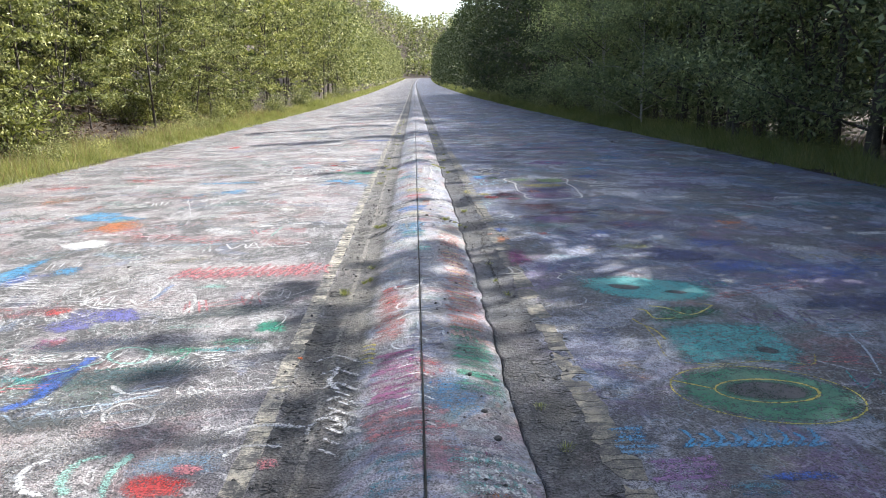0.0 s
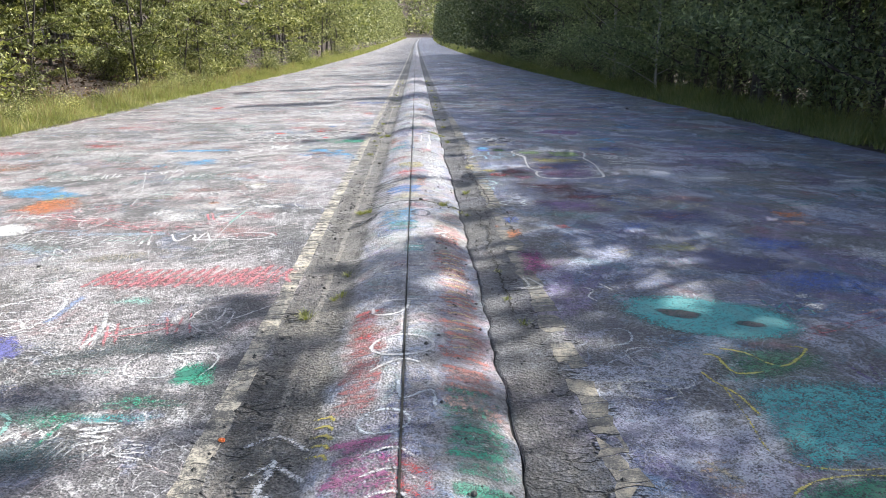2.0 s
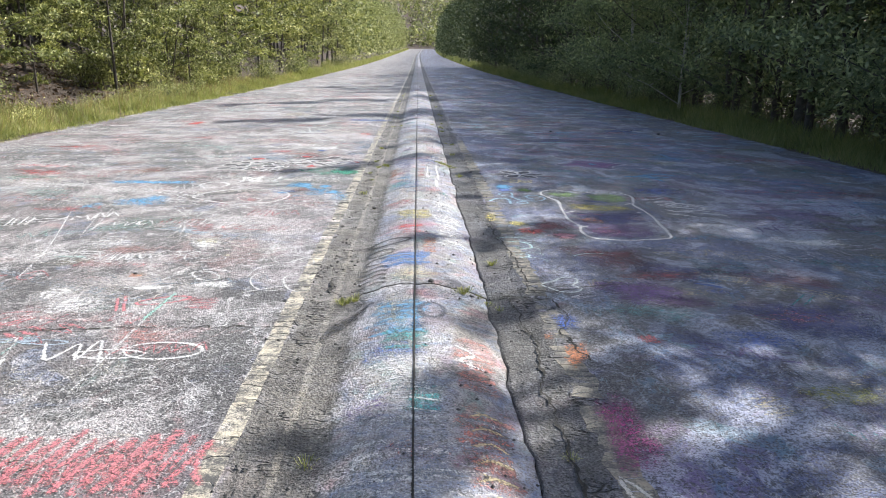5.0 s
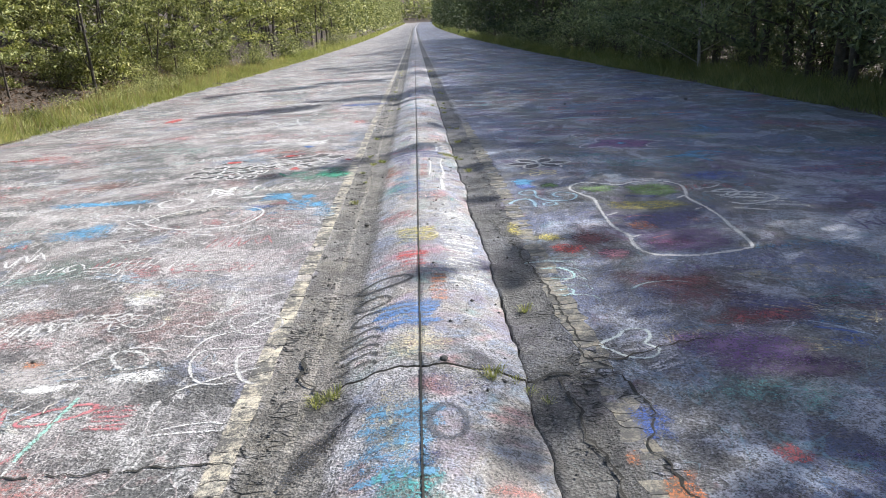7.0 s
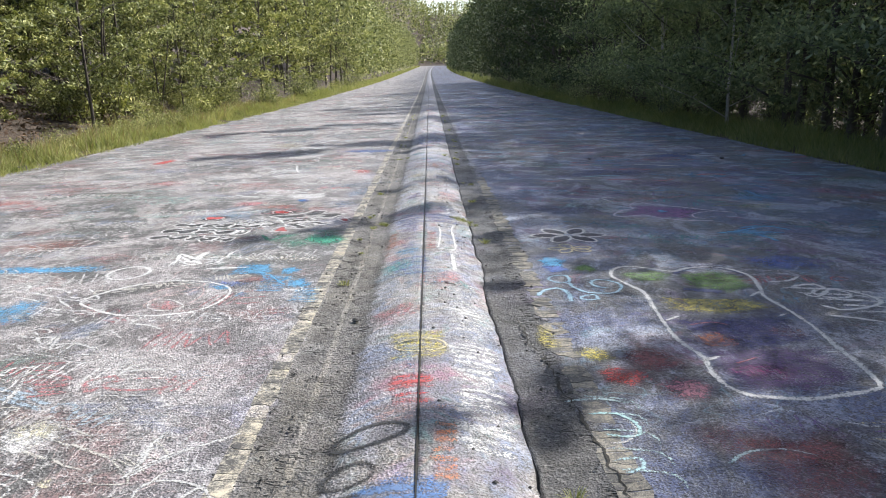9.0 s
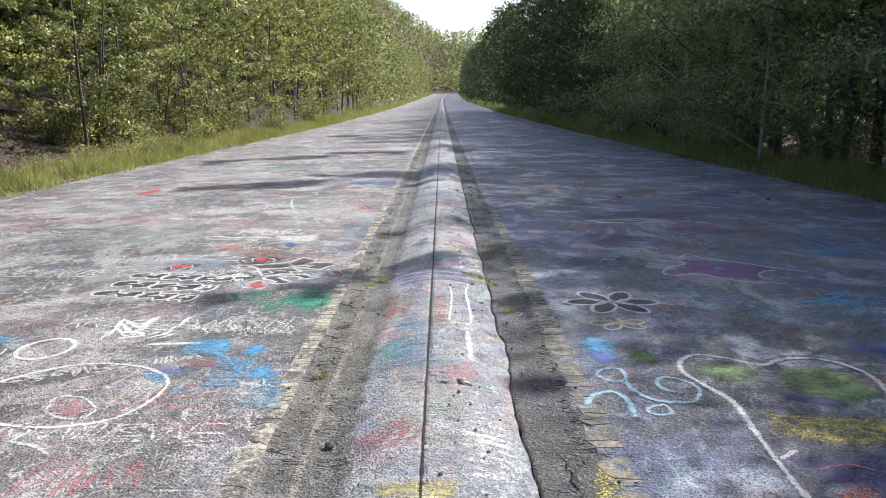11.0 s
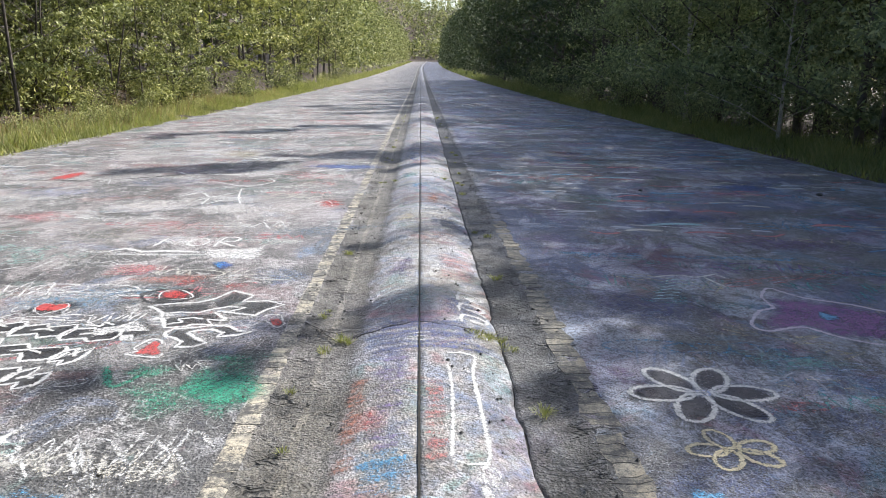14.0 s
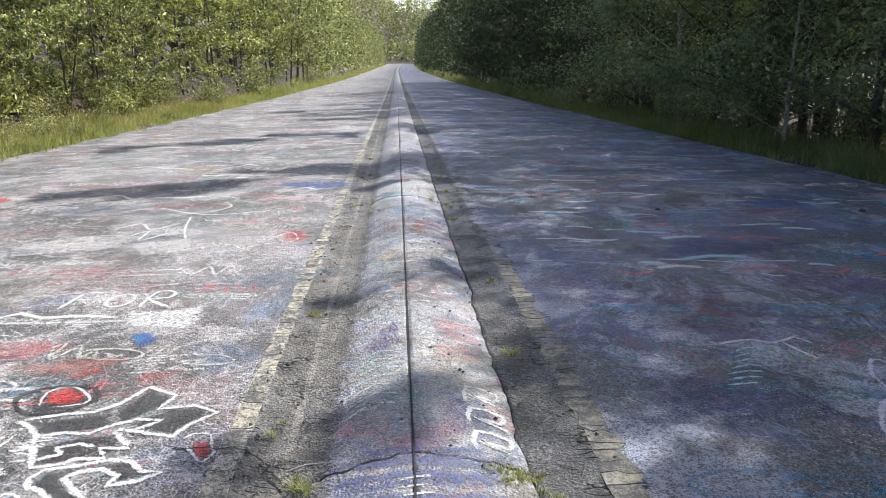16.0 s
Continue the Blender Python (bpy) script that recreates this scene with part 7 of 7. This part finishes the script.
    k.stroke([(1.22, 5.74), (1.28, 5.59)], 0.026, WHITE, 0.8)
    k.stroke([(0.67, 5.64), (0.77, 5.67), (0.76, 5.86), (0.85, 5.67), (0.68, 5.62)], 0.026, (0.7, 0.68, 0.6), 0.85)
    k.patch(2.42, 5.50, 0.06, 0.05, WHITE, 0.7, 0, 0.3)
    k.patch(2.40, 5.33, 0.08, 0.04, WHITE, 0.6, 0, 0.3)
    k.patch(3.46, 7.70, 0.19, 0.16, ORANGE, 0.7, 0, 0.3)
    k.patch(2.04, 6.56, 0.24, 0.11, (0.4, 0.4, 0.12), 0.6, 0, 0.3)
    k.patch(0.88, 6.16, 0.13, 0.28, MAGENTA, 0.6, 0, 0.3)
    k.patch(1.56, 8.05, 0.36, 0.27, (0.15, 0.06, 0.25), 0.7, 0, 0.3)
    k.patch(1.91, 7.27, 0.27, 0.17, BLUE, 0.5, 0, 0.3)
    k.stroke([(1.46, 4.63), (1.52, 4.61), (1.52, 4.5), (1.54, 4.41), (1.67, 4.43)], 0.022, YELLOW, 0.9)
    k.stroke([(1.57, 4.7), (1.68, 4.65), (1.74, 4.52), (1.83, 4.51), (2.01, 4.7), (1.93, 4.73)], 0.022, YELLOW, 0.9)
    k.stroke([(1.38, 4.43), (1.4, 4.32), (1.45, 4.2), (1.46, 4.01)], 0.02, YELLOW, 0.85)
    k.fill([(1.57, 4.68), (1.84, 4.7), (2.02, 4.67), (2.01, 4.52), (1.71, 4.36), (1.54, 4.38)], (0.03, 0.20, 0.10), 0.8)
    k.stroke([(0.97, 4.31), (1.14, 4.32), (1.21, 4.21), (1.09, 4.15), (0.97, 4.2)], 0.02, (0.5, 0.5, 0.46), 0.7, True)
    k.stroke([(0.96, 4.51), (1.19, 4.68), (1.31, 4.61), (1.24, 4.43)], 0.018, (0.45, 0.5, 0.56), 0.7)
    k.stroke([(1.09, 3.7), (1.14, 3.62), (1.19, 3.54)], 0.03, (0.5, 0.44, 0.3), 0.6)
    hatch(k, rnd, 1.13, 3.58, 0.09, 0.17, 7, 0.03, (0.4, 0.26, 0.16), 0.6)
    hatch(k, rnd, 0.90, 2.80, 0.10, 0.12, 12, 0.04, SKYBLUE, 0.9)
    k.stroke([(1.13, 2.89), (1.15, 2.79), (1.09, 2.72), (1.18, 2.77)], 0.03, SKYBLUE, 0.85)
    k.stroke([(1.19, 2.85), (1.22, 2.79), (1.16, 2.72), (1.24, 2.76)], 0.03, SKYBLUE, 0.85)
    k.stroke([(1.27, 2.88), (1.28, 2.79), (1.22, 2.72), (1.31, 2.76)], 0.03, SKYBLUE, 0.85)
    k.stroke([(1.33, 2.85), (1.35, 2.79), (1.29, 2.72), (1.37, 2.76)], 0.03, SKYBLUE, 0.85)
    k.stroke([(1.41, 2.88), (1.42, 2.79), (1.35, 2.71), (1.44, 2.76)], 0.03, SKYBLUE, 0.85)
    k.stroke([(1.46, 2.85), (1.48, 2.78), (1.42, 2.71), (1.51, 2.76)], 0.03, SKYBLUE, 0.85)
    k.stroke([(1.55, 2.87), (1.55, 2.78), (1.48, 2.71), (1.57, 2.76)], 0.03, SKYBLUE, 0.85)
    k.stroke([(1.6, 2.84), (1.62, 2.78), (1.55, 2.71), (1.64, 2.75)], 0.03, SKYBLUE, 0.85)
    k.stroke([(1.69, 2.87), (1.68, 2.78), (1.61, 2.71), (1.71, 2.75)], 0.03, SKYBLUE, 0.85)
    hatch(k, rnd, 1.02, 2.52, 0.16, 0.12, 14, 0.05, (0.34, 0.16, 0.40), 0.9)
    k.stroke([(2.6, 4.11), (2.53, 3.82), (2.39, 3.46)], 0.022, (0.5, 0.6, 0.72), 0.8)
    k.stroke([(2.42, 4.17), (2.53, 4.11), (2.75, 4.13)], 0.025, (0.4, 0.6, 0.7), 0.8)
    k.stroke([(2.15, 3.66), (2.26, 3.54), (2.38, 3.44)], 0.02, (0.5, 0.55, 0.62), 0.7)
    k.stroke([(2.51, 4.5), (2.67, 4.58), (2.7, 4.44), (2.56, 4.35)], 0.018, (0.55, 0.55, 0.5), 0.7, True)
    k.patch(2.40, 5.33, 0.06, 0.10, WHITE, 0.6, 0, 0.3)
    hatch(k, rnd, 1.26, 2.39, 0.13, 0.05, 8, 0.04, (0.04, 0.25, 0.36), 0.7)
    k.patch(2.66, 5.81, 0.37, 0.31, BLUE, 0.6, 0, 0.3)
    k.patch(2.77, 6.69, 0.32, 0.25, BLUE, 0.6, 0, 0.3)
    k.patch(2.34, 6.24, 0.45, 0.31, NAVY, 0.7, 0, 0.3)
    hatch(k, rnd, 2.60, 4.16, 0.17, 0.14, 8, 0.03, (0.3, 0.5, 0.6), 0.6)
    k.done("faint_outlines", "faint grey loops and blue scrawl beside green letters")


pieces_right()
pieces_left()
more_drawings()
pieces_hump()


# ---- cracks, lines, weeds ----
def crack(name, pts, width, seed):
    """A crack filled with dark dirt that wanders along its way."""
    rnd = random.Random(seed)
    path = []
    for (a, b), (c, d) in zip(pts, pts[1:]):
        n = max(2, int(math.hypot(c - a, d - b) / 0.03))
        for i in range(n):
            t = i / n
            path.append((a + (c - a) * t + rnd.uniform(-0.013, 0.013) + bumps(a + seed, b + (d - b) * t, 6.0, 0.03), b + (d - b) * t + rnd.uniform(-0.015, 0.015)))
    path.append(pts[-1])
    verts, faces = [], []
    for i, (u, y) in enumerate(path):
        q, r = path[max(0, i - 1)], path[min(len(path) - 1, i + 1)]
        d = Vector((-(r[1] - q[1]), r[0] - q[0])).normalized() * width * rnd.choice((0.12, 0.25, 0.4, 0.6)) * (0.25 if i in (0, len(path) - 1) else 1)
        verts += [at(u - d.x, y - d.y, 0.0045), at(u + d.x, y + d.y, 0.0045)]
        if i:
            s = 2 * i
            faces.append((s - 2, s - 1, s + 1, s))
    part(name, mesh_of(name, verts, faces, (M_CRACK,)), road, "dark crack in the asphalt")


def build_seam():
    """The open joint along the middle of the raised strip."""
    rnd = random.Random(2)
    verts, faces = [], []
    for i in range(420):
        y = 0.5 + 0.1 * i
        w, du = 0.0038 * rnd.uniform(0.7, 1.25), rnd.uniform(-0.0012, 0.0012)
        verts += [at(du - w, y, 0.0062), at(du + w, y, 0.0062)]
        if i:
            faces.append((2 * i - 2, 2 * i - 1, 2 * i + 1, 2 * i))
    part("middle_joint", mesh_of("middle_joint", verts, faces, (M_CRACK,)), road, "straight dark joint along the raised strip")


build_seam()
crack("crack", [(0.60, 10.6), (0.66, 9.96), (0.74, 9.1), (0.78, 8.41), (0.76, 8.01), (0.86, 7.9), (0.92, 7.59), (0.83, 7.27), (0.9, 6.9)], 0.015, 1)
crack("crack", [(0.76, 8.05), (0.9, 8.0), (1.2, 8.15), (1.5, 8.2)], 0.011, 2)
crack("crack", [(-2.4, 7.2), (-1.56, 7.28), (-1.13, 7.29), (-0.72, 7.31)], 0.012, 3)
crack("crack", [(2.4, 22.3), (3.31, 22.39), (5.38, 22.63), (6.8, 22.97)], 0.05, 4)
crack("crack", [(-0.42, 7.75), (-0.55, 7.95), (-0.56, 8.2)], 0.02, 5)
crack("crack", [(0.45, 7.8), (0.6, 7.9), (0.74, 7.85)], 0.018, 6)
crack("crack", [(0.6, 7.9), (0.62, 7.5), (0.66, 7.0), (0.6, 6.5), (0.63, 5.8), (0.6, 5.2)], 0.014, 7)
crack("crack", [(-1.0, 13.9), (-0.7, 13.88), (-0.4, 13.5)], 0.012, 8)
crack("crack", [(-6.8, 19.6), (-4.4, 19.4), (-3.0, 20.2)], 0.03, 9)


def build_line(name, label, u, width, y0, count, pitch, gap, stray, seed, end, mat):
    """A painted line on crazed asphalt: each chip between two cracks is a piece of its own."""
    rnd = random.Random(seed)
    line = part(name, None, road, label)

    def row(y):
        lean = rnd.uniform(-0.35, 0.35) * pitch
        return [(u + width * (k / 3 - 0.5) + rnd.uniform(-1, 1) * (stray if k in (0, 3) else 0.006), y + lean * (k / 3 - 0.5) + rnd.uniform(-0.2, 0.2) * pitch) for k in range(4)]

    y, last = y0, row(y0)
    for _ in range(count):
        y += pitch * rnd.uniform(0.6, 1.4)
        now = row(y)
        if rnd.random() > gap:
            ring = last + now[::-1]
            cu, cy = sum(p[0] for p in ring) / 8, sum(p[1] for p in ring) / 8
            o = Vector(at(cu, cy))
            verts, tilt = [], rnd.uniform(-0.0015, 0.0015)
            for k, up in ((1.0, -0.008), (0.965, 0.0015 + tilt)):
                for a, b in ring:
                    inset = 0.0018 * (1 if up > 0 else 0.4)
                    p = Vector(at(cu + (a - cu) * k, cy + (b - cy) * k - math.copysign(inset, b - cy), up + (rnd.uniform(-0.001, 0.001) if up > 0 else 0)))
                    verts.append(tuple(p - o))
            faces = [tuple(range(8, 16))] + [(i, (i + 1) % 8, 8 + (i + 1) % 8, 8 + i) for i in range(8)]
            ob = new("line_chip", mesh_of("line_chip", verts, faces, (mat,)))
            ob.parent, ob.location = line, o
        last = now
    far, faces = [], []
    while y < end:
        k = len(far)
        far += [at(u - width / 2, y, 0.012), at(u + width / 2, y, 0.012), at(u + width / 2, y + 1.4, 0.012), at(u - width / 2, y + 1.4, 0.012)]
        faces.append((k, k + 1, k + 2, k + 3))
        y += 1.4 * rnd.choice((1.0, 1.0, 1.25))
    if far:
        part("far_stretch", mesh_of("far_stretch", far, faces, (mat,)), line)


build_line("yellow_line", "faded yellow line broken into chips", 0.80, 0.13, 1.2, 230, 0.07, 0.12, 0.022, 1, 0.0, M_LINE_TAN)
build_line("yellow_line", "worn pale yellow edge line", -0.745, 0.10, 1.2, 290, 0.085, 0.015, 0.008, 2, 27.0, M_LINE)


def tuft_kind(seed, height, blades, mat):
    rng = np.random.default_rng(seed)
    verts, faces = [], []
    for _ in range(blades):
        g, o = rng.uniform(0, 6.283), rng.uniform(0.3, 1.5) * height
        w = rng.uniform(0.0015, 0.0035)
        r = rng.uniform(0, 0.07) ** 1.0
        x, y = math.cos(g) * r, math.sin(g) * r
        h = height * rng.uniform(0.35, 1.0)
        dx, dy = -math.sin(g) * w, math.cos(g) * w
        s = len(verts)
        verts += [(x - dx, y - dy, -0.01), (x + dx, y + dy, -0.01), (x + dx + math.cos(g) * o * 0.45, y + dy + math.sin(g) * o * 0.45, h * 0.75),
                  (x - dx + math.cos(g) * o * 0.45, y - dy + math.sin(g) * o * 0.45, h * 0.75), (x + math.cos(g) * o, y + math.sin(g) * o, h)]
        faces += [(s, s + 1, s + 2, s + 3), (s + 3, s + 2, s + 4)]
    return tagged(new("weed_tuft", mesh_of("weed_tuft", verts, faces, (mat,))), "small green weed tuft growing from a crack", "weed", "weeds in the road's cracks")


def build_weeds():
    kinds = [tuft_kind(1, 0.045, 60, M_GRASS), tuft_kind(2, 0.06, 70, M_GRASS), tuft_kind(3, 0.035, 44, M_LEAF_YELLOW)]
    rnd = random.Random(14)
    spots = [(-0.41, 7.76), (-0.45, 7.72), (0.40, 7.8), (0.45, 7.74), (0.57, 8.66), (-0.59, 13.99), (-0.57, 14.1), (-0.52, 13.44), (-0.55, 12.38), (-0.59, 11.45), (0.56, 12.73), (0.45, 13.5),
             (0.38, 13.56), (0.52, 13.48), (-0.61, 12.92), (-0.4, 5.92), (-0.4, 5.53), (-0.44, 5.45), (-0.57, 5.16), (0.61, 5.99), (0.6, 5.44), (0.65, 5.06), (0.52, 7.66), (0.56, 3.15), (0.6, 2.75)]
    for _ in range(16):                           # along the joints of the slabs
        spots.append((rnd.choice((-0.42, -0.34, 0.33, 0.42, 0.5)) + rnd.uniform(-0.06, 0.06), rnd.choice((7.8, 13.6, 13.62, 19.45)) + rnd.uniform(-0.04, 0.02)))
    for _ in range(30):
        spots.append((rnd.choice((-0.55, -0.48, 0.56, 0.6)) + rnd.uniform(-0.05, 0.05), rnd.uniform(14.5, 34)))
    for i, (u, y) in enumerate(spots):
        m = Matrix.Translation(at(u, y, -0.002)) @ Matrix.Rotation(rnd.uniform(0, 6), 4, "Z")
        if i < len(kinds):
            kinds[i].matrix_basis = m
            kinds[i].scale = (0.5,) * 3
            continue
        copy_thing(rnd.choice(kinds), m).scale = (rnd.uniform(0.35, 0.7),) * 3


build_weeds()


def build_crumbs():
    """Loose crumbs of asphalt lying beside the hump and the lines."""
    rng = np.random.default_rng(31)
    verts, faces = [], []
    for _ in range(900):
        y = 1.5 + 20 * rng.random() ** 1.3
        u = rng.choice((-0.55, 0.58, 0.25, -0.62)) + rng.normal() * 0.10
        r = rng.uniform(0.004, 0.013)
        x0, y0, z0 = at(u, y, r * 0.3)
        s = len(verts)
        for a, b, c in ((1, 0, 0), (0, 1, 0), (-1, 0, 0), (0, -1, 0), (0, 0, 0.8), (0, 0, -0.6)):
            k = r * rng.uniform(0.6, 1.2)
            verts.append((x0 + a * k, y0 + b * k, z0 + c * k))
        for a, b in ((0, 1), (1, 2), (2, 3), (3, 0)):
            faces += [(s + a, s + b, s + 4), (s + b, s + a, s + 5)]
    tagged(new("asphalt_crumbs", mesh_of("asphalt_crumbs", verts, faces, (M_CRUMB,))), "loose dark crumbs of asphalt on the road", "gravel", kind="stuff")


build_crumbs()


def build_litter():
    """Fallen leaves and twigs on the bank under the left-hand trees."""
    rng = np.random.default_rng(5)
    k = 9000
    u, y = -9.2 - 6 * rng.random(k) ** 1.2, 3 + 44 * rng.random(k) ** 1.2
    c = np.array([(mid_x(b) + a, b, terrain(mid_x(b) + a, b) + 0.02) for a, b in zip(u, y)])
    me = quads_mesh("leaf_litter", *leaf_arrays(rng, c, 0.13, 1.6), M_LITTER)
    tagged(new("leaf_litter", me), "dry brown fallen leaves under the trees", "leaf litter", kind="stuff")


def fallen_branch(u, y, length, turn, bend):
    """A dead branch with two side twigs lying on the ground."""
    x = mid_x(y) + u
    v, f = [], []
    tube(v, f, [(-length / 2, 0, 0), (0, bend, 0.02), (length / 2, 0, 0.03)], [0.02, 0.016, 0.006], 6)
    tube(v, f, [(0, bend, 0.02), (length * 0.25, bend + 0.25, 0.06)], [0.010, 0.004], 5)
    tube(v, f, [(-length * 0.2, bend * 0.6, 0.02), (0.0, bend - 0.3, 0.08)], [0.010, 0.004], 5)
    ob = new("fallen_branch", mesh_of("fallen_branch", v, f, (M_BARK,), None, True))
    ob.matrix_basis = pose(x, y, terrain(x, y) + 0.02, 0, 0, turn)
    tagged(ob, "dead grey branch fallen under the trees", "branch", "fallen branches")


def scrap(name, label, category, u, y, size, mat, seed, on_road=True):
    """A crumpled flat scrap."""
    rnd = random.Random(seed)
    v, f = [(0, 0, size * 0.25)], []
    for ring, r in enumerate((0.5, 1.0)):
        for i in range(9):
            g = 2 * math.pi * i / 9
            k = size * r * rnd.uniform(0.7, 1.15)
            v.append((math.cos(g) * k, math.sin(g) * k * 0.7, size * (rnd.uniform(0.1, 0.4) if ring == 0 else rnd.uniform(0.0, 0.12))))
    for i in range(9):
        j = (i + 1) % 9
        f += [(0, 1 + i, 1 + j), (1 + i, 10 + i, 10 + j, 1 + j)]
    ob = new(name, mesh_of(name, v, f, (mat,)))
    x = mid_x(y) + u
    ob.matrix_basis = pose(*(at(u, y, 0.002) if on_road else (x, y, terrain(x, y) + 0.04)), 0, 0, rnd.uniform(0, 360))
    solid = ob.modifiers.new("thickness", "SOLIDIFY")
    solid.thickness = size * 0.05
    tagged(ob, label, category)


def pebble(u, y, size, seed):
    bm = bmesh.new()
    bmesh.ops.create_icosphere(bm, subdivisions=2, radius=size)
    rnd = random.Random(seed)
    for v in bm.verts:
        v.co *= 1 + noise.noise(v.co * 40 + Vector((seed, 0, 0))) * 0.4
        v.co.z *= 0.6
    me = bpy.data.meshes.new("stone")
    bm.to_mesh(me)
    bm.free()
    me.materials.append(M_CRUMB)
    ob = new("stone", me)
    ob.matrix_basis = pose(*at(u, y, size * 0.3), 0, 0, rnd.uniform(0, 360))
    tagged(ob, "small dark stone lying on the asphalt", "stone", "loose stones")


def twig(u, y, length, turn):
    v, f = [], []
    tube(v, f, [(-length / 2, 0, 0.004), (0, 0.01, 0.008), (length / 2, -0.005, 0.004)], [0.004, 0.0035, 0.002], 5)
    ob = new("twig", mesh_of("twig", v, f, (M_PALE_BARK,), None, True))
    ob.matrix_basis = pose(*at(u, y, 0.004), 0, 0, turn)
    tagged(ob, "thin pale dry twig lying on the road", "twig")


build_litter()
for k, (u, y) in enumerate(((-10.6, 17.0), (-11.2, 21.5), (-10.4, 25.5), (-11.6, 29.0), (-10.8, 33.0), (-11.0, 13.0))):
    fallen_branch(u, y, 1.6 + 0.3 * (k % 3), 40 * k, 0.12)
scrap("paper_scrap", "crumpled white scrap of paper in the grass", "litter", -9.0, 16.4, 0.10, M_WHITE_SCRAP, 1, False)
scrap("orange_scrap", "small bright orange plastic scrap", "litter", -0.70, 3.86, 0.022, M_ORANGE_SCRAP, 2)
for k, (u, y, r) in enumerate(((-0.42, 10.62, 0.022), (0.28, 3.0, 0.016), (0.24, 3.4, 0.014), (0.31, 2.75, 0.017), (2.9, 19.1, 0.03), (-1.95, 8.3, 0.014), (0.1, 7.9, 0.018), (5.2, 19.0, 0.04), (-2.6, 6.2, 0.016))):
    pebble(u, y, r, k)
twig(-0.42, 13.72, 0.16, 25)
twig(-1.62, 7.8, 0.09, 80)
